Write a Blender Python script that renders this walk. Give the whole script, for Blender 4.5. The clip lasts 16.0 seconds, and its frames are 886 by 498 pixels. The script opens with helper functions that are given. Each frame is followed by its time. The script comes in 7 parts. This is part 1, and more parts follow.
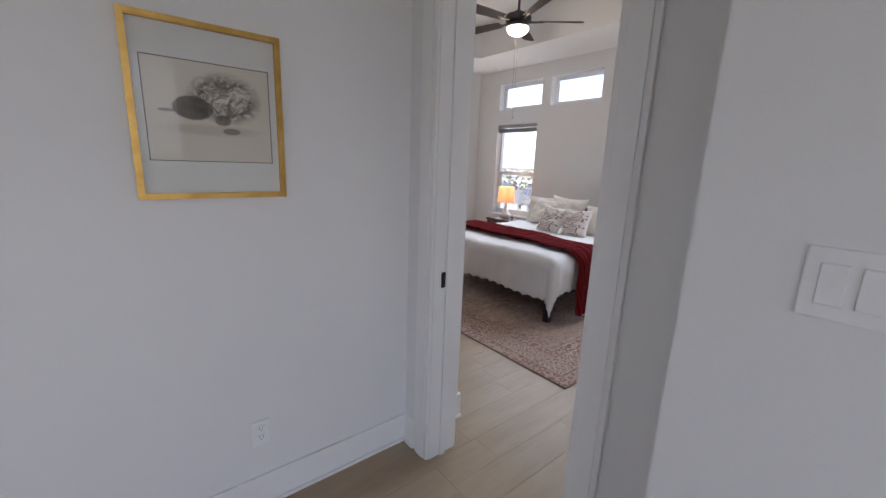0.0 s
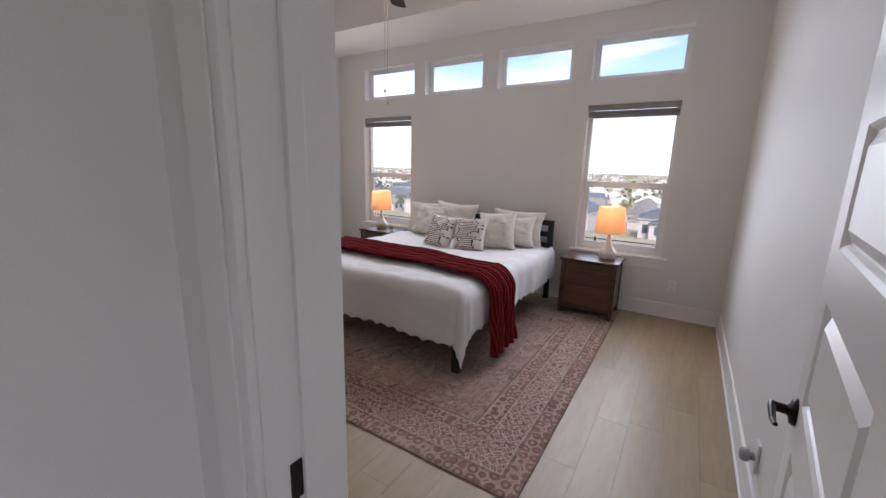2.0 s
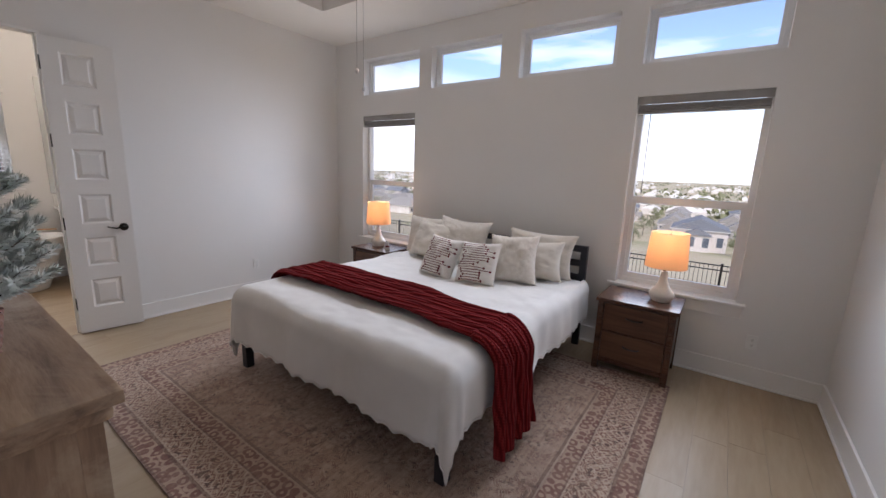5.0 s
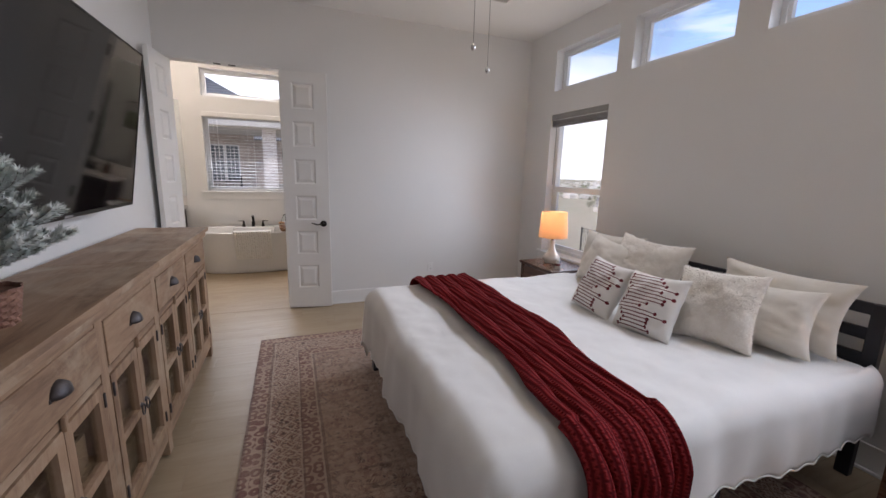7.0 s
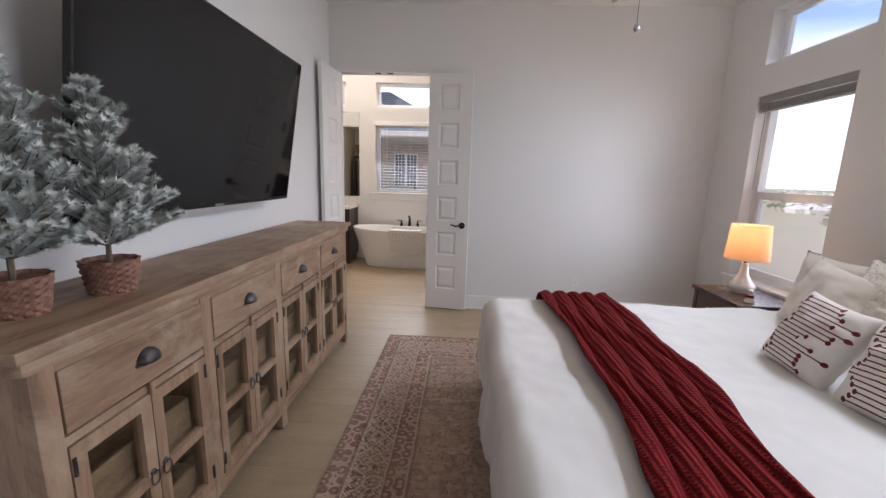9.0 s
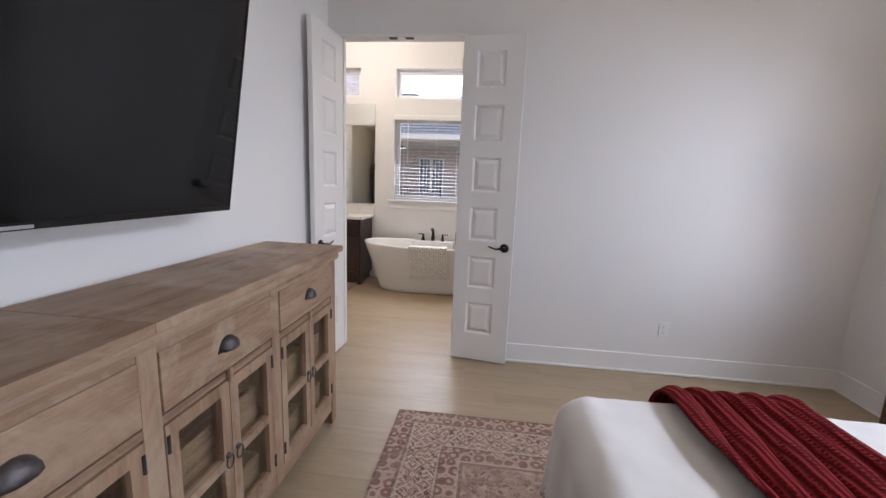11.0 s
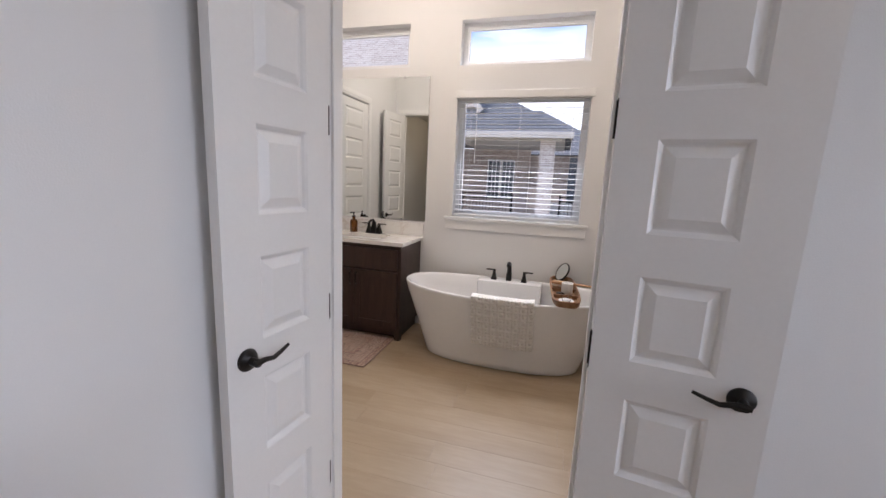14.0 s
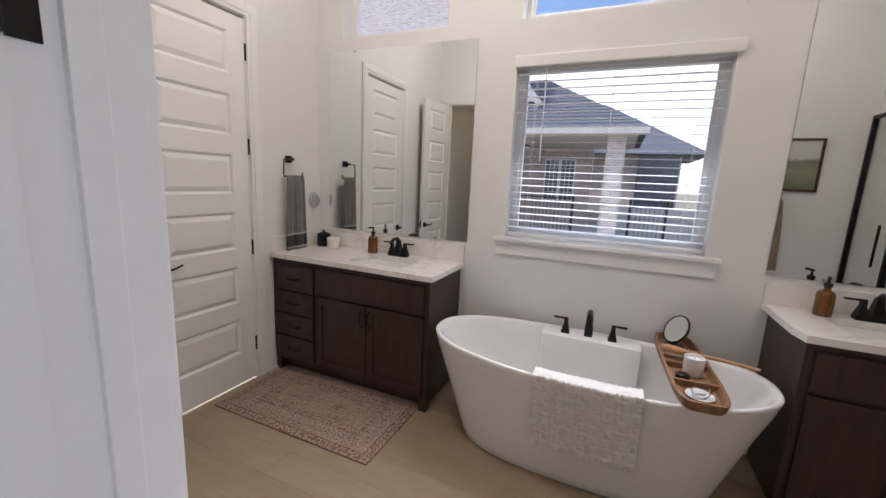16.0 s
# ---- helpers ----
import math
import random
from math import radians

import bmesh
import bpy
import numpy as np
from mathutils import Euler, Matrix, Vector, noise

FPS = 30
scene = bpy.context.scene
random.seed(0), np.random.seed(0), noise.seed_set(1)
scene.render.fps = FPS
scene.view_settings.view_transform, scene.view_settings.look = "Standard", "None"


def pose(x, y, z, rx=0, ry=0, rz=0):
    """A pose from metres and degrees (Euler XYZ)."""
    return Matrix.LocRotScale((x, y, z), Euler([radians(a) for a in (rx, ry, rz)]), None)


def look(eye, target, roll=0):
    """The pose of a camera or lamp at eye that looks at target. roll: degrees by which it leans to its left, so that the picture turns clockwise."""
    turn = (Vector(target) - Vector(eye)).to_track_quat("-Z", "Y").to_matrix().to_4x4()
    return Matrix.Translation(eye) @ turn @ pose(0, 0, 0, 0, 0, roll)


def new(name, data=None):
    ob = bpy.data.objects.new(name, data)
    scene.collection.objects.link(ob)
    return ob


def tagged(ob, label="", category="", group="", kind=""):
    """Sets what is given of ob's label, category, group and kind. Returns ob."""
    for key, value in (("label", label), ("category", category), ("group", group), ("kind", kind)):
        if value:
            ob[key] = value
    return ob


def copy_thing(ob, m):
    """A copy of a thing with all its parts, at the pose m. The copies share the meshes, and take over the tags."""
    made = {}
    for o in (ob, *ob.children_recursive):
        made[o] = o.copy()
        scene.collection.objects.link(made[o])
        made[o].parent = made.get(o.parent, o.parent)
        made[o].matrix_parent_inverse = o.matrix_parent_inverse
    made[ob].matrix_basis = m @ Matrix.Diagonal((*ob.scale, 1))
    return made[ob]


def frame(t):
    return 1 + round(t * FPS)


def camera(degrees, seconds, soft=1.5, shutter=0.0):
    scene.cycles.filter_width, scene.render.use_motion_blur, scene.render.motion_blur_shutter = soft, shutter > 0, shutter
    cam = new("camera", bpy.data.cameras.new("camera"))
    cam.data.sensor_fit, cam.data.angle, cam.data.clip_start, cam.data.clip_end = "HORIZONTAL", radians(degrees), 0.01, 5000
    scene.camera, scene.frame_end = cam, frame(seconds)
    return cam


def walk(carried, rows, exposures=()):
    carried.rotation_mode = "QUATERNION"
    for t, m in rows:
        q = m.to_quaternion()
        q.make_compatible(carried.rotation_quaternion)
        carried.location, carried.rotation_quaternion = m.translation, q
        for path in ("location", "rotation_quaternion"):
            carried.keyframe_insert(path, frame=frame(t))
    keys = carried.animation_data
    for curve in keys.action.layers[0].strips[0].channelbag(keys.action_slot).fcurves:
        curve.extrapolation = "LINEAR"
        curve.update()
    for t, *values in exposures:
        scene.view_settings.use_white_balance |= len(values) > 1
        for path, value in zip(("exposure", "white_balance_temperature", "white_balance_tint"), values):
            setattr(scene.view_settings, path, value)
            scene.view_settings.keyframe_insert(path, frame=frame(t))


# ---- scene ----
cam = camera(97.1, 16.0)
EXPOSURES = [(0, 0.0, 5950, 16), (0.8, 0.0, 6050, 15), (2, -0.3, 6200, 19), (3.5, -0.36, 6250, 18), (7, -0.44, 6300, 18), (8, -0.34, 6400, 18), (10.5, -0.12, 6100, 18), (12.5, -0.24, 6100, 18), (14.5, -0.36, 6050, 19), (16, -0.46, 5900, 17)]
PATH = [
    (0, (0.256, 0.28, 1.486), (1.481, 1.801, 1.058), 2.1),
    (0.5, (0.448, 0.537, 1.467), (1.716, 2.026, 1.049), 1.7),
    (1, (0.657, 0.764, 1.475), (2.037, 2.151, 1.061), 1.7),
    (1.5, (0.809, 0.981, 1.495), (2.342, 2.198, 1.082), 1.5),
    (2, (0.995, 1.125, 1.497), (2.656, 2.161, 1.086), 1.5),
    (2.5, (1.172, 1.246, 1.537), (2.908, 2.149, 1.122), 1.6),
    (3, (1.332, 1.323, 1.536), (3.074, 2.219, 1.134), 1.7),
    (3.5, (1.464, 1.393, 1.514), (3.178, 2.348, 1.126), 1.8),
    (3.7, (1.516, 1.422, 1.518), (3.213, 2.408, 1.133), 1.8),
    (5.8, (2.273, 1.476, 1.537), (3.664, 2.857, 1.143), 1.8),
    (6, (2.378, 1.469, 1.527), (3.676, 2.939, 1.136), 1.6),
    (6.5, (2.606, 1.465, 1.513), (3.629, 3.139, 1.125), 1.6),
    (7, (2.764, 1.511, 1.497), (3.476, 3.342, 1.118), 1.6),
    (7.5, (2.932, 1.522, 1.48), (3.32, 3.448, 1.106), 1.5),
    (8, (3.067, 1.532, 1.46), (3.203, 3.493, 1.092), 1.7),
    (8.2, (3.091, 1.544, 1.458), (3.155, 3.508, 1.09), 1.6),
    (10.5, (3.019, 2.602, 1.406), (2.833, 4.563, 1.061), 2.0),
    (11, (2.943, 2.9, 1.409), (2.721, 4.859, 1.073), 2.2),
    (11.5, (2.871, 3.164, 1.444), (2.608, 5.118, 1.103), 2.8),
    (12, (2.845, 3.484, 1.444), (2.511, 5.426, 1.104), 2.7),
    (12.5, (2.774, 3.789, 1.46), (2.385, 5.722, 1.123), 2.8),
    (13, (2.737, 4.115, 1.458), (2.286, 6.034, 1.122), 2.6),
    (13.5, (2.66, 4.416, 1.457), (2.159, 6.322, 1.118), 2.4),
    (14, (2.565, 4.71, 1.466), (2.021, 6.605, 1.127), 2.6),
    (14.5, (2.515, 4.997, 1.476), (1.911, 6.873, 1.133), 2.7),
    (15, (2.452, 5.275, 1.488), (1.772, 7.123, 1.139), 2.6),
    (15.5, (2.342, 5.526, 1.499), (1.605, 7.352, 1.149), 2.7),
    (16, (2.267, 5.769, 1.504), (1.48, 7.574, 1.155), 2.7),
]
walk(cam, [(t, look(eye, target, roll)) for t, eye, target, roll in PATH], exposures=EXPOSURES)

# ---------- light ----------
SUN_EL, SUN_AZ = 42.0, 248.0   # height; where the sun stands, degrees clockwise from +y
world = bpy.data.worlds.new("world")
scene.world = world
world.use_nodes = True
wn = world.node_tree
sky = wn.nodes.new("ShaderNodeTexSky")
sky.sky_type, sky.sun_disc = "NISHITA", False
sky.sun_elevation, sky.sun_rotation = radians(SUN_EL), radians(SUN_AZ)
sky.dust_density, sky.ozone_density = 1.5, 1.5
# thin streaks of cloud over the blue
wco = wn.nodes.new("ShaderNodeTexCoord")
wmap = wn.nodes.new("ShaderNodeMapping")
wmap.inputs["Scale"].default_value = (1.6, 1.6, 9.0)
wno = wn.nodes.new("ShaderNodeTexNoise")
wno.inputs["Scale"].default_value, wno.inputs["Detail"].default_value = 2.2, 6.0
wra = wn.nodes.new("ShaderNodeValToRGB")
wra.color_ramp.elements[0].position, wra.color_ramp.elements[1].position = 0.50, 0.86
wmx = wn.nodes.new("ShaderNodeMixRGB")
wmx.inputs["Color2"].default_value = (7.4, 7.6, 8.0, 1)
wn.links.new(wco.outputs["Generated"], wmap.inputs["Vector"])
wn.links.new(wmap.outputs["Vector"], wno.inputs["Vector"])
wn.links.new(wno.outputs["Fac"], wra.inputs["Fac"])
# pale haze above the skyline
wse = wn.nodes.new("ShaderNodeSeparateXYZ")
wha = wn.nodes.new("ShaderNodeMapRange")
wha.inputs["From Min"].default_value, wha.inputs["From Max"].default_value = 0.07, 0.17
wha.inputs["To Min"].default_value, wha.inputs["To Max"].default_value = 1.0, 0.0
wmm = wn.nodes.new("ShaderNodeMath")
wmm.operation = "MAXIMUM"
wn.links.new(wco.outputs["Generated"], wse.inputs[0])
# the thin cloud thickens towards the north
wny = wn.nodes.new("ShaderNodeMath")
wny.operation = "MULTIPLY_ADD"
wny.inputs[1].default_value = -0.2
wyy = wn.nodes.new("ShaderNodeMath")
wyy.operation = "MULTIPLY"
for _k in (0, 1):
    wn.links.new(wse.outputs["Y"], wyy.inputs[_k])
wn.links.new(wyy.outputs[0], wny.inputs[0])
wn.links.new(wse.outputs["Z"], wny.inputs[2])
wn.links.new(wny.outputs[0], wha.inputs["Value"])
wn.links.new(wha.outputs["Result"], wmm.inputs[0])
wn.links.new(wra.outputs["Color"], wmm.inputs[1])
wn.links.new(wmm.outputs[0], wmx.inputs["Fac"])
wn.links.new(sky.outputs["Color"], wmx.inputs["Color1"])
wn.links.new(wmx.outputs["Color"], wn.nodes["Background"].inputs["Color"])
wn.nodes["Background"].inputs["Strength"].default_value = 0.32
sun = new("sun", bpy.data.lights.new("sun", "SUN"))
sun.data.energy, sun.data.angle, sun.data.color = 3.8, radians(0.5), (1.0, 0.95, 0.88)
_a, _e = radians(SUN_AZ), radians(SUN_EL)
sun.matrix_basis = look((0, 0, 30), (-30 * math.sin(_a) * math.cos(_e), -30 * math.cos(_a) * math.cos(_e), 30 - 30 * math.sin(_e)))


def window_light(name, eye, target, w, h, watts, spread, tint=(0.86, 0.93, 1.0)):
    """The sky's light, falling in through an opening."""
    lamp = bpy.data.lights.new(name, "AREA")
    lamp.shape, lamp.size, lamp.size_y, lamp.energy, lamp.spread, lamp.color = "RECTANGLE", w, h, watts, radians(spread), tint
    ob = new(name, lamp)
    ob.matrix_basis = look(eye, target)
    return ob


for _y in (1.745, 5.0):
    window_light("window_light", (5.50, _y, 1.42), (4.30, _y, 1.12), 0.8, 1.3, 12.5, 120)
    window_light("window_light", (5.50, _y, 1.30), (5.00, _y, 2.20), 0.8, 1.1, 4.5, 100, (1.0, 0.93, 0.82))
for _y in (1.74, 2.83, 3.90, 4.96):
    window_light("window_light", (5.52, _y, 2.65), (4.75, _y, 1.85), 0.8, 0.36, 8, 110)
window_light("window_light", (2.17, 8.31, 1.70), (2.17, 7.60, 0.85), 1.1, 0.95, 9, 90, (0.92, 0.96, 1.0))
window_light("window_light", (2.15, 8.35, 2.72), (2.15, 7.80, 1.65), 1.05, 0.34, 6, 90, (0.92, 0.96, 1.0))


def bulb(name, at, watts, radius, tint):
    lamp = bpy.data.lights.new(name, "POINT")
    lamp.energy, lamp.shadow_soft_size, lamp.color = watts, radius, tint
    ob = new(name, lamp)
    ob.location = at
    return ob


# ---------- materials ----------
class Net:
    """A short way to wire a node material."""

    def __init__(self, name):
        self.m = bpy.data.materials.new(name)
        self.m.use_nodes = True
        self.t = self.m.node_tree
        self.b = self.t.nodes["Principled BSDF"]

    def n(self, kind, **kw):
        node = self.t.nodes.new("ShaderNode" + kind)
        for k, v in kw.items():
            setattr(node, k, v) if isinstance(v, str) else None
        return node

    def put(self, node, **kw):
        for k, v in kw.items():
            s = node.inputs[k.replace("_", " ")]
            if hasattr(v, "is_output"):
                self.t.links.new(v, s)
            else:
                s.default_value = v
        return node

    def coords(self, scale=(1, 1, 1), shift=0.0):
        tc = self.n("TexCoord")
        mp = self.n("Mapping")
        self.put(mp, Vector=tc.outputs["Object"], Scale=scale)
        if shift:
            oi = self.n("ObjectInfo")
            mu = self.math("MULTIPLY", oi.outputs["Random"], shift)
            cx = self.n("CombineXYZ")
            self.put(cx, X=mu, Y=self.math("MULTIPLY", mu, 1.7), Z=self.math("MULTIPLY", mu, 0.6))
            self.put(mp, Location=cx.outputs[0])
        return mp.outputs["Vector"]

    def math(self, op, a, b=0.0, c=None):
        node = self.n("Math", operation=op)
        for i, v in enumerate((a, b) if c is None else (a, b, c)):
            if hasattr(v, "is_output"):
                self.t.links.new(v, node.inputs[i])
            else:
                node.inputs[i].default_value = v
        return node.outputs[0]

    def noise(self, vec, scale, detail=4.0, rough=0.55, dist=0.0):
        node = self.n("TexNoise")
        self.put(node, Vector=vec, Scale=scale, Detail=detail, Roughness=rough, Distortion=dist)
        return node.outputs["Fac"]

    def ramp(self, fac, *stops):
        node = self.n("ValToRGB")
        e = node.color_ramp.elements
        while len(e) < len(stops):
            e.new(0.5)
        for el, (p, c) in zip(e, stops):
            el.position, el.color = p, (*c, 1) if len(c) == 3 else c
        self.put(node, Fac=fac)
        return node.outputs["Color"]

    def mix(self, fac, a, b, mode="MIX"):
        node = self.n("MixRGB", blend_type=mode)
        for s, v in (("Fac", fac), ("Color1", a), ("Color2", b)):
            if hasattr(v, "is_output"):
                self.t.links.new(v, node.inputs[s])
            else:
                node.inputs[s].default_value = v if s == "Fac" else (*v, 1)
        return node.outputs[0]

    def bump(self, height, strength, dist=0.01):
        node = self.n("Bump")
        self.put(node, Height=height, Strength=strength, Distance=dist)
        self.put(self.b, Normal=node.outputs[0])

    def done(self, **kw):
        self.put(self.b, **kw)
        return self.m


def surf(name, c1, c2, scale=3.0, rough=0.5, bump=0.15, fine=120.0, stretch=(1, 1, 1), metal=0.0, shift=0.0, dist=0.003, rough2=None, coat=0.0, sheen=0.0):
    """A surface with slow variation of colour, fine grain and relief."""
    s = Net(name)
    v = s.coords(stretch, shift)
    big = s.noise(v, scale, 5)
    small = s.noise(v, fine, 3)
    col = s.ramp(big, (0.32, c1), (0.68, c2))
    col = s.mix(s.math("MULTIPLY", small, 0.12), col, tuple(0.6 * a for a in c1), "MIX")
    s.bump(small, bump, dist)
    r2 = rough + 0.12 if rough2 is None else rough2
    ro = s.math("MULTIPLY_ADD", big, r2 - rough, rough)
    kw = {}
    if coat:
        kw["Coat_Weight"] = coat
    if sheen:
        kw["Sheen_Weight"] = sheen
    return s.done(Base_Color=col, Roughness=ro, Metallic=metal, **kw)


def wood(name, dark, mid, light, grain=(1, 1, 1), scale=4.0, rough=0.45, shift=3.0, bump=0.25, knots=0.0, worn=None):
    """Wood: the grain runs along the axis with the small number in grain."""
    s = Net(name)
    v = s.coords(grain, shift)
    a = s.noise(v, scale, 8, 0.62, 0.6)
    b = s.noise(v, scale * 9, 4, 0.6, 0.2)
    col = s.ramp(a, (0.28, dark), (0.5, mid), (0.72, light))
    col = s.mix(s.math("MULTIPLY", b, 0.35), col, dark, "MULTIPLY")
    if worn:
        w = s.noise(s.coords((1, 1, 1), shift), 2.2, 6, 0.7, 0.8)
        col = s.mix(s.ramp(w, (0.5, (0, 0, 0)), (0.66, (0.7, 0.7, 0.7))), col, worn)
    if knots:
        vo = s.n("TexVoronoi")
        s.put(vo, Vector=s.coords(tuple(0.35 + 0.65 * (1 if g > 1 else 0.45) for g in grain), shift), Scale=knots)
        k = s.ramp(vo.outputs["Distance"], (0.02, (0.32, 0.26, 0.2)), (0.075, (1, 1, 1)))
        col = s.mix(0.75, col, k, "MULTIPLY")
    s.bump(b, bump, 0.002)
    return s.done(Base_Color=col, Roughness=s.math("MULTIPLY_ADD", b, 0.2, rough - 0.08))


PAINT = surf("wall_paint", (0.77, 0.765, 0.755), (0.80, 0.795, 0.785), 0.8, 0.55, 0.35, 260, dist=0.0012)
CEIL = surf("ceiling_paint", (0.78, 0.77, 0.75), (0.82, 0.81, 0.79), 0.7, 0.75, 0.5, 180, dist=0.002)
TRIM = surf("trim_paint", (0.82, 0.815, 0.80), (0.85, 0.845, 0.83), 1.5, 0.28, 0.06, 90, dist=0.001)
VINYL = surf("window_vinyl", (0.80, 0.81, 0.82), (0.85, 0.85, 0.85), 3, 0.3, 0.03, 60)
BLACK = surf("black_metal", (0.012, 0.011, 0.011), (0.025, 0.022, 0.02), 20, 0.32, 0.05, 200, metal=0.6)
BRONZE = surf("aged_iron", (0.06, 0.055, 0.06), (0.13, 0.12, 0.125), 25, 0.42, 0.3, 150, metal=0.75)
PLASTIC = surf("white_plastic", (0.80, 0.80, 0.79), (0.84, 0.84, 0.83), 8, 0.35, 0.02, 50)
GREYPL = surf("grey_plastic", (0.33, 0.33, 0.34), (0.42, 0.42, 0.43), 8, 0.4, 0.02, 50)
OAK = wood("floor_oak", (0.335, 0.25, 0.16), (0.385, 0.295, 0.195), (0.42, 0.33, 0.225), (3.2, 0.45, 3.2), 1.5, 0.36, 11.0, 0.06, 1.1)
OAKX = wood("floor_oak_across", (0.335, 0.25, 0.16), (0.385, 0.295, 0.195), (0.42, 0.33, 0.225), (0.45, 3.2, 3.2), 1.5, 0.36, 11.0, 0.06, 1.1)
MANGO = wood("raw_hardwood", (0.16, 0.092, 0.056), (0.335, 0.215, 0.137), (0.465, 0.325, 0.215), (7, 0.8, 7), 2.4, 0.52, 4.0, 0.5, worn=(0.46, 0.36, 0.26))
MANGOV = wood("raw_hardwood_upright", (0.16, 0.092, 0.056), (0.335, 0.215, 0.137), (0.465, 0.325, 0.215), (7, 7, 0.8), 2.4, 0.52, 4.0, 0.5, worn=(0.44, 0.34, 0.24))
WALNUTL = wood("walnut_drawer_front", (0.062, 0.026, 0.014), (0.12, 0.053, 0.028), (0.175, 0.084, 0.045), (8, 0.9, 8), 3.0, 0.3, 4.0, 0.12)
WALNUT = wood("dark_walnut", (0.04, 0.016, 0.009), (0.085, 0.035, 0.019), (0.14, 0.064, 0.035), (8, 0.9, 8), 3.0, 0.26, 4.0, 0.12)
ESPRESSO = wood("espresso_cabinet", (0.026, 0.012, 0.009), (0.045, 0.022, 0.016), (0.062, 0.033, 0.024), (8, 8, 0.9), 3.0, 0.36, 3.0, 0.1)
CRATE = wood("crate_wood", (0.20, 0.13, 0.075), (0.36, 0.26, 0.16), (0.5, 0.39, 0.26), (8, 0.8, 8), 3.0, 0.6, 6.0, 0.4)
TEAK = wood("tray_wood", (0.14, 0.065, 0.028), (0.27, 0.14, 0.065), (0.37, 0.21, 0.105), (8, 0.9, 8), 3.5, 0.42, 2.0, 0.2)
BRUSHW = wood("brush_wood", (0.38, 0.2, 0.09), (0.5, 0.29, 0.14), (0.6, 0.38, 0.2), (1, 8, 8), 4, 0.45)
FANWOOD = wood("fan_blade_wood", (0.035, 0.026, 0.022), (0.062, 0.048, 0.042), (0.09, 0.07, 0.062), (1, 9, 9), 3, 0.5)
NAVY = surf("black_painted_bed", (0.012, 0.012, 0.018), (0.022, 0.022, 0.03), 6, 0.38, 0.05, 60)
LINEN = surf("white_cotton", (0.72, 0.71, 0.70), (0.77, 0.765, 0.755), 5, 0.85, 0.4, 420, sheen=0.15, dist=0.002)
CREAM = surf("cream_cotton", (0.70, 0.64, 0.56), (0.78, 0.73, 0.65), 6, 0.9, 0.5, 360, sheen=0.2, dist=0.003)
FUR = surf("cream_fur", (0.80, 0.74, 0.66), (0.87, 0.82, 0.75), 26, 0.95, 0.3, 160, sheen=0.5, dist=0.003)
CERAMIC = surf("glazed_ceramic", (0.74, 0.71, 0.66), (0.80, 0.77, 0.73), 6, 0.22, 0.05, 40)
ACRYL = surf("tub_acrylic", (0.78, 0.77, 0.75), (0.81, 0.80, 0.78), 2, 0.12, 0.01, 30, rough2=0.16)
GOLD = surf("antique_gold", (0.48, 0.29, 0.075), (0.66, 0.43, 0.13), 18, 0.3, 0.3, 140, metal=0.9)
WICKER = surf("wicker", (0.16, 0.075, 0.05), (0.32, 0.17, 0.12), 40, 0.65, 0.5, 120)
NEEDLE = surf("frosted_needles", (0.36, 0.42, 0.38), (0.84, 0.86, 0.85), 22, 0.75, 0.2, 200)
BARK = surf("twig_bark", (0.10, 0.075, 0.05), (0.18, 0.14, 0.10), 30, 0.8, 0.5, 120)
TOWEL = surf("grey_towel", (0.25, 0.235, 0.22), (0.33, 0.315, 0.30), 14, 0.95, 0.8, 500, sheen=0.4, dist=0.004)
TOWELD = surf("dark_towel", (0.06, 0.06, 0.062), (0.09, 0.09, 0.092), 14, 0.95, 0.8, 500, sheen=0.3)
TOWELB = surf("brown_towel", (0.25, 0.18, 0.14), (0.33, 0.25, 0.2), 14, 0.95, 0.8, 500, sheen=0.3)
AMBER = Net("amber_glass").done(Base_Color=(0.22, 0.075, 0.012, 1), Roughness=0.08, Transmission_Weight=0.45, IOR=1.48)
CLEAR = Net("clear_glass").done(Base_Color=(1, 1, 1, 1), Roughness=0.02, Transmission_Weight=1.0, IOR=1.45)
MIRROR = Net("silvered_mirror").done(Base_Color=(0.86, 0.89, 0.88, 1), Roughness=0.006, Metallic=1.0)
DARKSTEEL = surf("dark_sheet", (0.01, 0.01, 0.011), (0.014, 0.014, 0.015), 4, 0.5, 0.02, 60)


def pane_material(name, tint, gloss):
    """Thin glass: lets light straight through, with a clear reflection."""
    s = Net(name)
    tr, gl, mx = s.n("BsdfTransparent"), s.n("BsdfGlossy"), s.n("MixShader")
    fr = s.n("Fresnel")
    s.put(fr, IOR=1.45)
    s.put(tr, Color=(*tint, 1))
    s.put(gl, Roughness=0.01, Color=(1, 1, 1, 1))
    s.t.links.new(s.math("MULTIPLY", fr.outputs[0], gloss), mx.inputs[0])
    s.t.links.new(tr.outputs[0], mx.inputs[1])
    s.t.links.new(gl.outputs[0], mx.inputs[2])
    s.t.links.new(mx.outputs[0], s.t.nodes["Material Output"].inputs[0])
    return s.m


PANE = pane_material("window_pane", (0.98, 0.985, 0.99), 0.35)
GLAZE = pane_material("picture_glazing", (0.98, 0.98, 0.97), 0.35)
OLDPANE = pane_material("cabinet_pane", (0.86, 0.85, 0.82), 0.3)


def screen_material():
    s = Net("tv_screen")
    return s.done(Base_Color=(0.004, 0.004, 0.005, 1), Roughness=0.06, Specular_IOR_Level=0.4)


SCREEN = screen_material()


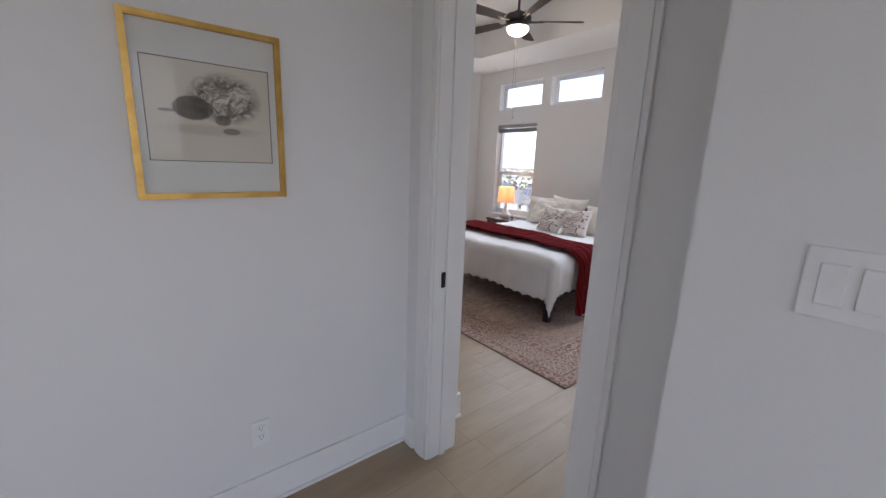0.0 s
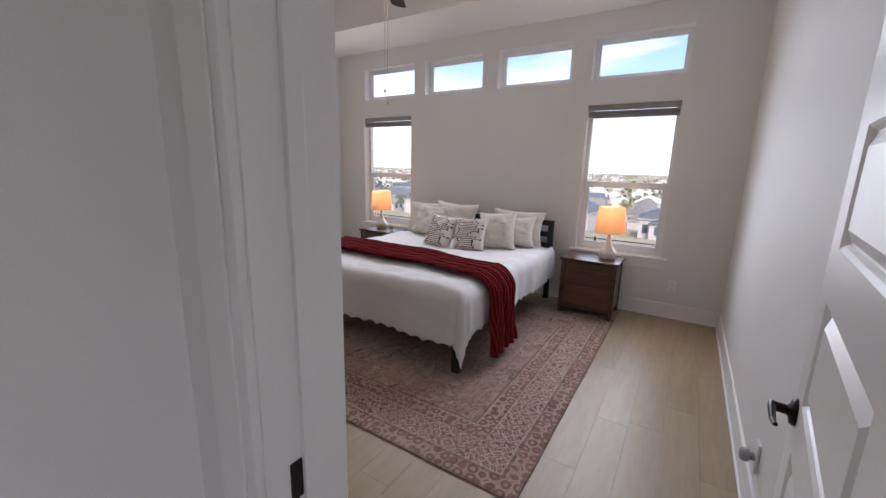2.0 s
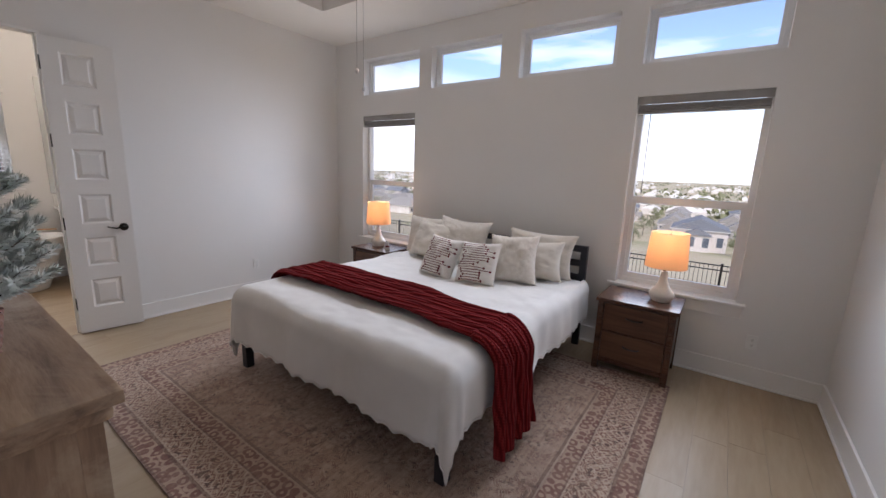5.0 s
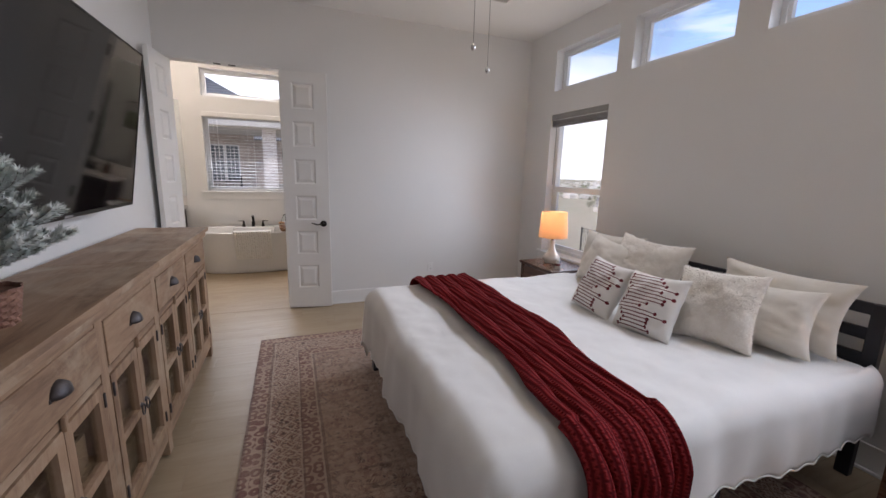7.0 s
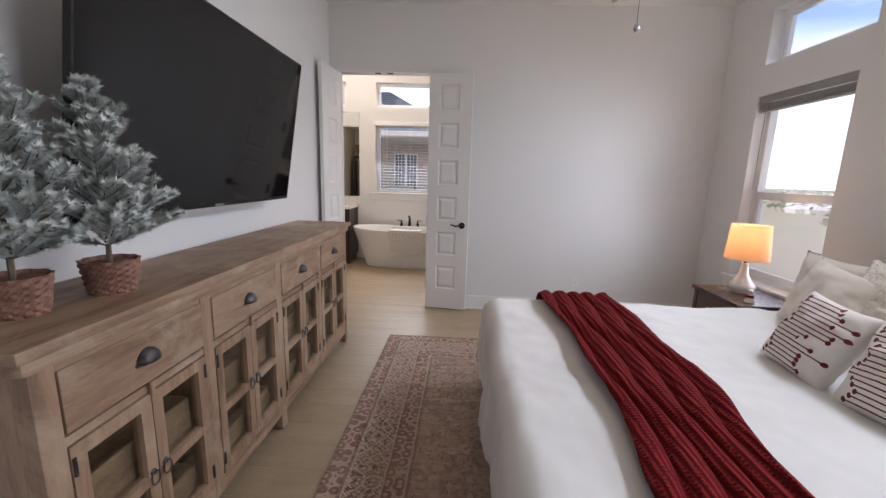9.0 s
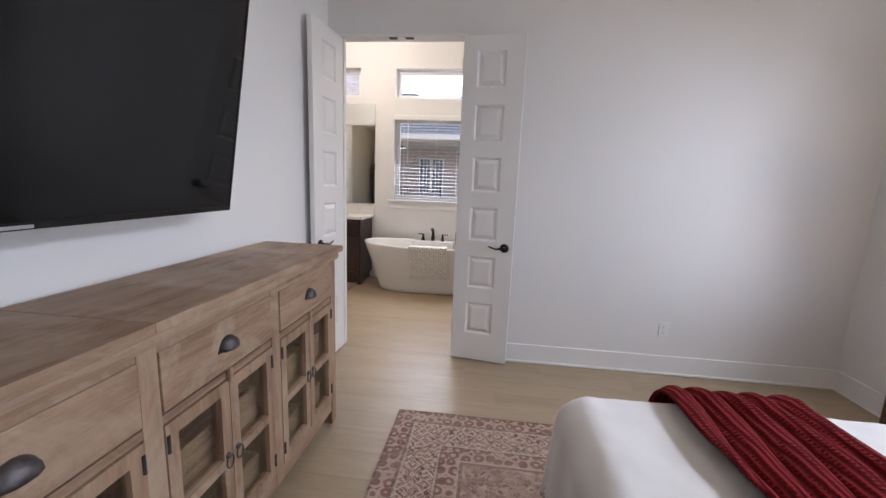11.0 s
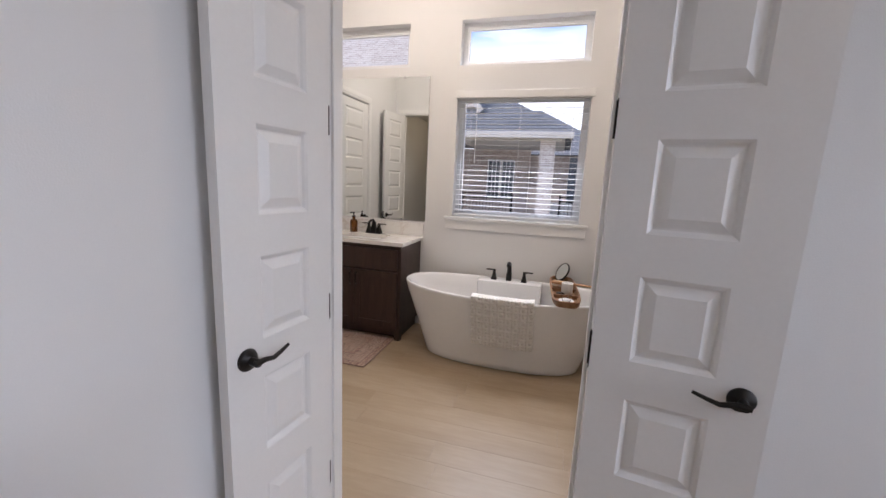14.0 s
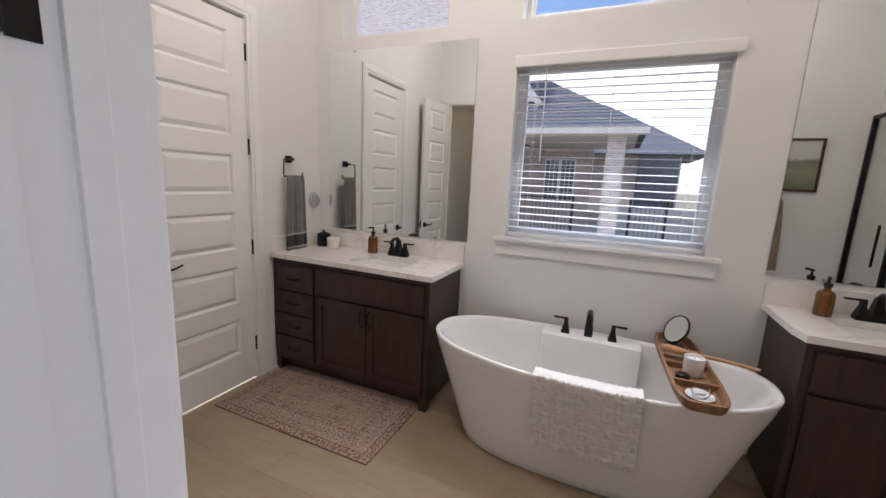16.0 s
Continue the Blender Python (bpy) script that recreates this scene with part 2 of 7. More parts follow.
def rug_material(name, hx, hy, k):
    """A worn, printed oriental rug: borders, mirrored motifs, faded ground. hx, hy: half its size."""
    s = Net(name)
    tc = s.n("TexCoord")
    sp = s.n("SeparateXYZ")
    s.put(sp, Vector=tc.outputs["Object"])
    wob = s.noise(tc.outputs["Object"], 3.0 / k, 2)
    ax = s.math("ABSOLUTE", s.math("ADD", sp.outputs[0], s.math("MULTIPLY_ADD", wob, 0.02 * k, -0.01 * k)))
    ay = s.math("ABSOLUTE", s.math("ADD", sp.outputs[1], s.math("MULTIPLY_ADD", wob, 0.02 * k, -0.01 * k)))
    d = s.math("DIVIDE", s.math("MINIMUM", s.math("SUBTRACT", hx, ax), s.math("SUBTRACT", hy, ay)), k)
    cv = s.n("CombineXYZ")
    s.put(cv, X=ax, Y=ay)

    wv = s.n("TexNoise")
    s.put(wv, Vector=tc.outputs["Object"], Scale=14.0 / k, Detail=3.0)
    warp = s.n("MixRGB", blend_type="LINEAR_LIGHT")
    s.put(warp, Fac=0.016 * k, Color1=cv.outputs[0], Color2=wv.outputs["Color"])

    def motif(scale, rings, lo, hi, metric="MANHATTAN", loose=0.3):
        vo = s.n("TexVoronoi", distance=metric)
        s.put(vo, Vector=warp.outputs[0], Scale=scale / k, Randomness=loose)
        f = s.math("SINE", s.math("MULTIPLY", vo.outputs["Distance"], rings))
        return s.ramp(s.math("MULTIPLY_ADD", f, 0.5, 0.5), (lo, (0, 0, 0)), (hi, (1, 1, 1)))

    dark, plum, taupe, sand, cream = (0.07, 0.029, 0.025), (0.205, 0.082, 0.068), (0.36, 0.22, 0.16), (0.54, 0.395, 0.295), (0.66, 0.54, 0.43)
    no = s.noise(cv.outputs[0], 8 / k, 8, 0.75, 1.2)
    field = s.mix(motif(8.0, 15, 0.25, 0.75, "EUCLIDEAN", 0.6), sand, taupe)
    field = s.mix(motif(19.0, 9, 0.6, 0.95, "EUCLIDEAN", 0.8), field, plum)
    field = s.mix(motif(27.0, 8, 0.72, 0.96, "EUCLIDEAN", 1.0), field, dark)
    field = s.mix(motif(11.0, 11, 0.72, 0.96, "MINKOWSKI", 0.6), field, cream)
    field = s.mix(s.ramp(no, (0.5, (0, 0, 0)), (0.64, (0.75, 0.75, 0.75))), field, plum)
    pale = s.noise(tc.outputs["Object"], 4.5 / k, 9, 0.78, 0.8)
    field = s.mix(s.ramp(pale, (0.47, (0, 0, 0)), (0.6, (0.7, 0.7, 0.7))), field, sand)
    deep = s.noise(s.coords((1, 1, 1.0)), 6.5 / k, 9, 0.8, 1.4)
    field = s.mix(s.ramp(deep, (0.53, (0, 0, 0)), (0.63, (0.75, 0.75, 0.75))), field, dark)
    main = s.mix(motif(6.2, 16, 0.4, 0.7, "MINKOWSKI", 0.15), plum, sand)
    main = s.mix(motif(15.0, 12, 0.62, 0.9, "MANHATTAN", 0.5), main, cream)
    main = s.mix(motif(24.0, 9, 0.7, 0.95, "EUCLIDEAN", 0.7), main, dark)
    small = s.mix(motif(17.0, 13, 0.4, 0.75, "EUCLIDEAN", 0.45), plum, sand)

    def band(a, b):
        return s.math("MULTIPLY", s.math("GREATER_THAN", d, a), s.math("LESS_THAN", d, b))

    col = s.mix(band(0.0, 0.40), field, main)
    col = s.mix(band(0.0, 0.115), col, small)
    col = s.mix(band(0.30, 0.40), col, small)
    for a, b, c in ((-1, 0.014, dark), (0.10, 0.118, dark), (0.118, 0.128, cream), (0.292, 0.302, cream), (0.302, 0.312, dark), (0.398, 0.408, cream), (0.408, 0.425, dark), (0.55, 0.557, sand), (0.80, 0.81, taupe)):
        col = s.mix(s.math("MULTIPLY", band(a, b), 0.55), col, c)
    # bare patches, rubbed pile and the streaks of uneven dye
    wear = s.noise(tc.outputs["Object"], 2.4 / k, 8, 0.72, 0.4)
    col = s.mix(s.ramp(wear, (0.36, (0, 0, 0)), (0.68, (0.5, 0.5, 0.5))), col, (0.41, 0.29, 0.22))
    rub = s.noise(tc.outputs["Object"], 26 / k, 9, 0.8, 0.3)
    col = s.mix(s.ramp(rub, (0.5, (0, 0, 0)), (0.68, (0.55, 0.55, 0.55))), col, (0.45, 0.335, 0.265))
    dye = s.noise(s.coords((1.2, 34, 1)), 1.5, 5, 0.6)
    col = s.mix(s.ramp(dye, (0.35, (0.3, 0.3, 0.3)), (0.55, (0, 0, 0))), col, (0.14, 0.085, 0.075))
    fine = s.noise(tc.outputs["Object"], 260, 2)
    col = s.mix(s.math("MULTIPLY", fine, 0.45), col, (0.12, 0.075, 0.065), "MULTIPLY")
    s.bump(fine, 0.5, 0.003)
    return s.done(Base_Color=col, Roughness=0.95, Sheen_Weight=0.15)


def knit_material():
    """Burgundy chunky knit: rows of small stitches."""
    s = Net("burgundy_knit")
    v = s.coords((1, 1, 1))
    wa = s.n("TexWave", wave_type="BANDS", bands_direction="X")
    s.put(wa, Vector=v, Scale=16.0, Distortion=1.2, Detail=1.0)
    wb = s.n("TexWave", wave_type="BANDS", bands_direction="Y")
    s.put(wb, Vector=v, Scale=22.0, Distortion=2.0, Detail=1.0)
    wc = s.n("TexWave", wave_type="BANDS", bands_direction="Z")
    s.put(wc, Vector=v, Scale=22.0, Distortion=2.0, Detail=1.0)
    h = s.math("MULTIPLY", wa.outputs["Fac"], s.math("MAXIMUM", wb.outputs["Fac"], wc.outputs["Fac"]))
    # shade between the stitches is put into the colour, darkest in the valleys
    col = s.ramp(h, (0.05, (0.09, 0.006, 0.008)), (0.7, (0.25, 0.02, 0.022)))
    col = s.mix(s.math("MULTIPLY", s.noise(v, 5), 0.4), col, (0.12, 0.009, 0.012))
    s.bump(h, 0.8, 0.008)
    return s.done(Base_Color=col, Roughness=0.95, Specular_IOR_Level=0.1)


def striped_pillow_material():
    """Cream cotton with stitched maroon lines of uneven length that end in dots."""
    s = Net("stitched_cotton")
    tc = s.n("TexCoord")
    sp = s.n("SeparateXYZ")
    s.put(sp, Vector=tc.outputs["Object"])
    N = 50.0
    z = s.math("MULTIPLY", sp.outputs[2], N)
    row = s.math("FLOOR", z)
    fr = s.math("FRACT", z)
    x = sp.outputs[0]

    def rnd(seed):
        w = s.n("TexWhiteNoise", noise_dimensions="1D")
        s.put(w, W=s.math("ADD", row, seed))
        return w.outputs["Value"]

    lo = s.math("MULTIPLY_ADD", rnd(3.1), 0.05, -0.15)
    hi = s.math("MULTIPLY_ADD", rnd(9.7), 0.13, 0.02)
    sway = s.math("MULTIPLY", s.math("SINE", s.math("MULTIPLY", row, 0.75)), 0.02)
    xs = s.math("SUBTRACT", x, sway)
    inside = s.math("MULTIPLY", s.math("GREATER_THAN", xs, lo), s.math("LESS_THAN", xs, hi))
    line = s.math("MULTIPLY", s.math("GREATER_THAN", fr, 0.36), s.math("LESS_THAN", fr, 0.64))
    reach = s.math("LESS_THAN", s.math("ABSOLUTE", sp.outputs[2]), 0.16)
    m = s.math("MULTIPLY", s.math("MULTIPLY", inside, line), reach)
    for end in (lo, hi):
        dx = s.math("DIVIDE", s.math("SUBTRACT", xs, end), 0.0085)
        dz = s.math("MULTIPLY_ADD", fr, 1.0, -0.5)
        r = s.math("ADD", s.math("MULTIPLY", dx, dx), s.math("MULTIPLY", s.math("MULTIPLY", dz, dz), 4.0))
        m = s.math("MAXIMUM", m, s.math("MULTIPLY", s.math("LESS_THAN", r, 1.0), reach))
    front = s.math("LESS_THAN", sp.outputs[1], 0.0)
    m = s.math("MULTIPLY", m, front)
    cloth = s.noise(s.coords((1, 1, 1)), 380, 3)
    col = s.mix(s.math("MULTIPLY", cloth, 0.25), (0.76, 0.73, 0.69), (0.6, 0.56, 0.52))
    col = s.mix(m, col, (0.13, 0.012, 0.018))
    s.bump(s.math("ADD", s.math("MULTIPLY", cloth, 0.4), m), 0.4, 0.003)
    return s.done(Base_Color=col, Roughness=0.9)


def marble_material(name, vein, scale):
    s = Net(name)
    v = s.coords((1, 1, 1))
    a = s.noise(v, scale, 8, 0.6, 1.6)
    b = s.noise(v, scale * 0.5, 6, 0.6, 2.2)
    col = s.ramp(a, (0.465, (0.80, 0.785, 0.76)), (0.5, vein), (0.535, (0.80, 0.785, 0.76)))
    col = s.mix(s.ramp(b, (0.45, (0.0, 0.0, 0.0)), (0.6, (0.6, 0.6, 0.6))), (0.80, 0.785, 0.76), col)
    return s.done(Base_Color=col, Roughness=0.16)


QUARTZ = marble_material("quartz_counter", (0.52, 0.44, 0.37), 2.2)
TILE = marble_material("marble_tile", (0.40, 0.35, 0.30), 1.2)
KNIT = knit_material()
STITCH = striped_pillow_material()
RUG = rug_material("faded_rug", 1.33, 1.737, 1.0)
MAT = rug_material("faded_bath_rug", 0.585, 0.355, 0.55)


def shade_material():
    s = Net("linen_lampshade")
    tl, df, mx = s.n("BsdfTranslucent"), s.n("BsdfDiffuse"), s.n("MixShader")
    w = s.noise(s.coords((1, 1, 6)), 90, 3)
    col = s.ramp(w, (0.3, (0.78, 0.57, 0.40)), (0.7, (0.86, 0.67, 0.49)))
    s.put(tl, Color=col)
    s.put(df, Color=(0.80, 0.66, 0.50, 1))
    s.put(mx, Fac=0.35)
    s.t.links.new(tl.outputs[0], mx.inputs[1])
    s.t.links.new(df.outputs[0], mx.inputs[2])
    s.t.links.new(mx.outputs[0], s.t.nodes["Material Output"].inputs[0])
    return s.m


SHADE = shade_material()
_g = Net("lit_glass_bowl")
GLOW = _g.done(Base_Color=(0.9, 0.85, 0.75, 1), Roughness=0.4, Emission_Color=(1.0, 0.80, 0.52, 1), Emission_Strength=6.0)


def brick_material(name, c1, c2, mortar):
    s = Net(name)
    tc = s.n("TexCoord")
    sp = s.n("SeparateXYZ")
    s.put(sp, Vector=tc.outputs["Object"])
    cv = s.n("CombineXYZ")
    s.put(cv, X=s.math("ADD", sp.outputs[0], sp.outputs[1]), Y=sp.outputs[2])
    br = s.n("TexBrick")
    s.put(br, Vector=cv.outputs[0], Color1=(*c1, 1), Color2=(*c2, 1), Mortar=(*mortar, 1), Scale=1.0, Mortar_Size=0.009, Brick_Width=0.2, Row_Height=0.068, Bias=0.0)
    n = s.noise(tc.outputs["Object"], 7, 6)
    col = s.mix(s.ramp(n, (0.4, (0, 0, 0)), (0.75, (0.6, 0.6, 0.6))), br.outputs["Color"], tuple(1.25 * a for a in c2))
    s.bump(s.math("SUBTRACT", 1.0, br.outputs["Fac"]), 0.6, 0.01)
    return s.done(Base_Color=col, Roughness=0.9)


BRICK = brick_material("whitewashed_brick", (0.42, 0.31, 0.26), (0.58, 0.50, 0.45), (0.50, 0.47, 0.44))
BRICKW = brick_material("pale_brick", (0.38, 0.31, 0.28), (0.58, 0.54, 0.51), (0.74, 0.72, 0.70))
SHINGLE = surf("slate_shingle", (0.12, 0.13, 0.15), (0.21, 0.22, 0.24), 14, 0.85, 0.7, 60)
SHINGLE2 = surf("brown_shingle", (0.22, 0.20, 0.18), (0.34, 0.32, 0.29), 9, 0.9, 0.7, 30)
FASCIA = surf("house_trim", (0.5, 0.48, 0.45), (0.58, 0.56, 0.53), 2, 0.6, 0.1, 40)
STUCCO = surf("house_siding", (0.58, 0.54, 0.49), (0.72, 0.69, 0.64), 0.5, 0.85, 0.4, 30)
FARWIN = surf("house_window", (0.05, 0.06, 0.08), (0.12, 0.14, 0.17), 0.3, 0.15, 0.02, 10)
LEAF = surf("tree_leaf", (0.13, 0.145, 0.07), (0.25, 0.25, 0.14), 0.6, 0.8, 0.3, 20)


def ground_material():
    s = Net("dry_grass_ground")
    v = s.coords((1, 1, 1))
    a = s.noise(v, 0.05, 8, 0.65, 0.5)
    b = s.noise(v, 1.6, 6, 0.7)
    col = s.ramp(a, (0.35, (0.44, 0.36, 0.24)), (0.5, (0.48, 0.41, 0.28)), (0.66, (0.27, 0.29, 0.15)))
    col = s.mix(s.math("MULTIPLY", b, 0.6), col, (0.34, 0.28, 0.18))
    s.bump(b, 0.8, 0.05)
    return s.done(Base_Color=col, Roughness=0.95)


GROUND = ground_material()


# ---------- building blocks ----------
def bx(bm, x0, x1, y0, y1, z0, z1, bev=0.0):
    r = bmesh.ops.create_cube(bm, size=1.0, matrix=Matrix.Translation(((x0 + x1) / 2, (y0 + y1) / 2, (z0 + z1) / 2)) @ Matrix.Diagonal((abs(x1 - x0), abs(y1 - y0), abs(z1 - z0), 1)))
    if bev:
        edges = list({e for v in r["verts"] for e in v.link_edges})
        bmesh.ops.bevel(bm, geom=edges, offset=bev, segments=2, profile=0.6, affect="EDGES")
    return bm


def box(x0, x1, y0, y1, z0, z1, bev=0.0):
    return bx(bmesh.new(), x0, x1, y0, y1, z0, z1, bev)


def lathe(bm, prof, seg=24, at=(0, 0, 0), sx=1.0, sy=1.0):
    """Turn a profile of (radius, height) round the z axis."""
    rings = []
    for r, z in prof:
        if r < 1e-6:
            rings.append([bm.verts.new((at[0], at[1], at[2] + z))])
        else:
            rings.append([bm.verts.new((at[0] + sx * r * math.cos(2 * math.pi * i / seg), at[1] + sy * r * math.sin(2 * math.pi * i / seg), at[2] + z)) for i in range(seg)])
    for a, b in zip(rings, rings[1:]):
        for i in range(seg):
            j = (i + 1) % seg
            if len(a) == 1 and len(b) == 1:
                continue
            if len(a) == 1:
                bm.faces.new((a[0], b[i], b[j]))
            elif len(b) == 1:
                bm.faces.new((a[i], a[j], b[0]))
            else:
                bm.faces.new((a[i], a[j], b[j], b[i]))
    return bm


def tube(bm, pts, r, seg=8, r1=None):
    """A round bar along a line of points."""
    pts = [Vector(p) for p in pts]
    n = len(pts)
    rings = []
    for i, p in enumerate(pts):
        d = (pts[min(i + 1, n - 1)] - pts[max(i - 1, 0)]).normalized()
        up = Vector((0, 0, 1)) if abs(d.z) < 0.9 else Vector((1, 0, 0))
        a = d.cross(up).normalized()
        b = d.cross(a)
        rr = r if r1 is None else r + (r1 - r) * i / (n - 1)
        rings.append([bm.verts.new(p + rr * (a * math.cos(2 * math.pi * k / seg) + b * math.sin(2 * math.pi * k / seg))) for k in range(seg)])
    for a, b in zip(rings, rings[1:]):
        for k in range(seg):
            bm.faces.new((a[k], a[(k + 1) % seg], b[(k + 1) % seg], b[k]))
    bm.faces.new(rings[0][::-1])
    bm.faces.new(rings[-1])
    return bm


def slab(u0, u1, v0, v1, w0, w1, axis, holes=()):
    """A plate with openings: normal along axis; u, v run along the other two axes (z is v for walls)."""
    us = sorted({u0, u1, *[min(max(h[k], u0), u1) for h in holes for k in (0, 1)]})
    vs = sorted({v0, v1, *[min(max(h[k], v0), v1) for h in holes for k in (2, 3)]})
    solid = {(i, j) for i in range(len(us) - 1) for j in range(len(vs) - 1)
             if not any(h[0] < (us[i] + us[i + 1]) / 2 < h[1] and h[2] < (vs[j] + vs[j + 1]) / 2 < h[3] for h in holes)}
    bm = bmesh.new()
    seen = {}

    def vert(u, v, w):
        p = {"x": (w, u, v), "y": (u, w, v), "z": (u, v, w)}[axis]
        if p not in seen:
            seen[p] = bm.verts.new(p)
        return seen[p]

    for i, j in solid:
        a, b, c, d = us[i], us[i + 1], vs[j], vs[j + 1]
        for w in (w0, w1):
            bm.faces.new([vert(a, c, w), vert(b, c, w), vert(b, d, w), vert(a, d, w)])
        for di, dj, e in ((-1, 0, ((a, c), (a, d))), (1, 0, ((b, c), (b, d))), (0, -1, ((a, c), (b, c))), (0, 1, ((a, d), (b, d)))):
            if (i + di, j + dj) not in solid:
                (p, q), (r, t) = e
                bm.faces.new([vert(p, q, w0), vert(r, t, w0), vert(r, t, w1), vert(p, q, w1)])
    bmesh.ops.recalc_face_normals(bm, faces=bm.faces)
    return bm


def mesh(name, bm, mat, smooth=False, keep=False):
    me = bpy.data.meshes.new(name)
    if not keep:
        bmesh.ops.recalc_face_normals(bm, faces=bm.faces)
    bm.to_mesh(me)
    bm.free()
    me.materials.append(mat)
    if smooth:
        me.polygons.foreach_set("use_smooth", [True] * len(me.polygons))
        me.set_sharp_from_angle(angle=radians(smooth if smooth is not True else 40))
    return me


def whole(name, bm, mat, label="", category="", kind="", group="", m=None, smooth=False):
    ob = new(name, mesh(name, bm, mat, smooth))
    if m is not None:
        ob.matrix_basis = m
    return tagged(ob, label, category, group, kind)


def thing(name, m, label, category, group="", kind=""):
    ob = new(name)
    ob.empty_display_size = 0.1
    ob.matrix_basis = m
    return tagged(ob, label, category, group, kind)


def part(name, bm, mat, parent, label="", smooth=False, m=None):
    ob = new(name, bm if isinstance(bm, bpy.types.Mesh) else mesh(name, bm, mat, smooth))
    ob.parent = parent
    if m is not None:
        ob.matrix_basis = m
    return tagged(ob, label)

# ---------- the house ----------
XE, YN, XT, YS, H = 5.575, 5.945, 1.665, 0.722, 3.09      # bedroom: window wall, bath wall, tv wall, south wall, ceiling
YB, XB, HB, XBE = 8.385, -0.03, 3.42, 4.95                # bathroom: window wall, west wall, ceiling, shower's end
XD0, XD1 = 1.31, 1.474                                      # wall with the entrance door
YP, XSW, HH = 1.865, 1.09, 2.75                             # hall: picture wall, switch wall, ceiling
YJ0, YJ1, DOOR = 0.882, 1.646, 2.458                         # entrance door opening
BX0, BX1 = 1.762, 2.702                                     # double door opening
OUT = 0.18
WINS = [(1.31, 2.185, 0.62, 2.185), (4.56, 5.44, 0.62, 2.185)]
TRANS = [(4.51, 5.42, 2.435, 2.86), (3.475, 4.335, 2.435, 2.86), (2.387, 3.27, 2.435, 2.86), (1.29, 2.183, 2.435, 2.86)]
BWIN = (1.585, 2.755, 1.135, 2.27)
BTR = [(0.215, 1.10, 2.515, 2.90), (1.595, 2.72, 2.515, 2.90)]


def structure(name, bm, mat, label, category):
    return whole(name, bm, mat, label, category, "structure")


structure("wall_east", slab(YS - 0.2, YN + 0.115, -0.4, H + 0.9, XE, XE + OUT, "x", WINS + TRANS), PAINT, "white painted window wall with two windows and four transoms", "wall")
structure("wall_south", slab(XD0, XE + OUT, -0.3, H + 0.9, YS - 0.14, YS, "y"), PAINT, "plain white painted wall beside the entrance door", "wall")
structure("wall_north", slab(XB - 0.14, XE, 0.0, H + 0.9, YN, YN + 0.115, "y", [(BX0 - 0.02, BX1 + 0.02, -1, DOOR + 0.02), (0.10, 0.73, -1, 2.46)]), PAINT, "white painted wall with the double door to the bathroom", "wall")
structure("wall_tv", slab(1.84, YN, 0.0, H + 0.9, XD1, XT, "x"), PAINT, "white painted wall behind the television", "wall")
structure("wall_entrance", slab(YS, YP, 0.0, H + 0.9, XD0, XD1, "x", [(YJ0 - 0.02, YJ1 + 0.02, -1, DOOR + 0.02)]), PAINT, "white painted wall with the entrance door opening", "wall")
structure("wall_picture", slab(-2.4, XD1, 0.0, H + 0.9, YP, YP + 0.12, "y"), PAINT, "white painted hallway wall with the framed picture", "wall")
structure("wall_switch", slab(-2.2, 0.56, 0.0, HH + 0.2, XSW, XSW + 0.12, "x"), PAINT, "white painted hallway wall with the light switch", "wall")
structure("wall_nook", slab(XSW + 0.12, XD1, 0.0, HH + 0.2, 0.44, 0.56, "y"), PAINT, "short white wall return beside the hallway corner", "wall")
# the openings in these two unseen walls are added to light the hall
structure("wall_hall_west", slab(-2.2, YP, 0.0, HH + 0.2, -2.4, -2.28, "x", [(-0.6, 0.4, 1.2, 2.1)]), PAINT, "unseen white hallway wall with a small opening added for light", "wall")
structure("wall_hall_south", slab(-2.4, XSW + 0.12, 0.0, HH + 0.2, -2.34, -2.2, "y", [(-2.1, 0.8, 0.1, 2.55)]), PAINT, "unseen white hallway wall with a wide opening added for light", "wall")
structure("ceiling_hall", box(-2.28, XD0, -2.2, YP, HH, HH + 0.12), CEIL, "flat white hallway ceiling", "ceiling")
TX0, TX1, TY0, TY1 = 2.455, 4.73, 1.59, 5.11
_c = slab(XD1, XE, YS, YN, H, H + 0.12, "z", [(TX0, TX1, TY0, TY1)])
structure("ceiling", _c, CEIL, "white ceiling with a recessed tray", "ceiling")
_t = slab(TX0 - 0.12, TX1 + 0.12, TY0 - 0.12, TY1 + 0.12, H + 0.12, H + 0.46, "z", [(TX0, TX1, TY0, TY1)])
bx(_t, TX0 - 0.12, TX1 + 0.12, TY0 - 0.12, TY1 + 0.12, H + 0.46, H + 0.56)
structure("ceiling_tray", _t, CEIL, "raised white tray of the bedroom ceiling", "ceiling")
structure("wall_bath_north", slab(XB - 0.14, XBE + 0.14, -0.4, HB + 0.5, YB, YB + OUT, "y", [BWIN] + BTR), PAINT, "white bathroom wall with a window and two transoms", "wall")
structure("wall_bath_west", slab(YN + 0.115, YB, 0.0, HB + 0.5, XB - 0.14, XB, "x", [(6.985, 7.72, -1, 2.46)]), PAINT, "white bathroom wall with a panelled door", "wall")
structure("wall_bath_east", slab(YN + 0.115, YB, 0.0, HB + 0.5, XBE, XBE + 0.14, "x"), TILE, "marble tiled shower wall", "wall")
structure("ceiling_bath", box(XB, XBE, YN + 0.115, YB, HB, HB + 0.12), CEIL, "high white bathroom ceiling", "ceiling")
structure("wall_closet", slab(3.9, YN, 0.0, 2.7, XB - 0.14, XB, "x"), PAINT, "plain closet wall", "wall")
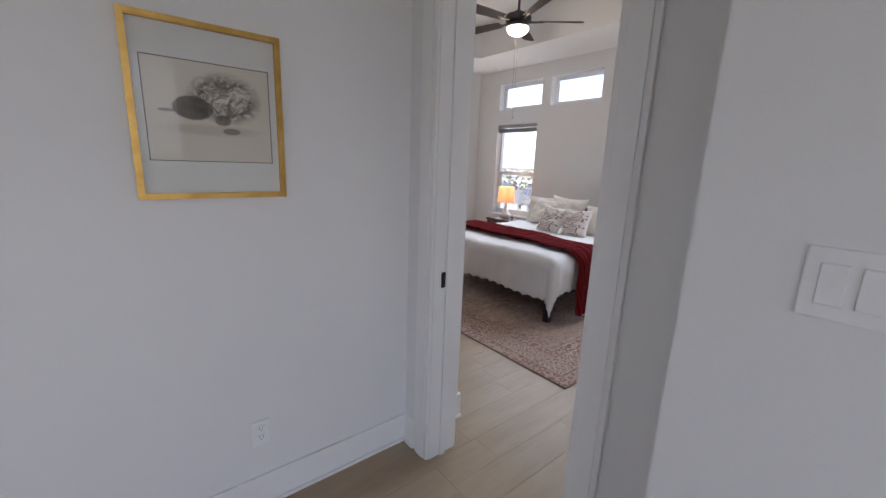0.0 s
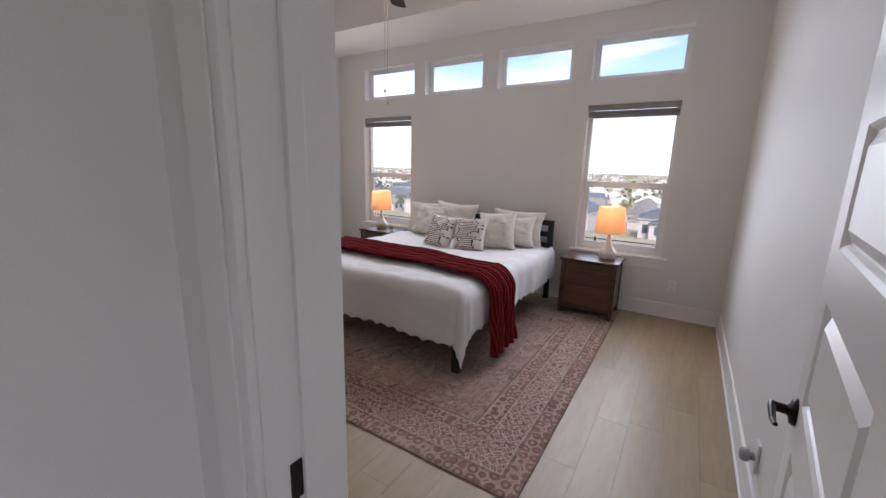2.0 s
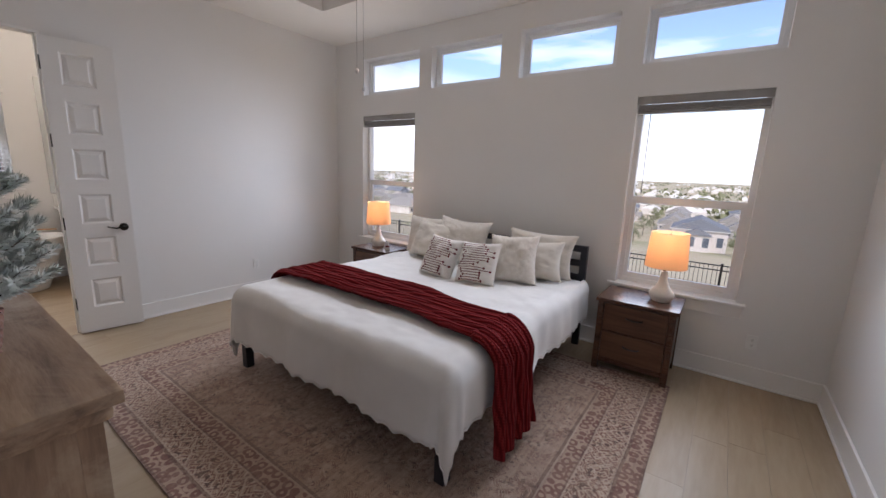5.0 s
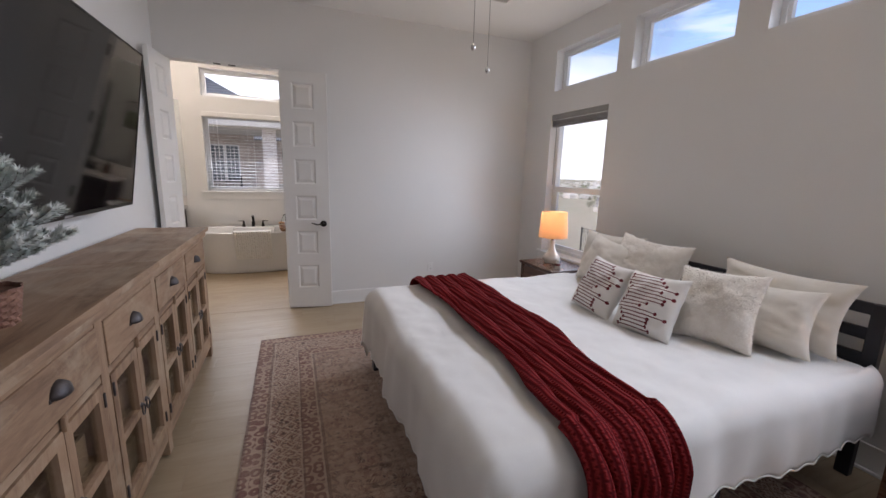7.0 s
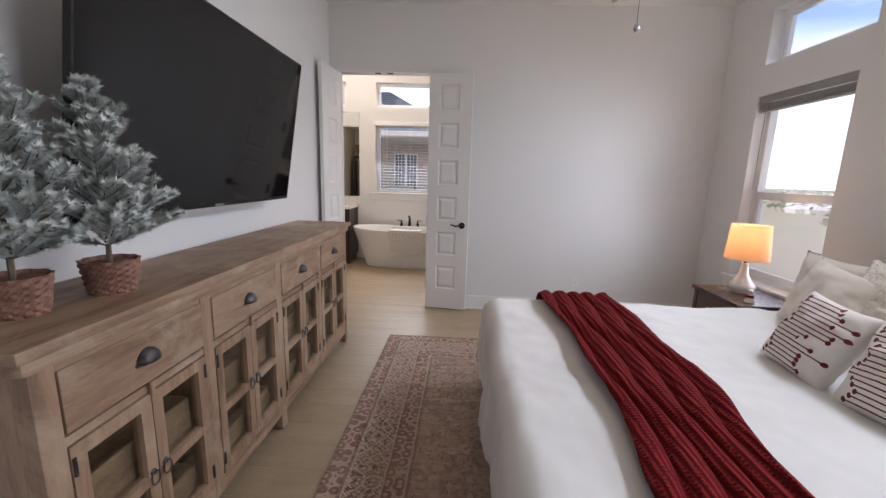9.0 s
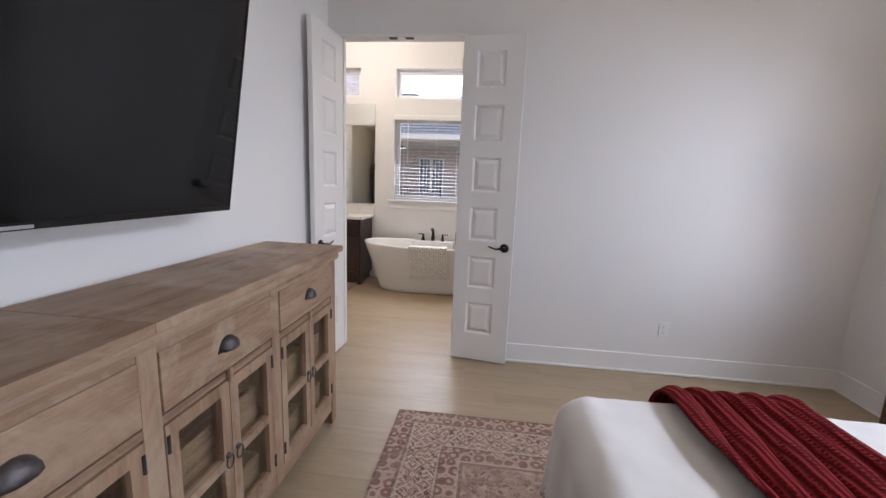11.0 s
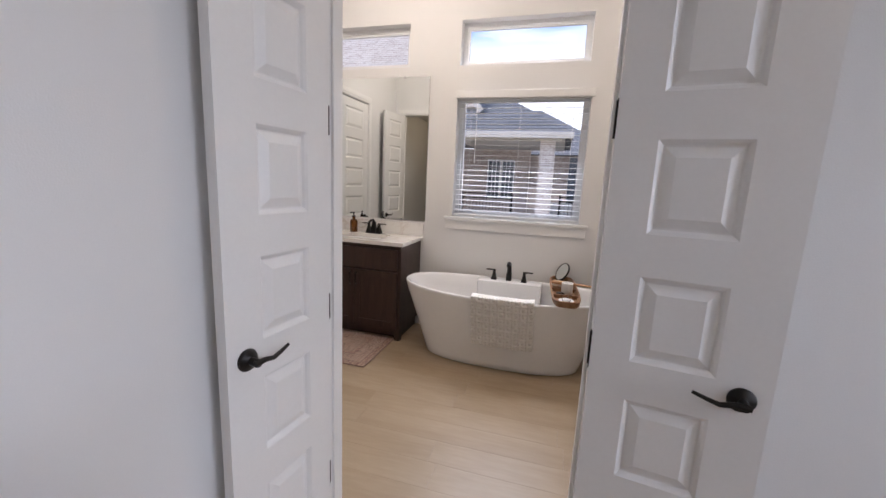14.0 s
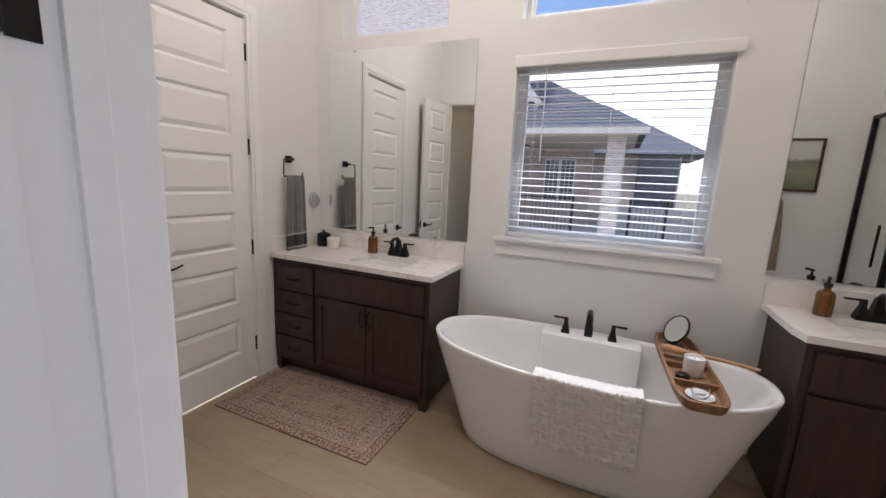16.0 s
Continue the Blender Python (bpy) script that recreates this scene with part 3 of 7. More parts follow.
structure("wall_closet_end", slab(XB, XD1, 0.0, 2.7, 3.78, 3.9, "y"), PAINT, "plain closet end wall", "wall")
structure("ceiling_closet", box(XB, XD1, 3.9, YN, 2.6, 2.72), CEIL, "flat closet ceiling", "ceiling")


def opening_trim(name, axis, w_in, w_out, u0, u1, top, sides, label, wide=0.088):
    """Jamb lining and flat casings round a doorway; sides: on which faces a casing sits (-1, 1)."""
    e = thing(name, Matrix.Identity(4), label, "door frame", kind="structure")

    def b(u0_, u1_, w0_, w1_, z0_, z1_, bev=0.004):
        lo, hi = min(w0_, w1_), max(w0_, w1_)
        return box(lo, hi, u0_, u1_, z0_, z1_, bev) if axis == "x" else box(u0_, u1_, lo, hi, z0_, z1_, bev)

    part("jamb", b(u0 - 0.019, u0, w_in - 0.001, w_out + 0.001, 0, top, 0.001), TRIM, e)
    part("jamb", b(u1, u1 + 0.019, w_in - 0.001, w_out + 0.001, 0, top, 0.001), TRIM, e)
    part("head_jamb", b(u0 - 0.019, u1 + 0.019, w_in - 0.001, w_out + 0.001, top, top + 0.019, 0.001), TRIM, e)
    mid = (w_in + w_out) / 2
    for a, c in ((u0, u0 + 0.011), (u1 - 0.011, u1)):
        part("door_stop", b(a, c, mid - 0.016, mid + 0.016, 0, top, 0.002), TRIM, e)
    for sd in sides:
        w = w_in if sd < 0 else w_out
        for k, (t0, t1) in enumerate(((0.0, 0.016), (0.016, 0.021))):
            x0, x1 = (w - t1, w - t0) if sd < 0 else (w + t0, w + t1)
            m0, m1 = (0.006, wide) if k == 0 else (0.03, wide - 0.018)
            part("casing", b(u0 - m1, u0 - m0, x0, x1, 0, top + m0 if k else top + m1, 0.003), TRIM, e)
            part("casing", b(u1 + m0, u1 + m1, x0, x1, 0, top + m0 if k else top + m1, 0.003), TRIM, e)
            part("head_casing", b(u0 - (m0 if k == 0 else m1), u1 + (m0 if k == 0 else m1), x0, x1, top + m0, top + m1, 0.003), TRIM, e)
    return e


door_frame_1 = opening_trim("door_frame_1", "x", XD0, XD1, YJ0, YJ1, DOOR, (-1, 1), "white painted frame of the entrance door", 0.112)
part("strike_plate", box(1.352, 1.396, YJ1 - 0.0025, YJ1 - 0.0005, 0.915, 0.99), BLACK, door_frame_1, "black strike plate")
for _z in (0.27, 0.98, 1.66, 2.25):
    part("hinge_leaf", box(1.432, 1.4735, YJ0 + 0.0003, YJ0 + 0.0028, _z - 0.05, _z + 0.05, 0.001), BLACK, door_frame_1, "black hinge leaf")
door_frame_2 = opening_trim("door_frame_2", "y", YN, YN + 0.115, BX0, BX1, DOOR, (1,), "white painted frame of the double door")
for _x in (2.16, 2.285):
    part("ball_catch", box(_x - 0.03, _x + 0.03, YN + 0.02, YN + 0.05, DOOR - 0.006, DOOR - 0.0005), BLACK, door_frame_2, "dark ball catch plate")
for _z in (0.27, 0.98, 1.66, 2.25):
    part("hinge_leaf", box(BX0 + 0.0003, BX0 + 0.0028, YN + 0.002, YN + 0.028, _z - 0.05, _z + 0.05, 0.001), BLACK, door_frame_2, "black hinge leaf")
    part("hinge_leaf", box(BX1 - 0.0028, BX1 - 0.0003, YN + 0.002, YN + 0.028, _z - 0.05, _z + 0.05, 0.001), BLACK, door_frame_2, "black hinge leaf")
opening_trim("door_frame_3", "x", XB - 0.14, XB, 7.005, 7.70, DOOR, (1,), "white painted frame of the bathroom side door")
opening_trim("door_frame_4", "y", YN, YN + 0.115, 0.12, 0.71, DOOR, (1,), "white painted frame of the closet doorway")
structure("wall_behind_side_door", box(XB - 0.3, XB - 0.16, 6.9, 7.9, 0, 2.6), PAINT, "plain wall behind the side door", "wall")


def baseboard(name, axis, w, side, u0, u1):
    """A tall flat board with a small shoe moulding."""
    e = thing(name, Matrix.Identity(4), "tall white painted baseboard with shoe moulding", "baseboard", kind="structure")
    for nm, t, h, bv in (("board", 0.015, 0.15, 0.004), ("shoe_moulding", 0.028, 0.018, 0.006)):
        a, b = (w, w + side * t) if nm == "board" else (w + side * 0.0151, w + side * t)
        a, b = min(a, b), max(a, b)
        part(nm, box(a, b, u0, u1, 0, h, bv) if axis == "x" else box(u0, u1, a, b, 0, h, bv), TRIM, e)


baseboard("baseboard", "x", XE, -1, YS + 0.016, YN - 0.016)
baseboard("baseboard", "y", YN, -1, BX1 + 0.02, XE)
baseboard("baseboard", "y", YN, -1, XT, BX0 - 0.02)
baseboard("baseboard", "y", YS, 1, XD1 + 0.1, XE)
baseboard("baseboard", "x", XT, 1, 1.84, YN)
baseboard("baseboard", "y", 1.84, -1, XD1, XT + 0.015)
baseboard("baseboard", "y", YP, -1, -2.28, XD0)
baseboard("baseboard", "x", XD0, -1, YJ1 + 0.114, YP)
baseboard("baseboard", "x", XD0, -1, 0.56, YJ0 - 0.114)
baseboard("baseboard", "x", XSW, -1, -2.2, 0.56)
baseboard("baseboard", "y", YB, -1, 1.30, 3.06)
baseboard("baseboard", "x", XB, 1, 7.79, 7.9)
baseboard("baseboard", "x", XB, 1, 6.07, 6.91)
baseboard("baseboard", "y", YN + 0.115, 1, BX1 + 0.09, 4.3)
baseboard("baseboard", "y", YN + 0.115, 1, 0.80, BX0 - 0.09)


# ---------- windows ----------
def window(name, m, w, h, label, sash=None, sill=0.0, depth=OUT, rim=0.04):
    """A vinyl window in its opening: local x across, y outwards, z up from the opening's lower left corner."""
    e = thing(name, m, label, "window", kind="structure")
    d0, d1 = depth - 0.085, depth - 0.02
    fr = slab(0, w, 0, h, d0, d1, "y", [(rim, w - rim, rim, h - rim)])
    part("window_frame", fr, VINYL, e)
    if sash:
        part("meeting_rail", box(rim, w - rim, d0 + 0.006, d1 - 0.012, sash - 0.022, sash + 0.022, 0.003), VINYL, e)
        part("sash", slab(rim, w - rim, rim, sash - 0.022, d0 + 0.01, d0 + 0.04, "y", [(rim + 0.03, w - rim - 0.03, rim + 0.045, sash - 0.04)]), VINYL, e)
        pieces = [(rim + 0.03, rim + 0.045, w - rim - 0.03, sash - 0.04), (rim, sash + 0.022, w - rim, h - rim)]
    else:
        part("sash", slab(rim, w - rim, rim, h - rim, d0 + 0.012, d0 + 0.045, "y", [(rim + 0.022, w - rim - 0.022, rim + 0.022, h - rim - 0.022)]), VINYL, e)
        pieces = [(rim + 0.022, rim + 0.022, w - rim - 0.022, h - rim - 0.022)]
    for x0, z0, x1, z1 in pieces:
        p = part("pane", box(x0, x1, d0 + 0.026, d0 + 0.030, z0, z1), PANE, e)
        p.visible_shadow = False
    if sill:
        part("window_sill", box(-sill, w + sill, -0.04, d0, -0.022, 0.003, 0.005), TRIM, e)
        part("apron", box(-sill + 0.015, w + sill - 0.015, -0.016, -0.001, -0.115, -0.022, 0.003), TRIM, e)
    return e


def east(y1, z0, x=XE):
    return pose(x, y1, z0, 0, 0, -90)


for i, (a, b, c, d) in enumerate(WINS):
    window("window_%d" % (i + 1), east(b, c), b - a, d - c, "white single hung window overlooking a suburb", 0.74, 0.06)
for i, (a, b, c, d) in enumerate(TRANS):
    window("window_%d" % (i + 3), east(b, c), b - a, d - c, "white fixed transom window showing blue sky", None, 0.0, OUT, 0.035)
window("window_7", pose(BWIN[0], YB, BWIN[2]), BWIN[1] - BWIN[0], BWIN[3] - BWIN[2], "white fixed window above the bathtub", None, 0.075, OUT, 0.035)
for i, (a, b, c, d) in enumerate(BTR):
    window("window_%d" % (i + 8), pose(a, YB, c), b - a, d - c, "white fixed bathroom transom window", None, 0.0, OUT, 0.035)


def raised_blind(m, w):
    """A faux wood blind pulled up into a stack: local x across, z down from 0."""
    e = thing("window_blind", m, "grey faux wood blind raised into a stack", "blind", "bedroom blinds")
    part("headrail", box(0.008, w - 0.008, 0.012, 0.06, -0.045, -0.004, 0.004), GREYB, e)
    part("valance", box(0.004, w - 0.004, 0.004, 0.011, -0.062, -0.002, 0.003), GREYB, e)
    for k in range(14):
        part("slat", SLAT_E, None, e, m=pose(w / 2, 0.036 + 0.002 * math.sin(k * 2.1), -0.066 - 0.0036 * k, 0, 0, 0.15 * math.sin(k)))
    part("bottom_rail", box(0.01, w - 0.01, 0.012, 0.06, -0.135, -0.119, 0.004), GREYB, e)
    wd = bmesh.new()
    tube(wd, [(0.11, 0.0, -0.05), (0.112, -0.004, -0.45), (0.115, -0.003, -0.78)], 0.0035, 6)
    part("wand", wd, GREYB, e, "tilt wand")


GREYB = surf("grey_blind", (0.27, 0.265, 0.26), (0.34, 0.335, 0.33), 5, 0.45, 0.1, 60)
SLAT_E = mesh("slat", box(-0.427, 0.427, -0.024, 0.024, -0.0014, 0.0014), GREYB)
for a, b, c, d in WINS:
    raised_blind(east(b, d, XE + 0.005), b - a)


def lowered_blind():
    x0, x1, z1 = BWIN[0], BWIN[1], BWIN[3]
    w = x1 - x0
    e = thing("window_blind", pose(x0, YB, z1), "white faux wood blind lowered with open slats", "blind")
    part("headrail", box(0.008, w - 0.008, 0.01, 0.06, -0.05, -0.004, 0.003), TRIM, e)
    part("valance", box(-0.012, w + 0.03, -0.03, -0.005, -0.045, 0.025, 0.008), TRIM, e, "moulded white valance")
    sl = mesh("slat", box(-w / 2 + 0.01, w / 2 - 0.01, -0.025, 0.025, -0.0013, 0.0013), BLINDW)
    n = 22
    for k in range(n):
        part("slat", sl, None, e, m=pose(w / 2, 0.038, -0.075 - k * 0.047, 5, 0, 0))
    part("bottom_rail", box(0.01, w - 0.01, 0.014, 0.062, -1.118, -1.10, 0.004), TRIM, e)
    for x in (0.13, w / 2, w - 0.13):
        t = bmesh.new()
        for y in (0.012, 0.064):
            tube(t, [(x, y, -0.04), (x, y, -1.11)], 0.0011, 5)
        part("ladder_cord", t, TRIM, e)
    t = bmesh.new()
    tube(t, [(0.19, 0.002, -0.05), (0.19, -0.002, -0.62)], 0.004, 6)
    part("wand", t, TRIM, e)


BLINDW = surf("white_slat", (0.80, 0.81, 0.82), (0.84, 0.85, 0.86), 4, 0.4, 0.05, 60)
lowered_blind()


# ---------- doors ----------
def lever(parent, x, z, y, side, flip):
    """A dark lever handle on a round rose, on the face at y; side: which way the face looks; flip: which way the lever points."""
    h = new("door_handle")
    h.parent = parent
    h.matrix_basis = pose(x, y, z)
    r = bmesh.new()
    lathe(r, [(0.0, 0.0), (0.033, 0.0), (0.034, 0.004), (0.03, 0.011), (0.018, 0.014), (0.012, 0.018), (0.012, 0.048), (0.0, 0.05)], 20)
    bmesh.ops.rotate(r, verts=r.verts, cent=(0, 0, 0), matrix=Matrix.Rotation(radians(90 if side < 0 else -90), 3, "X"))
    part("rose", r, BLACK, h, "", 50)
    lv = bmesh.new()
    y0 = side * 0.045
    tube(lv, [(-flip * 0.012, y0, 0.0), (flip * 0.02, y0 * 1.05, 0.003), (flip * 0.055, y0, -0.006), (flip * 0.085, y0, 0.002), (flip * 0.118, y0 * 0.95, 0.012)], 0.0095, 8, 0.005)
    part("lever", lv, BLACK, h, "", 50)
    tagged(h, "oil-rubbed bronze lever handle")


def panel_door(name, m, w, label, n=6, hinge_side=1, kind="structure", latch=True, h=2.445):
    """A door leaf with stacked raised panels: local x from the hinge, y through the thickness, z up."""
    e = thing(name, m, label, "door", kind=kind)
    t, st, top, bot = 0.035, min(0.117, 0.265 * w), 0.10, 0.233
    gap = 0.12
    ph = (h - top - bot - gap * (n - 1)) / n
    sh = 0.01 if w < 0.5 else 0.0
    holes = [(st - sh, w - st - sh, bot + k * (ph + gap), bot + k * (ph + gap) + ph) for k in range(n)]
    part("leaf", slab(0, w, 0.012, h, -t / 2, t / 2, "y", holes), TRIM, e)
    for a, b, c, d in holes:
        p = bmesh.new()
        for sgn in (-1, 1):
            o = [(a, c), (b, c), (b, d), (a, d)]
            loops = []
            for ins, yy in ((0.0, t / 2), (0.008, t / 2 - 0.006), (0.014, t / 2 - 0.0135), (0.019, t / 2 - 0.0135), (0.046, t / 2 - 0.001)):
                loops.append([p.verts.new((x + (ins if x == a else -ins), sgn * yy, z + (ins if z == c else -ins))) for x, z in o])
            for l0, l1 in zip(loops, loops[1:]):
                for k in range(4):
                    p.faces.new((l0[k], l0[(k + 1) % 4], l1[(k + 1) % 4], l1[k]))
            p.faces.new(loops[-1])
        part("panel", p, TRIM, e)
    for z in (0.27, 0.98, 1.66, 2.25):
        hb = bmesh.new()
        bx(hb, -0.003, -0.0005, -t / 2 + 0.002, t / 2 - 0.002, z - 0.05, z + 0.05)
        tube(hb, [(-0.002, hinge_side * (t / 2 + 0.006), z - 0.052), (-0.002, hinge_side * (t / 2 + 0.006), z + 0.052)], 0.0065, 8)
        part("hinge", hb, BLACK, e, "black butt hinge")
    lever(e, w - 0.065, 0.935, -t / 2, -1, -1)
    lever(e, w - 0.065, 0.935, t / 2, 1, -1)
    if latch:
        part("latch_plate", box(w - 0.001, w + 0.0015, -0.011, 0.011, 0.90, 0.99), BLACK, e)
    return e


panel_door("door_1", pose(XD1 + 0.021, 0.908, 0, 0, 0, -7.2), 0.752, "white six-panel entrance door standing open", 6, -1)
panel_door("door_2", pose(BX0 + 0.002, YN - 0.005, 0, 0, 0, -95.5), 0.435, "narrow white panelled bathroom door leaf standing open", 6, -1, latch=False)
panel_door("door_3", pose(BX1 - 0.002, YN - 0.022, 0, 0, 0, -8.5), 0.445, "narrow white panelled bathroom door leaf folded open", 6, 1, latch=False)
panel_door("door_4", pose(XB - 0.02, 7.698, 0, 0, 0, -90), 0.691, "white panelled bathroom side door, closed", 6, 1)
panel_door("door_5", pose(0.125, YN + 0.135, 0, 0, 0, 97), 0.58, "white panelled closet door standing open", 6, 1)


# ---------- wall plates ----------
def outlet(m, name="wall_outlet"):
    e = thing(name, m, "white duplex electrical outlet on the wall", "outlet", "wall outlets")
    part("plate", box(-0.035, 0.035, -0.006, 0, -0.057, 0.057, 0.003), PLASTIC, e)
    for z in (-0.021, 0.021):
        s = part("socket", box(-0.016, 0.016, -0.0085, -0.005, z - 0.014, z + 0.014, 0.003), PLASTIC, e)
        b = bmesh.new()
        bx(b, -0.0075, -0.0055, -0.0092, -0.0084, z - 0.001, z + 0.008)
        bx(b, 0.0055, 0.0075, -0.0092, -0.0084, z - 0.001, z + 0.008)
        bx(b, -0.002, 0.002, -0.0092, -0.0084, z - 0.009, z - 0.005)
        part("slot", b, DARKSTEEL, s)


outlet(pose(4.325, YN, 0.36))
outlet(pose(XE, 1.17, 0.34, 0, 0, -90))
outlet(pose(0.584, YP, 0.352))
_s = thing("light_switch", pose(XSW, 0.31, 1.325, 0, 0, -90), "white three-gang rocker light switch plate", "light switch")
part("plate", box(-0.082, 0.082, -0.006, 0, -0.057, 0.057, 0.003), PLASTIC, _s)
for k in (-1, 0, 1):
    part("rocker", box(k * 0.046 - 0.0165, k * 0.046 + 0.0165, -0.0095, -0.005, -0.033, 0.033, 0.002), PLASTIC, _s)
_s = thing("night_light", pose(3.03, YS, 0.27), "white stick-on night light with a grey sensor", "night light")
part("plate", box(-0.03, 0.03, 0.0, 0.012, -0.06, 0.075, 0.005), PLASTIC, _s)
_b = bmesh.new()
lathe(_b, [(0, 0), (0.018, 0), (0.018, 0.03), (0.028, 0.034), (0.03, 0.055), (0.022, 0.066), (0, 0.068)], 20)
bmesh.ops.rotate(_b, verts=_b.verts, cent=(0, 0, 0), matrix=Matrix.Rotation(radians(-90), 3, "X"))
part("knob", _b, GREYPL, _s, "round grey sensor dome", 50)


def door_stop(m):
    """A rigid stop screwed into the baseboard: local x away from the wall."""
    e = thing("door_stop", m, "small black door stop on the baseboard", "door stop")
    for nm, prof, mt in (("flange", [(0, 0), (0.014, 0), (0.013, 0.005), (0, 0.006)], BLACK), ("rod", [(0.005, 0.005), (0.0055, 0.06), (0, 0.061)], BLACK), ("tip", [(0.009, 0.061), (0.0105, 0.066), (0.0095, 0.078), (0, 0.08)], DARKSTEEL)):
        b = lathe(bmesh.new(), prof, 14)
        bmesh.ops.rotate(b, verts=b.verts, cent=(0, 0, 0), matrix=Matrix.Rotation(radians(90), 3, "Y"))
        part(nm, b, mt, e, "", 50)


door_stop(pose(XT + 0.015, 5.54, 0.075))

# ---------- bedroom things ----------
def throw_rug(name, m, hx, hy, mat, label, thick=0.009):
    bm = bmesh.new()
    nx, ny = int(hx * 16), int(hy * 16)
    rnd = random.Random(3)
    v = [[bm.verts.new((-hx + 2 * hx * i / nx + rnd.uniform(-0.002, 0.002), -hy + 2 * hy * j / ny + rnd.uniform(-0.002, 0.002), thick + 0.0012 * noise.noise((i * 0.4, j * 0.4, 1)))) for j in range(ny + 1)] for i in range(nx + 1)]
    for i in range(nx):
        for j in range(ny):
            bm.faces.new((v[i][j], v[i + 1][j], v[i + 1][j + 1], v[i][j + 1]))
    rim = [v[i][0] for i in range(nx + 1)] + [v[nx][j] for j in range(1, ny + 1)] + [v[i][ny] for i in range(nx - 1, -1, -1)] + [v[0][j] for j in range(ny - 1, 0, -1)]
    low = [bm.verts.new((p.co.x, p.co.y, 0.0005)) for p in rim]
    for k in range(len(rim)):
        j = (k + 1) % len(rim)
        bm.faces.new((low[k], low[j], rim[j], rim[k]))
    return whole(name, bm, mat, label, "rug", m=m)


throw_rug("area_rug", pose(3.79, 3.357, 0), 1.33, 1.737, RUG, "large faded brown oriental rug under the bed")

BX, BY, BW, BL, BTOP = 3.30, 3.35, 1.90, 2.06, 0.655   # foot end, middle, width, length, top of the mattress


def bed():
    e = thing("bed", pose(BX, BY, 0), "king bed with a black slatted wooden frame", "bed")
    hw = BW / 2
    for x in (0.02, 1.05):
        for s in (-1, 1):
            part("leg", box(x - 0.03, x + 0.03, s * (hw - 0.03) - 0.03, s * (hw - 0.03) + 0.03, 0.011, 0.33, 0.004), NAVY, e)
    for s in (-1, 1):
        part("side_rail", box(0.0, BL + 0.02, s * (hw - 0.005) - 0.015, s * (hw - 0.005) + 0.015, 0.26, 0.37, 0.004), NAVY, e)
    part("foot_rail", box(0.0, 0.03, -hw + 0.02, hw - 0.02, 0.26, 0.37, 0.004), NAVY, e)
    for k in range(12):
        part("slat", box(0.1 + k * 0.165, 0.18 + k * 0.165, -hw + 0.02, hw - 0.02, 0.345, 0.362), NAVY, e)
    for s in (-1, 1):
        part("headboard_post", box(BL + 0.05, BL + 0.095, s * (hw - 0.035) - 0.03, s * (hw - 0.035) + 0.03, 0.0, 0.925, 0.005), NAVY, e)
    for z0, z1 in ((0.865, 0.925), (0.735, 0.795), (0.60, 0.665)):
        part("headboard_slat", box(BL + 0.06, BL + 0.085, -hw + 0.05, hw - 0.05, z0, z1, 0.004), NAVY, e)


bed()


def cloth_point(a, b, x0, x1, y0, y1, top, r=0.06, flare=0.06):
    """Where a point (a, b) of a cloth laid over a block comes to hang."""
    ox = a - x1 if a > x1 else (a - x0 if a < x0 else 0.0)
    oy = b - y1 if b > y1 else (b - y0 if b < y0 else 0.0)
    l = math.hypot(ox, oy)
    cx, cy = min(max(a, x0), x1), min(max(b, y0), y1)
    if l < 1e-6:
        return Vector((cx, cy, top)), 0.0, Vector((0, 0))
    n = Vector((ox / l, oy / l))
    q = r * math.pi / 2
    if l < q:
        t = l / r
        return Vector((cx + n.x * r * math.sin(t), cy + n.y * r * math.sin(t), top - r * (1 - math.cos(t)))), l, n
    d = l - q
    out = r + flare * (d / 0.4) ** 1.2
    return Vector((cx + n.x * out, cy + n.y * out, top - r - d)), l, n


def sheet(bm, pts):
    v = [[bm.verts.new(p) for p in row] for row in pts]
    for i in range(len(v) - 1):
        for j in range(len(v[0]) - 1):
            bm.faces.new((v[i][j], v[i + 1][j], v[i + 1][j + 1], v[i][j + 1]))
    return v


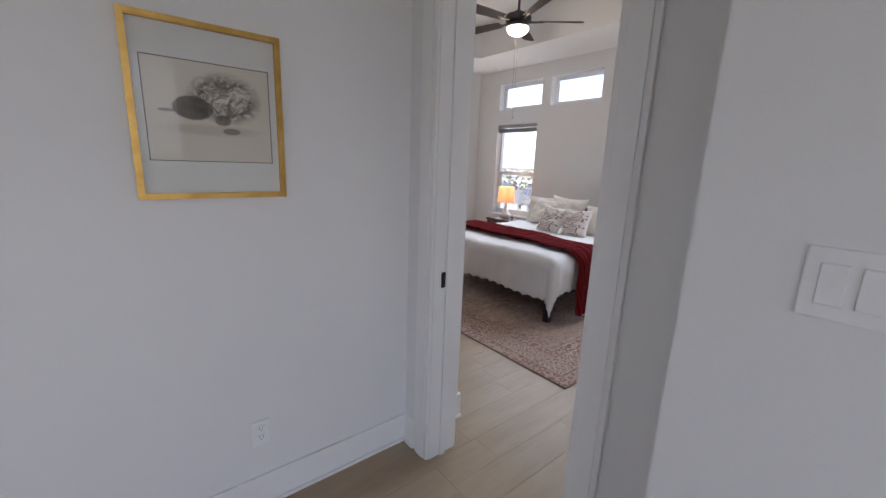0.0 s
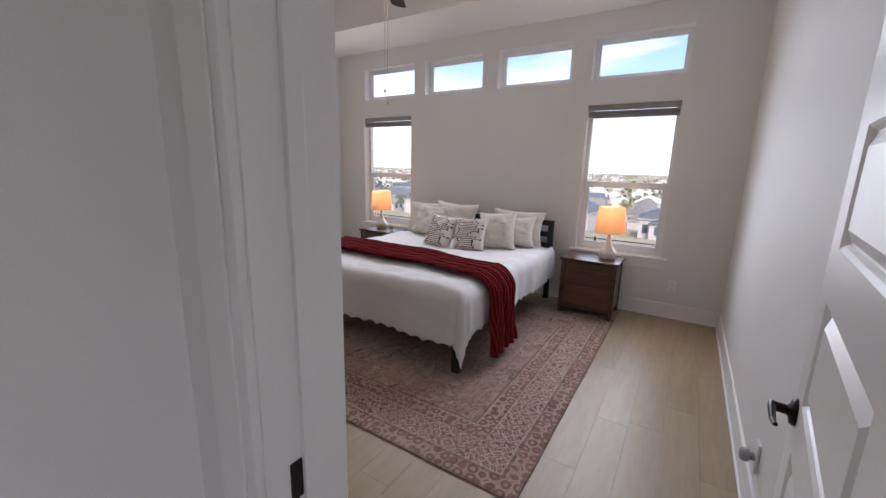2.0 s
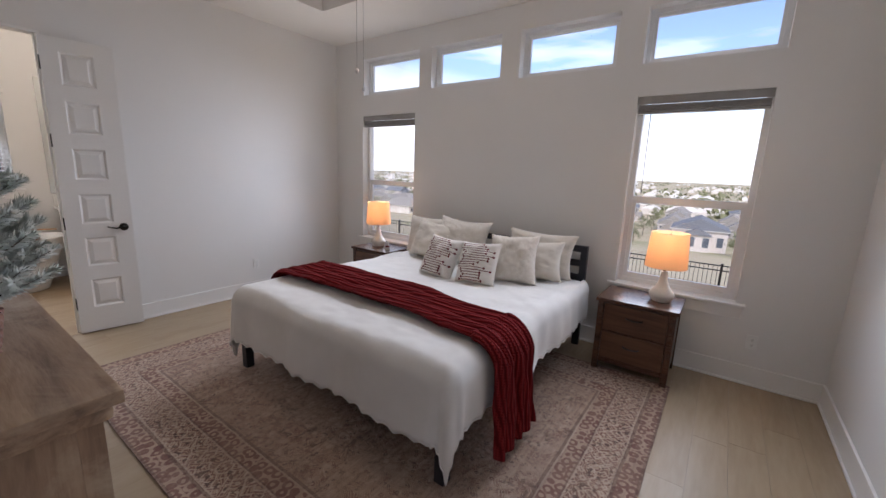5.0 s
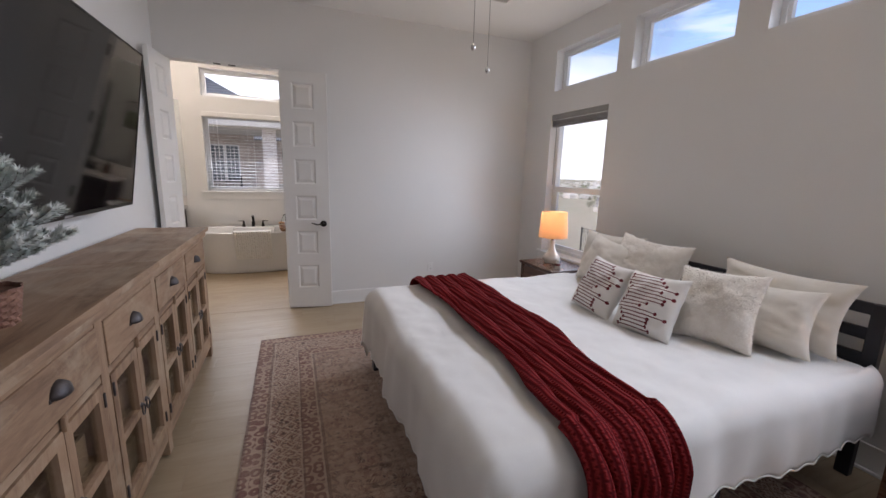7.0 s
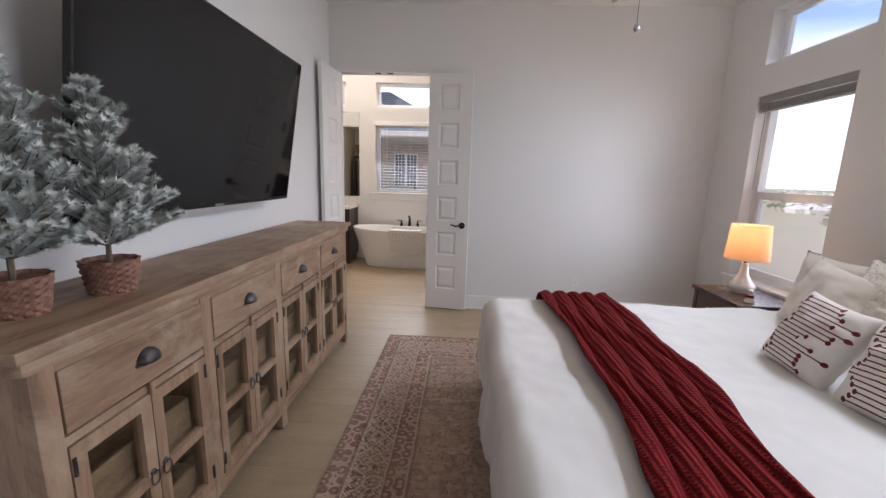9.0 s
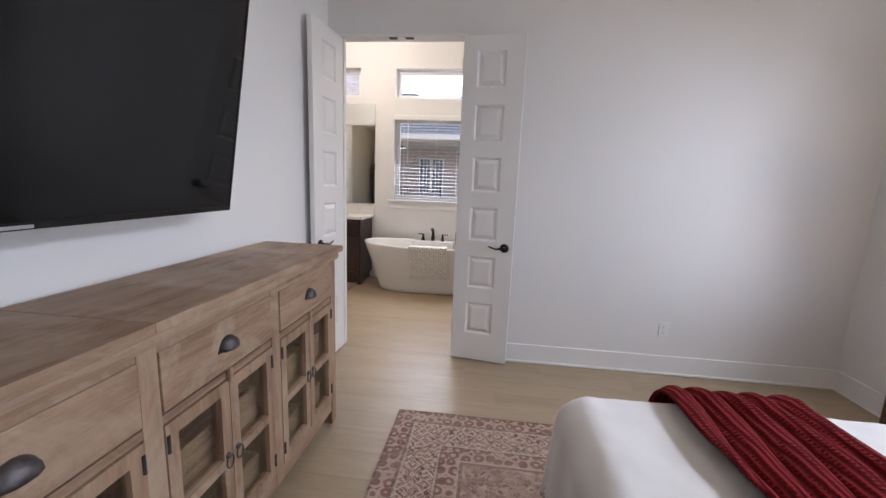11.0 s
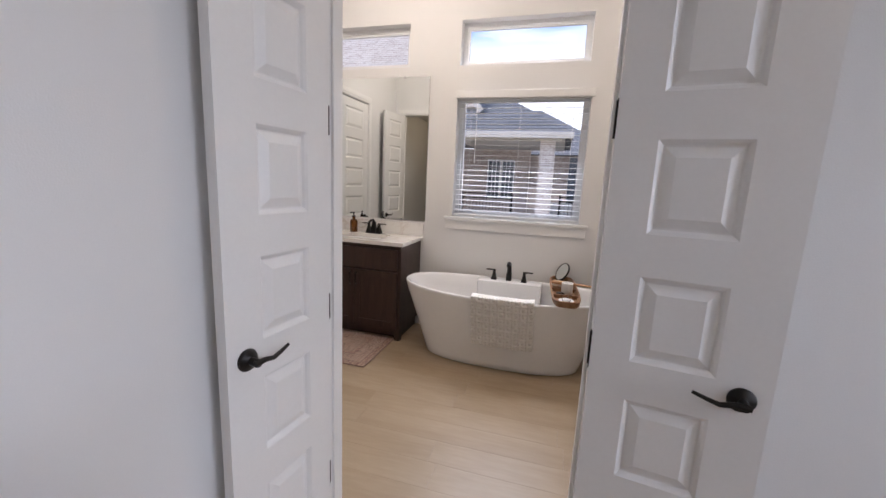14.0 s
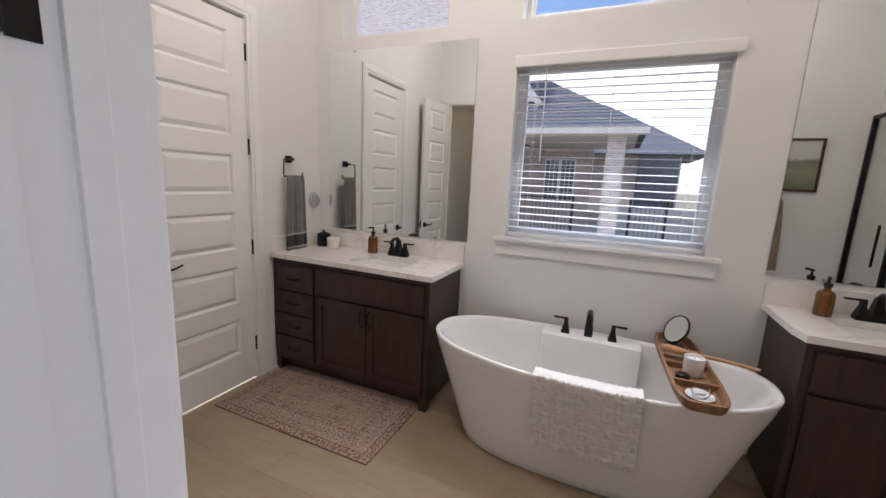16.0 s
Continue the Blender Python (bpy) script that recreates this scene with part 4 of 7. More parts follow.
def duvet():
    x0, x1, y0, y1 = BX + 0.05, BX + BL - 0.02, BY - BW / 2 + 0.05, BY + BW / 2 - 0.05
    bm = bmesh.new()
    nx, ny = 120, 140
    A0, A1, B0, B1 = x0 - 0.46, x1 + 0.02, y0 - 0.40, y1 + 0.40
    rows = []
    for i in range(nx + 1):
        row = []
        for j in range(ny + 1):
            a, b = A0 + (A1 - A0) * i / nx, B0 + (B1 - B0) * j / ny
            # scalloped hem
            ea, eb = (a - A0), min(b - B0, B1 - b)
            hem = 0.022 * abs(math.sin(26 * (b if ea < eb else a))) - 0.011
            if ea < 0.12:
                a += hem * (1 - ea / 0.12)
            if eb < 0.12:
                b += (1 if b < BY else -1) * hem * (1 - eb / 0.12)
            p, l, n = cloth_point(a, b, x0, x1, y0, y1, BTOP, 0.11, 0.03)
            puff = 0.016 * noise.noise((a * 2.1, b * 2.1, 0.3)) + 0.007 * noise.noise((a * 7, b * 7, 2.0)) + 0.0035 * noise.noise((a * 19, b * 14, 5.0))
            if l < 0.05:
                p.z += puff - 0.03 * math.exp(-((a - x1) / 0.25) ** 2)
            else:
                t = min(max(a, x0), x1) - min(max(b, y0), y1) + 0.35 * math.atan2(n.y, n.x)
                f = (0.015 * math.sin(8 * t + 2 * noise.noise((t * 2, 0, 0))) + 0.004 * math.sin(29 * t) + 0.018 * noise.noise((t * 5, l * 3, 3))) * min(1.0, l / 0.35)
                p.x += n.x * f
                p.y += n.y * f
                p.z += puff * 0.5
            p.z = max(p.z, 0.035 + 0.01 * noise.noise((a * 9, b * 9, 1)))
            row.append(p)
        rows.append(row)
    sheet(bm, rows)
    e = thing("duvet", pose(BX, BY, 0), "white cotton duvet with a scalloped hem on the bed", "duvet")
    inv = Matrix.Translation((-BX, -BY, 0))
    ob = part("cover", bm, LINEN, e, "", 80, inv)
    edge = [r[0] for r in rows][::-1] + list(rows[0])[1:] + [r[-1] for r in rows][1:]
    hm = bmesh.new()
    tube(hm, [q + Vector((0, 0, -0.004)) for q in edge], 0.0035, 6)
    part("piped_hem", hm, LINEN, e, "stitched scalloped hem", 80, inv)
    md = ob.modifiers.new("solid", "SOLIDIFY")
    md.thickness, md.offset = 0.018, -1
    part_m = box(x0 - 0.02, x1 + 0.02, y0 - 0.02, y1 + 0.02, 0.365, BTOP - 0.03, 0.06)
    whole("mattress", part_m, LINEN, "white king mattress under the duvet", "mattress")


duvet()


def knit_throw():
    x0, x1, y0, y1 = BX + 0.05, BX + BL, BY - BW / 2 + 0.05, BY + BW / 2 - 0.05
    bm = bmesh.new()
    na, nb = 70, 150
    B0, B1 = y0 - 0.66, y1 + 0.30
    rows = []
    for i in range(na + 1):
        row = []
        u = i / na
        for j in range(nb + 1):
            b = B0 + (B1 - B0) * j / nb
            s = (b - y0) / (y1 - y0)
            mid = 3.755 + 0.06 * min(1, max(0, 2.2 * s)) + 0.02 * math.sin(3 * s)
            half = 0.175 + 0.04 * min(1, max(0, s)) + (0.03 if b < y0 else 0.0)
            a = mid + (u - 0.5) * 2 * half + 0.012 * math.sin(9 * b + 5 * u)
            p, l, n = cloth_point(a, b, x0 - 9, x1 + 9, y0, y1, BTOP + 0.022, 0.13, 0.035)
            w = 4.3
            f = 0.5 + 0.5 * math.sin(2 * math.pi * w * u + 1.3 * math.sin(2.2 * b) + 0.7 * noise.noise((u * 3, b * 1.5, 0)))
            f = f ** 0.7 * 0.034 + 0.006 * noise.noise((u * 12, b * 8, 4))
            if l < 0.02:
                p.z += f + 0.016 * noise.noise((p.x * 2.1, p.y * 2.1, 0.3))
            else:
                k = min(1.0, l / 0.2)
                p.z += f * (1 - k)
                p.y += n.y * (f * 1.5 * k + 0.012)
                p.x += 0.02 * k * math.sin(6 * u * 2 + l * 4)
            row.append(p)
        rows.append(row)
    sheet(bm, rows)
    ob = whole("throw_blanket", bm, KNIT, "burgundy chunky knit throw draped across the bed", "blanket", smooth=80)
    md = ob.modifiers.new("solid", "SOLIDIFY")
    md.thickness, md.offset = 0.014, 1


knit_throw()


def pillow(name, w, h, d, m, mat, label, seed, fuzz=0.0, ears=0.06):
    """A stuffed pillow standing on its lower edge: local x across, y through it, z up from the edge."""
    n = 30
    bm = bmesh.new()
    for sgn in (-1, 1):
        rows = []
        for i in range(n + 1):
            row = []
            for j in range(n + 1):
                u, v = -1 + 2 * i / n, -1 + 2 * j / n
                e = (max(0.0, 1 - abs(u) ** 2.4) * max(0.0, 1 - abs(v) ** 2.4)) ** 0.55
                x = u * w / 2 * (1 - ears * 1.3 * (1 - v * v) * abs(u) ** 3)
                z = v * h / 2 * (1 - ears * 1.3 * (1 - u * u) * abs(v) ** 3)
                wr = 0.026 * noise.noise((u * 2.2 + seed, v * 2.2, sgn)) + 0.008 * noise.noise((u * 6 + seed, v * 6, sgn * 2)) + 0.012 * noise.noise((u * 3 * v + seed, v * 9 + u * 3, sgn * 5))
                y = sgn * (d / 2 * e + wr * e)
                if fuzz:
                    y += sgn * fuzz * noise.noise((u * 26 + seed, v * 26, sgn * 3)) * e
                    x += fuzz * 0.6 * noise.noise((u * 14, v * 14 + seed, 7)) * (abs(u) > 0.9)
                    z += fuzz * 0.8 * noise.noise((u * 14 + 4, v * 14 + seed, 9)) * (abs(v) > 0.9)
                # the lower edge sags flat
                row.append((x, y, max(z, -h / 2 + 0.012) if v < -0.9 else z))
            rows.append(row)
        sheet(bm, rows)
    bmesh.ops.remove_doubles(bm, verts=bm.verts, dist=0.0008)
    if fuzz:
        # shaggy pile: short tufts that stand off the cover and droop
        rnd = random.Random(seed)
        bm.normal_update()
        spots = [(f.calc_center_median(), f.normal.copy(), [v.co.copy() for v in f.verts]) for f in bm.faces]
        for c, nv, cs in spots:
            out = nv if nv.dot(c) > 0 else -nv
            for q in range(6):
                p = c.lerp(rnd.choice(cs), rnd.random())
                tip = p + (out * rnd.uniform(0.5, 1.0) + Vector((rnd.uniform(-0.8, 0.8), rnd.uniform(-0.3, 0.3), rnd.uniform(-1.0, 0.5)))).normalized() * rnd.uniform(0.006, 0.013)
                side = out.cross(Vector((rnd.uniform(-1, 1), rnd.uniform(-1, 1), rnd.uniform(-1, 1)))).normalized() * 0.0016
                bm.faces.new([bm.verts.new(v) for v in (p + side, tip, p - side)])
    return whole(name, bm, mat, label, "pillow", group="bed pillows", m=m, smooth=70)


def lean(x, y, z, h, back, turn=0.0, roll=0.0):
    """The pose of a pillow on the bed that leans against what is behind it; its front looks to the foot end."""
    return pose(x, y, z, 0, 0, -90 + turn) @ pose(0, 0, 0, -back, roll, 0) @ Matrix.Translation((0, 0, h / 2))


PZ = BTOP - 0.005
pillow("sham_pillow", 0.64, 0.40, 0.19, lean(5.17, 2.77, PZ, 0.40, 14, 2, 1), CREAM, "cream cotton pillow leaning on the headboard", 1, 0, 0.10)
pillow("sham_pillow", 0.52, 0.36, 0.23, lean(4.97, 2.73, PZ, 0.35, 24, 10, -3), CREAM, "rumpled cream cotton pillow in front of another", 2, 0, 0.11)
pillow("sham_pillow", 0.66, 0.42, 0.2, lean(5.18, 4.00, PZ, 0.40, 14, -2, -2), CREAM, "cream cotton pillow leaning on the headboard", 3, 0, 0.10)
pillow("sham_pillow", 0.52, 0.42, 0.21, lean(4.97, 3.86, PZ, 0.40, 24, -4, 5), CREAM, "rumpled cream cotton pillow in front of another", 4, 0, 0.11)
pillow("fur_pillow", 0.60, 0.46, 0.24, lean(5.07, 3.56, PZ, 0.44, 17, 0, 2), FUR, "shaggy cream faux fur pillow", 5, 0.012, 0.12)
pillow("fur_pillow", 0.42, 0.43, 0.23, lean(4.77, 2.82, PZ, 0.41, 26, 14, -3), FUR, "shaggy cream faux fur pillow", 6, 0.012, 0.10)
pillow("throw_pillow", 0.35, 0.37, 0.15, lean(4.52, 3.42, PZ, 0.35, 27, -2, 4), STITCH, "cream throw pillow with stitched maroon lines", 7, 0, 0.07)
pillow("throw_pillow", 0.36, 0.37, 0.15, lean(4.53, 3.03, PZ, 0.35, 27, 5, -3), STITCH, "cream throw pillow with stitched maroon lines", 8, 0, 0.07)


def nightstand(m):
    """Two drawers between square posts: local x from the front to the back, y across."""
    e = thing("nightstand", m, "dark walnut nightstand with two drawers", "nightstand", "bedside pair")
    w, d, h = 0.54, 0.43, 0.605
    part("top", box(-0.015, d + 0.005, -w / 2 - 0.015, w / 2 + 0.015, h - 0.028, h, 0.004), WALNUT, e)
    for s in (-1, 1):
        for x in (0.0, d - 0.045):
            part("leg", box(x, x + 0.045, s * (w / 2 - 0.0225) - 0.0225, s * (w / 2 - 0.0225) + 0.0225, 0.012, h - 0.028, 0.003), WALNUT, e)
        part("side_panel", box(0.045, d - 0.045, s * (w / 2 - 0.016) - 0.008, s * (w / 2 - 0.016) + 0.008, 0.10, h - 0.028), WALNUT, e)
    part("back_panel", box(d - 0.02, d - 0.01, -w / 2 + 0.04, w / 2 - 0.04, 0.10, h - 0.028), WALNUT, e)
    part("bottom_rail", box(0.008, 0.03, -w / 2 + 0.045, w / 2 - 0.045, 0.075, 0.115, 0.002), WALNUT, e)
    part("mid_rail", box(0.008, 0.03, -w / 2 + 0.045, w / 2 - 0.045, 0.335, 0.348), WALNUT, e)
    for z0, z1 in ((0.118, 0.332), (0.351, 0.565)):
        dr = part("drawer", box(0.004, 0.028, -w / 2 + 0.048, w / 2 - 0.048, z0, z1, 0.003), WALNUTL, e)
        b = bmesh.new()
        zc = (z0 + z1) / 2 + 0.02
        tube(b, [(0.004, -0.055, zc), (-0.016, -0.05, zc), (-0.018, 0.0, zc - 0.006), (-0.016, 0.05, zc), (0.004, 0.055, zc)], 0.006, 8)
        part("pull", b, BRONZE, dr, "dark metal bail pull", 50)


nightstand(pose(5.055, 1.915, 0))
nightstand(pose(5.055, 4.785, 0))


def table_lamp(m, lit):
    e = thing("table_lamp", m, "white ceramic table lamp with a lit linen shade", "lamp", "bedside pair")
    b = bmesh.new()
    lathe(b, [(0, 0.001), (0.066, 0.001), (0.085, 0.03), (0.09, 0.052), (0.083, 0.072), (0.055, 0.105), (0.033, 0.15), (0.025, 0.20), (0.022, 0.235), (0, 0.236)], 32)
    part("base", b, CERAMIC, e, "faceted white ceramic base", 50)
    n = bmesh.new()
    lathe(n, [(0, 0.236), (0.012, 0.236), (0.012, 0.30), (0.018, 0.305), (0.018, 0.335), (0, 0.336)], 14)
    part("socket", n, BRONZE, e)
    g = bmesh.new()
    lathe(g, [(0, 0.33), (0.014, 0.335), (0.03, 0.375), (0.028, 0.40), (0.015, 0.415), (0, 0.418)], 14)
    part("bulb", g, GLOW, e, "glowing warm bulb", 50)
    s = bmesh.new()
    lathe(s, [(0.147, 0.27), (0.128, 0.535), (0.126, 0.535), (0.145, 0.27), (0.147, 0.27)], 40)
    part("shade", s, SHADE, e, "warm lit linen drum shade", 50)
    r = bmesh.new()
    for k in range(3):
        a = k * 2.094
        tube(r, [(0, 0, 0.52), (0.126 * math.cos(a), 0.126 * math.sin(a), 0.528)], 0.0018, 5)
    part("spider", r, BRONZE, e)
    bulb("lamp_bulb", m.translation + Vector((0, 0, 0.45)), lit, 0.03, (1.0, 0.68, 0.38))


table_lamp(pose(5.30, 1.785, 0.605), 3.4)
table_lamp(pose(5.30, 4.87, 0.605), 3.4)
_f = thing("figurine", pose(5.18, 4.60, 0.605), "small white and red figurine on the nightstand", "figurine")
_b = bmesh.new()
lathe(_b, [(0, 0), (0.03, 0), (0.034, 0.012), (0.02, 0.03), (0.022, 0.05), (0.012, 0.07), (0.016, 0.085), (0, 0.1)], 14)
part("body", _b, CERAMIC, _f, "", 60)
part("band", lathe(bmesh.new(), [(0.0215, 0.034), (0.0245, 0.038), (0.0245, 0.05), (0.0215, 0.054)], 14), KNIT, _f, "red band")


# ---------- sideboard ----------
SBX, SBY0, SBY1, SBH = 1.694, 2.52, 4.93, 1.042


def sideboard():
    """A long sideboard: local x from the wall to the front, y along the wall."""
    L, D = SBY1 - SBY0, 0.42
    e = thing("sideboard", pose(SBX, SBY0, 0), "long weathered wooden sideboard with glazed doors", "sideboard")
    for k in range(2):
        y0, y1 = -0.04 + k * (L + 0.08) / 2, -0.04 + (k + 1) * (L + 0.08) / 2 - (0.001 if k < 1 else 0)
        part("top", box(-0.003, D + 0.035, y0, y1, SBH - 0.03, SBH, 0.003), MANGO, e, "worn plank top")
    part("cornice", box(-0.005, D + 0.02, -0.022, L + 0.022, SBH - 0.072, SBH - 0.03, 0.016), MANGO, e)
    # the shade inside the cabinet is put into the back's dark walnut colour
    part("back", box(0.0, 0.012, 0.0, L, 0.09, SBH - 0.058), WALNUT, e, "back panel, inner shade put into its dark colour")
    part("bottom", box(0.0, D - 0.02, 0.02, L - 0.02, 0.115, 0.135), MANGO, e)
    part("shelf", box(0.012, D - 0.04, 0.03, L - 0.03, 0.44, 0.455), MANGO, e)
    part("drawer_deck", box(0.012, D - 0.03, 0.03, L - 0.03, 0.755, 0.77), MANGO, e)
    nb = 4
    bw = (L - 0.06) / nb
    part("base_rail", box(D - 0.03, D, 0.06, L - 0.06, 0.095, 0.165, 0.003), MANGO, e)
    part("top_rail", box(D - 0.03, D, 0.06, L - 0.06, SBH - 0.095, SBH - 0.072, 0.002), MANGO, e)
    part("mid_rail", box(D - 0.03, D - 0.001, 0.06, L - 0.06, 0.742, 0.768, 0.002), MANGO, e)
    for k in range(nb + 1):
        y = 0.03 + k * bw
        a, b = (0.0, 0.06) if k == 0 else ((L - 0.06, L) if k == nb else (y - 0.03, y + 0.03))
        part("post", box(D - 0.045, D + 0.002, a, b, 0.012 if k in (0, nb // 2, nb) else 0.10, SBH - 0.058, 0.003), MANGOV, e)
        if k in (0, nb // 2, nb):
            part("leg", box(0.0, 0.05, a, b, 0.012, 0.115, 0.003), MANGOV, e)
        if 0 < k < nb:
            part("divider", box(0.012, D - 0.045, y - 0.008, y + 0.008, 0.135, SBH - 0.06), MANGOV, e)
    for y in (0.0, L):
        a, b = (0.0, 0.016) if y == 0 else (L - 0.016, L)
        part("end_panel", box(0.05, D - 0.045, a, b, 0.10, SBH - 0.058), MANGOV, e)
        part("end_stile", box(0.0, 0.05, a - 0.002, b + 0.002, 0.10, SBH - 0.058, 0.003), MANGOV, e)
    rnd = random.Random(2)
    for k in range(nb):
        y0, y1 = 0.03 + k * bw + 0.033, 0.03 + (k + 1) * bw - 0.033
        yc = (y0 + y1) / 2
        dr = part("drawer", box(D - 0.028, D + 0.006, y0, y1, 0.778, SBH - 0.094, 0.003), MANGO, e)
        c = bmesh.new()
        lathe(c, [(0.0, 0.032), (0.018, 0.030), (0.036, 0.02), (0.042, 0.006), (0.043, 0.0)], 20)
        bmesh.ops.delete(c, geom=[v for v in c.verts if v.co.y < -0.004], context="VERTS")
        bmesh.ops.rotate(c, verts=c.verts, cent=(0, 0, 0), matrix=Matrix(((0, 0, 1), (1, 0, 0), (0, 1, 0))))
        bmesh.ops.translate(c, verts=c.verts, vec=(D + 0.006, yc, 0.85))
        bx(c, D + 0.005, D + 0.009, yc - 0.046, yc + 0.046, 0.845, 0.857, 0.001)
        cp = part("cup_pull", c, BRONZE, dr, "dark iron cup pull", 60)
        sd = cp.modifiers.new("solid", "SOLIDIFY")
        sd.thickness = 0.003
        for s in (-1, 1):
            a, b = (y0, yc - 0.002) if s < 0 else (yc + 0.002, y1)
            st = 0.042
            z0, z1, zm = 0.17, 0.738, 0.45
            d = part("door", slab(a, b, z0, z1, D - 0.026, D + 0.004, "x", [(a + st, b - st, z0 + st, zm - 0.016), (a + st, b - st, zm + 0.016, z1 - st)]), MANGOV, e)
            for p0, p1 in ((z0 + st, zm - 0.016), (zm + 0.016, z1 - st)):
                gl = part("pane", box(D - 0.014, D - 0.011, a + st - 0.002, b - st + 0.002, p0 - 0.002, p1 + 0.002), OLDPANE, d)
                gl.visible_shadow = False
            hy = a + 0.006 if s < 0 else b - 0.006
            for z in (0.24, 0.68):
                t = bmesh.new()
                tube(t, [(D + 0.006, hy - s * 0.0, z - 0.026), (D + 0.006, hy, z + 0.026)], 0.005, 7)
                part("hinge", t, BRONZE, d)
            t = bmesh.new()
            ry = yc + s * 0.026
            lathe(t, [(0, 0), (0.012, 0), (0.009, 0.006), (0, 0.01)], 10)
            bmesh.ops.rotate(t, verts=t.verts, cent=(0, 0, 0), matrix=Matrix.Rotation(radians(90), 3, "Y"))
            bmesh.ops.translate(t, verts=t.verts, vec=(D + 0.004, ry, 0.475))
            tube(t, [(D + 0.012, ry + 0.017 * math.sin(q), 0.455 + 0.024 * math.cos(q)) for q in [k2 * 0.5236 for k2 in range(13)]], 0.0028, 6)
            part("ring_pull", t, BRONZE, d, "dark iron ring pull", 50)
        part("turn_latch", box(D + 0.002, D + 0.016, yc - 0.008, yc + 0.008, 0.732, 0.78, 0.004), MANGOV, e)
    return e


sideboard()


def crate(y, z, w, h):
    e = thing("storage_crate", pose(SBX + 0.105, y, z), "rough wooden storage box inside the sideboard", "box", "boxes in the sideboard")
    part("front", box(0.25, 0.262, -w / 2, w / 2, 0, h, 0.002), CRATE, e)
    part("back", box(0.0, 0.012, -w / 2, w / 2, 0, h, 0.002), CRATE, e)
    for s in (-1, 1):
        part("side", box(0.012, 0.25, s * w / 2 - 0.006, s * w / 2 + 0.006, 0, h, 0.002), CRATE, e)
    part("base", box(0.012, 0.25, -w / 2 + 0.006, w / 2 - 0.006, 0, 0.01), CRATE, e)


for k in range(4):
    yb = SBY0 + 0.03 + (k + 0.5) * (SBY1 - SBY0 - 0.06) / 4
    crate(yb, 0.4555, 0.46, 0.125)
    crate(yb, 0.1355, 0.46, 0.15)


def mini_tree(m, h, seed, label):
    """A frosted table-top spruce in a wicker basket."""
    rnd = random.Random(seed)
    e = thing("tabletop_tree", m, label, "artificial tree", "tabletop trees")
    b = bmesh.new()
    n, rings = 40, 11
    prev = None
    for k in range(rings + 1):
        z = 0.108 * k / rings
        r = 0.062 + 0.016 * k / rings
        ring = [b.verts.new(((r + 0.0035 * (1 if (i // 2 + k) % 2 else -1)) * math.cos(2 * math.pi * i / n), (r + 0.0035 * (1 if (i // 2 + k) % 2 else -1)) * math.sin(2 * math.pi * i / n), z)) for i in range(n)]
        if prev:
            for i in range(n):
                b.faces.new((prev[i], prev[(i + 1) % n], ring[(i + 1) % n], ring[i]))
        else:
            b.faces.new(ring[::-1])
        prev = ring
    top = [b.verts.new((0.07 * math.cos(2 * math.pi * i / n), 0.07 * math.sin(2 * math.pi * i / n), 0.095)) for i in range(n)]
    for i in range(n):
        b.faces.new((prev[i], prev[(i + 1) % n], top[(i + 1) % n], top[i]))
    b.faces.new(top)
    part("basket", b, WICKER, e, "brown woven wicker basket")
    t = bmesh.new()
    tube(t, [(0, 0, 0.09), (0.004, 0.002, h * 0.5), (0, 0, h - 0.02)], 0.008, 6, 0.002)
    f = bmesh.new()

    def sprig(p, d, length):
        """A twig thick with short flat needles."""
        d = d.normalized()
        q = p + d * length
        tube(t, [p, p + d * length * 0.5 + Vector((0, 0, -0.004)), q], 0.0022, 5, 0.001)
        side = d.orthogonal().normalized()
        steps = int(length / 0.0032)
        for k in range(steps):
            o = p + d * (length * (0.12 + 0.88 * k / steps))
            for w in range(5):
                a = rnd.uniform(0, 6.283)
                nd = (Matrix.Rotation(a, 3, d) @ side) * 0.8 + d * 0.75
                nd = nd.normalized() * rnd.uniform(0.017, 0.027)
                wv = nd.cross(d).normalized() * 0.0027
                f.faces.new([f.verts.new(o + c) for c in (wv, nd, -wv)])

    levels = 9
    for lv in range(levels):
        u = lv / (levels - 1)
        z = 0.15 + (h - 0.19) * u
        reach = 0.185 * (1 - u) ** 0.8 + 0.05
        cnt = int(9 - 4 * u)
        for k in range(cnt):
            a = 6.283 * (k + rnd.uniform(-0.25, 0.25)) / cnt + lv * 0.9
            ln = reach * rnd.uniform(0.65, 1.2)
            d = Vector((math.cos(a), math.sin(a), 0.5 + 0.75 * u + rnd.uniform(-0.12, 0.15)))
            p = Vector((0, 0, z))
            sprig(p, d, ln)
            for s in (-1, 1):
                for fr in (0.4, 0.68):
                    d2 = Matrix.Rotation(s * rnd.uniform(0.55, 0.85), 3, "Z") @ d
                    sprig(p + d.normalized() * ln * fr, d2, ln * (0.5 if fr < 0.5 else 0.34))
    sprig(Vector((0, 0, h - 0.09)), Vector((0.04, 0, 1)), 0.09)
    part("trunk", t, BARK, e)
    ob = part("needles", f, NEEDLE, e, "snow-frosted green needles")
    return e


mini_tree(pose(1.955, 2.93, SBH), 0.65, 4, "frosted tabletop spruce in a wicker basket")
mini_tree(pose(1.90, 2.70, SBH, 0, 0, 80), 0.68, 9, "taller frosted tabletop spruce in a wicker basket")


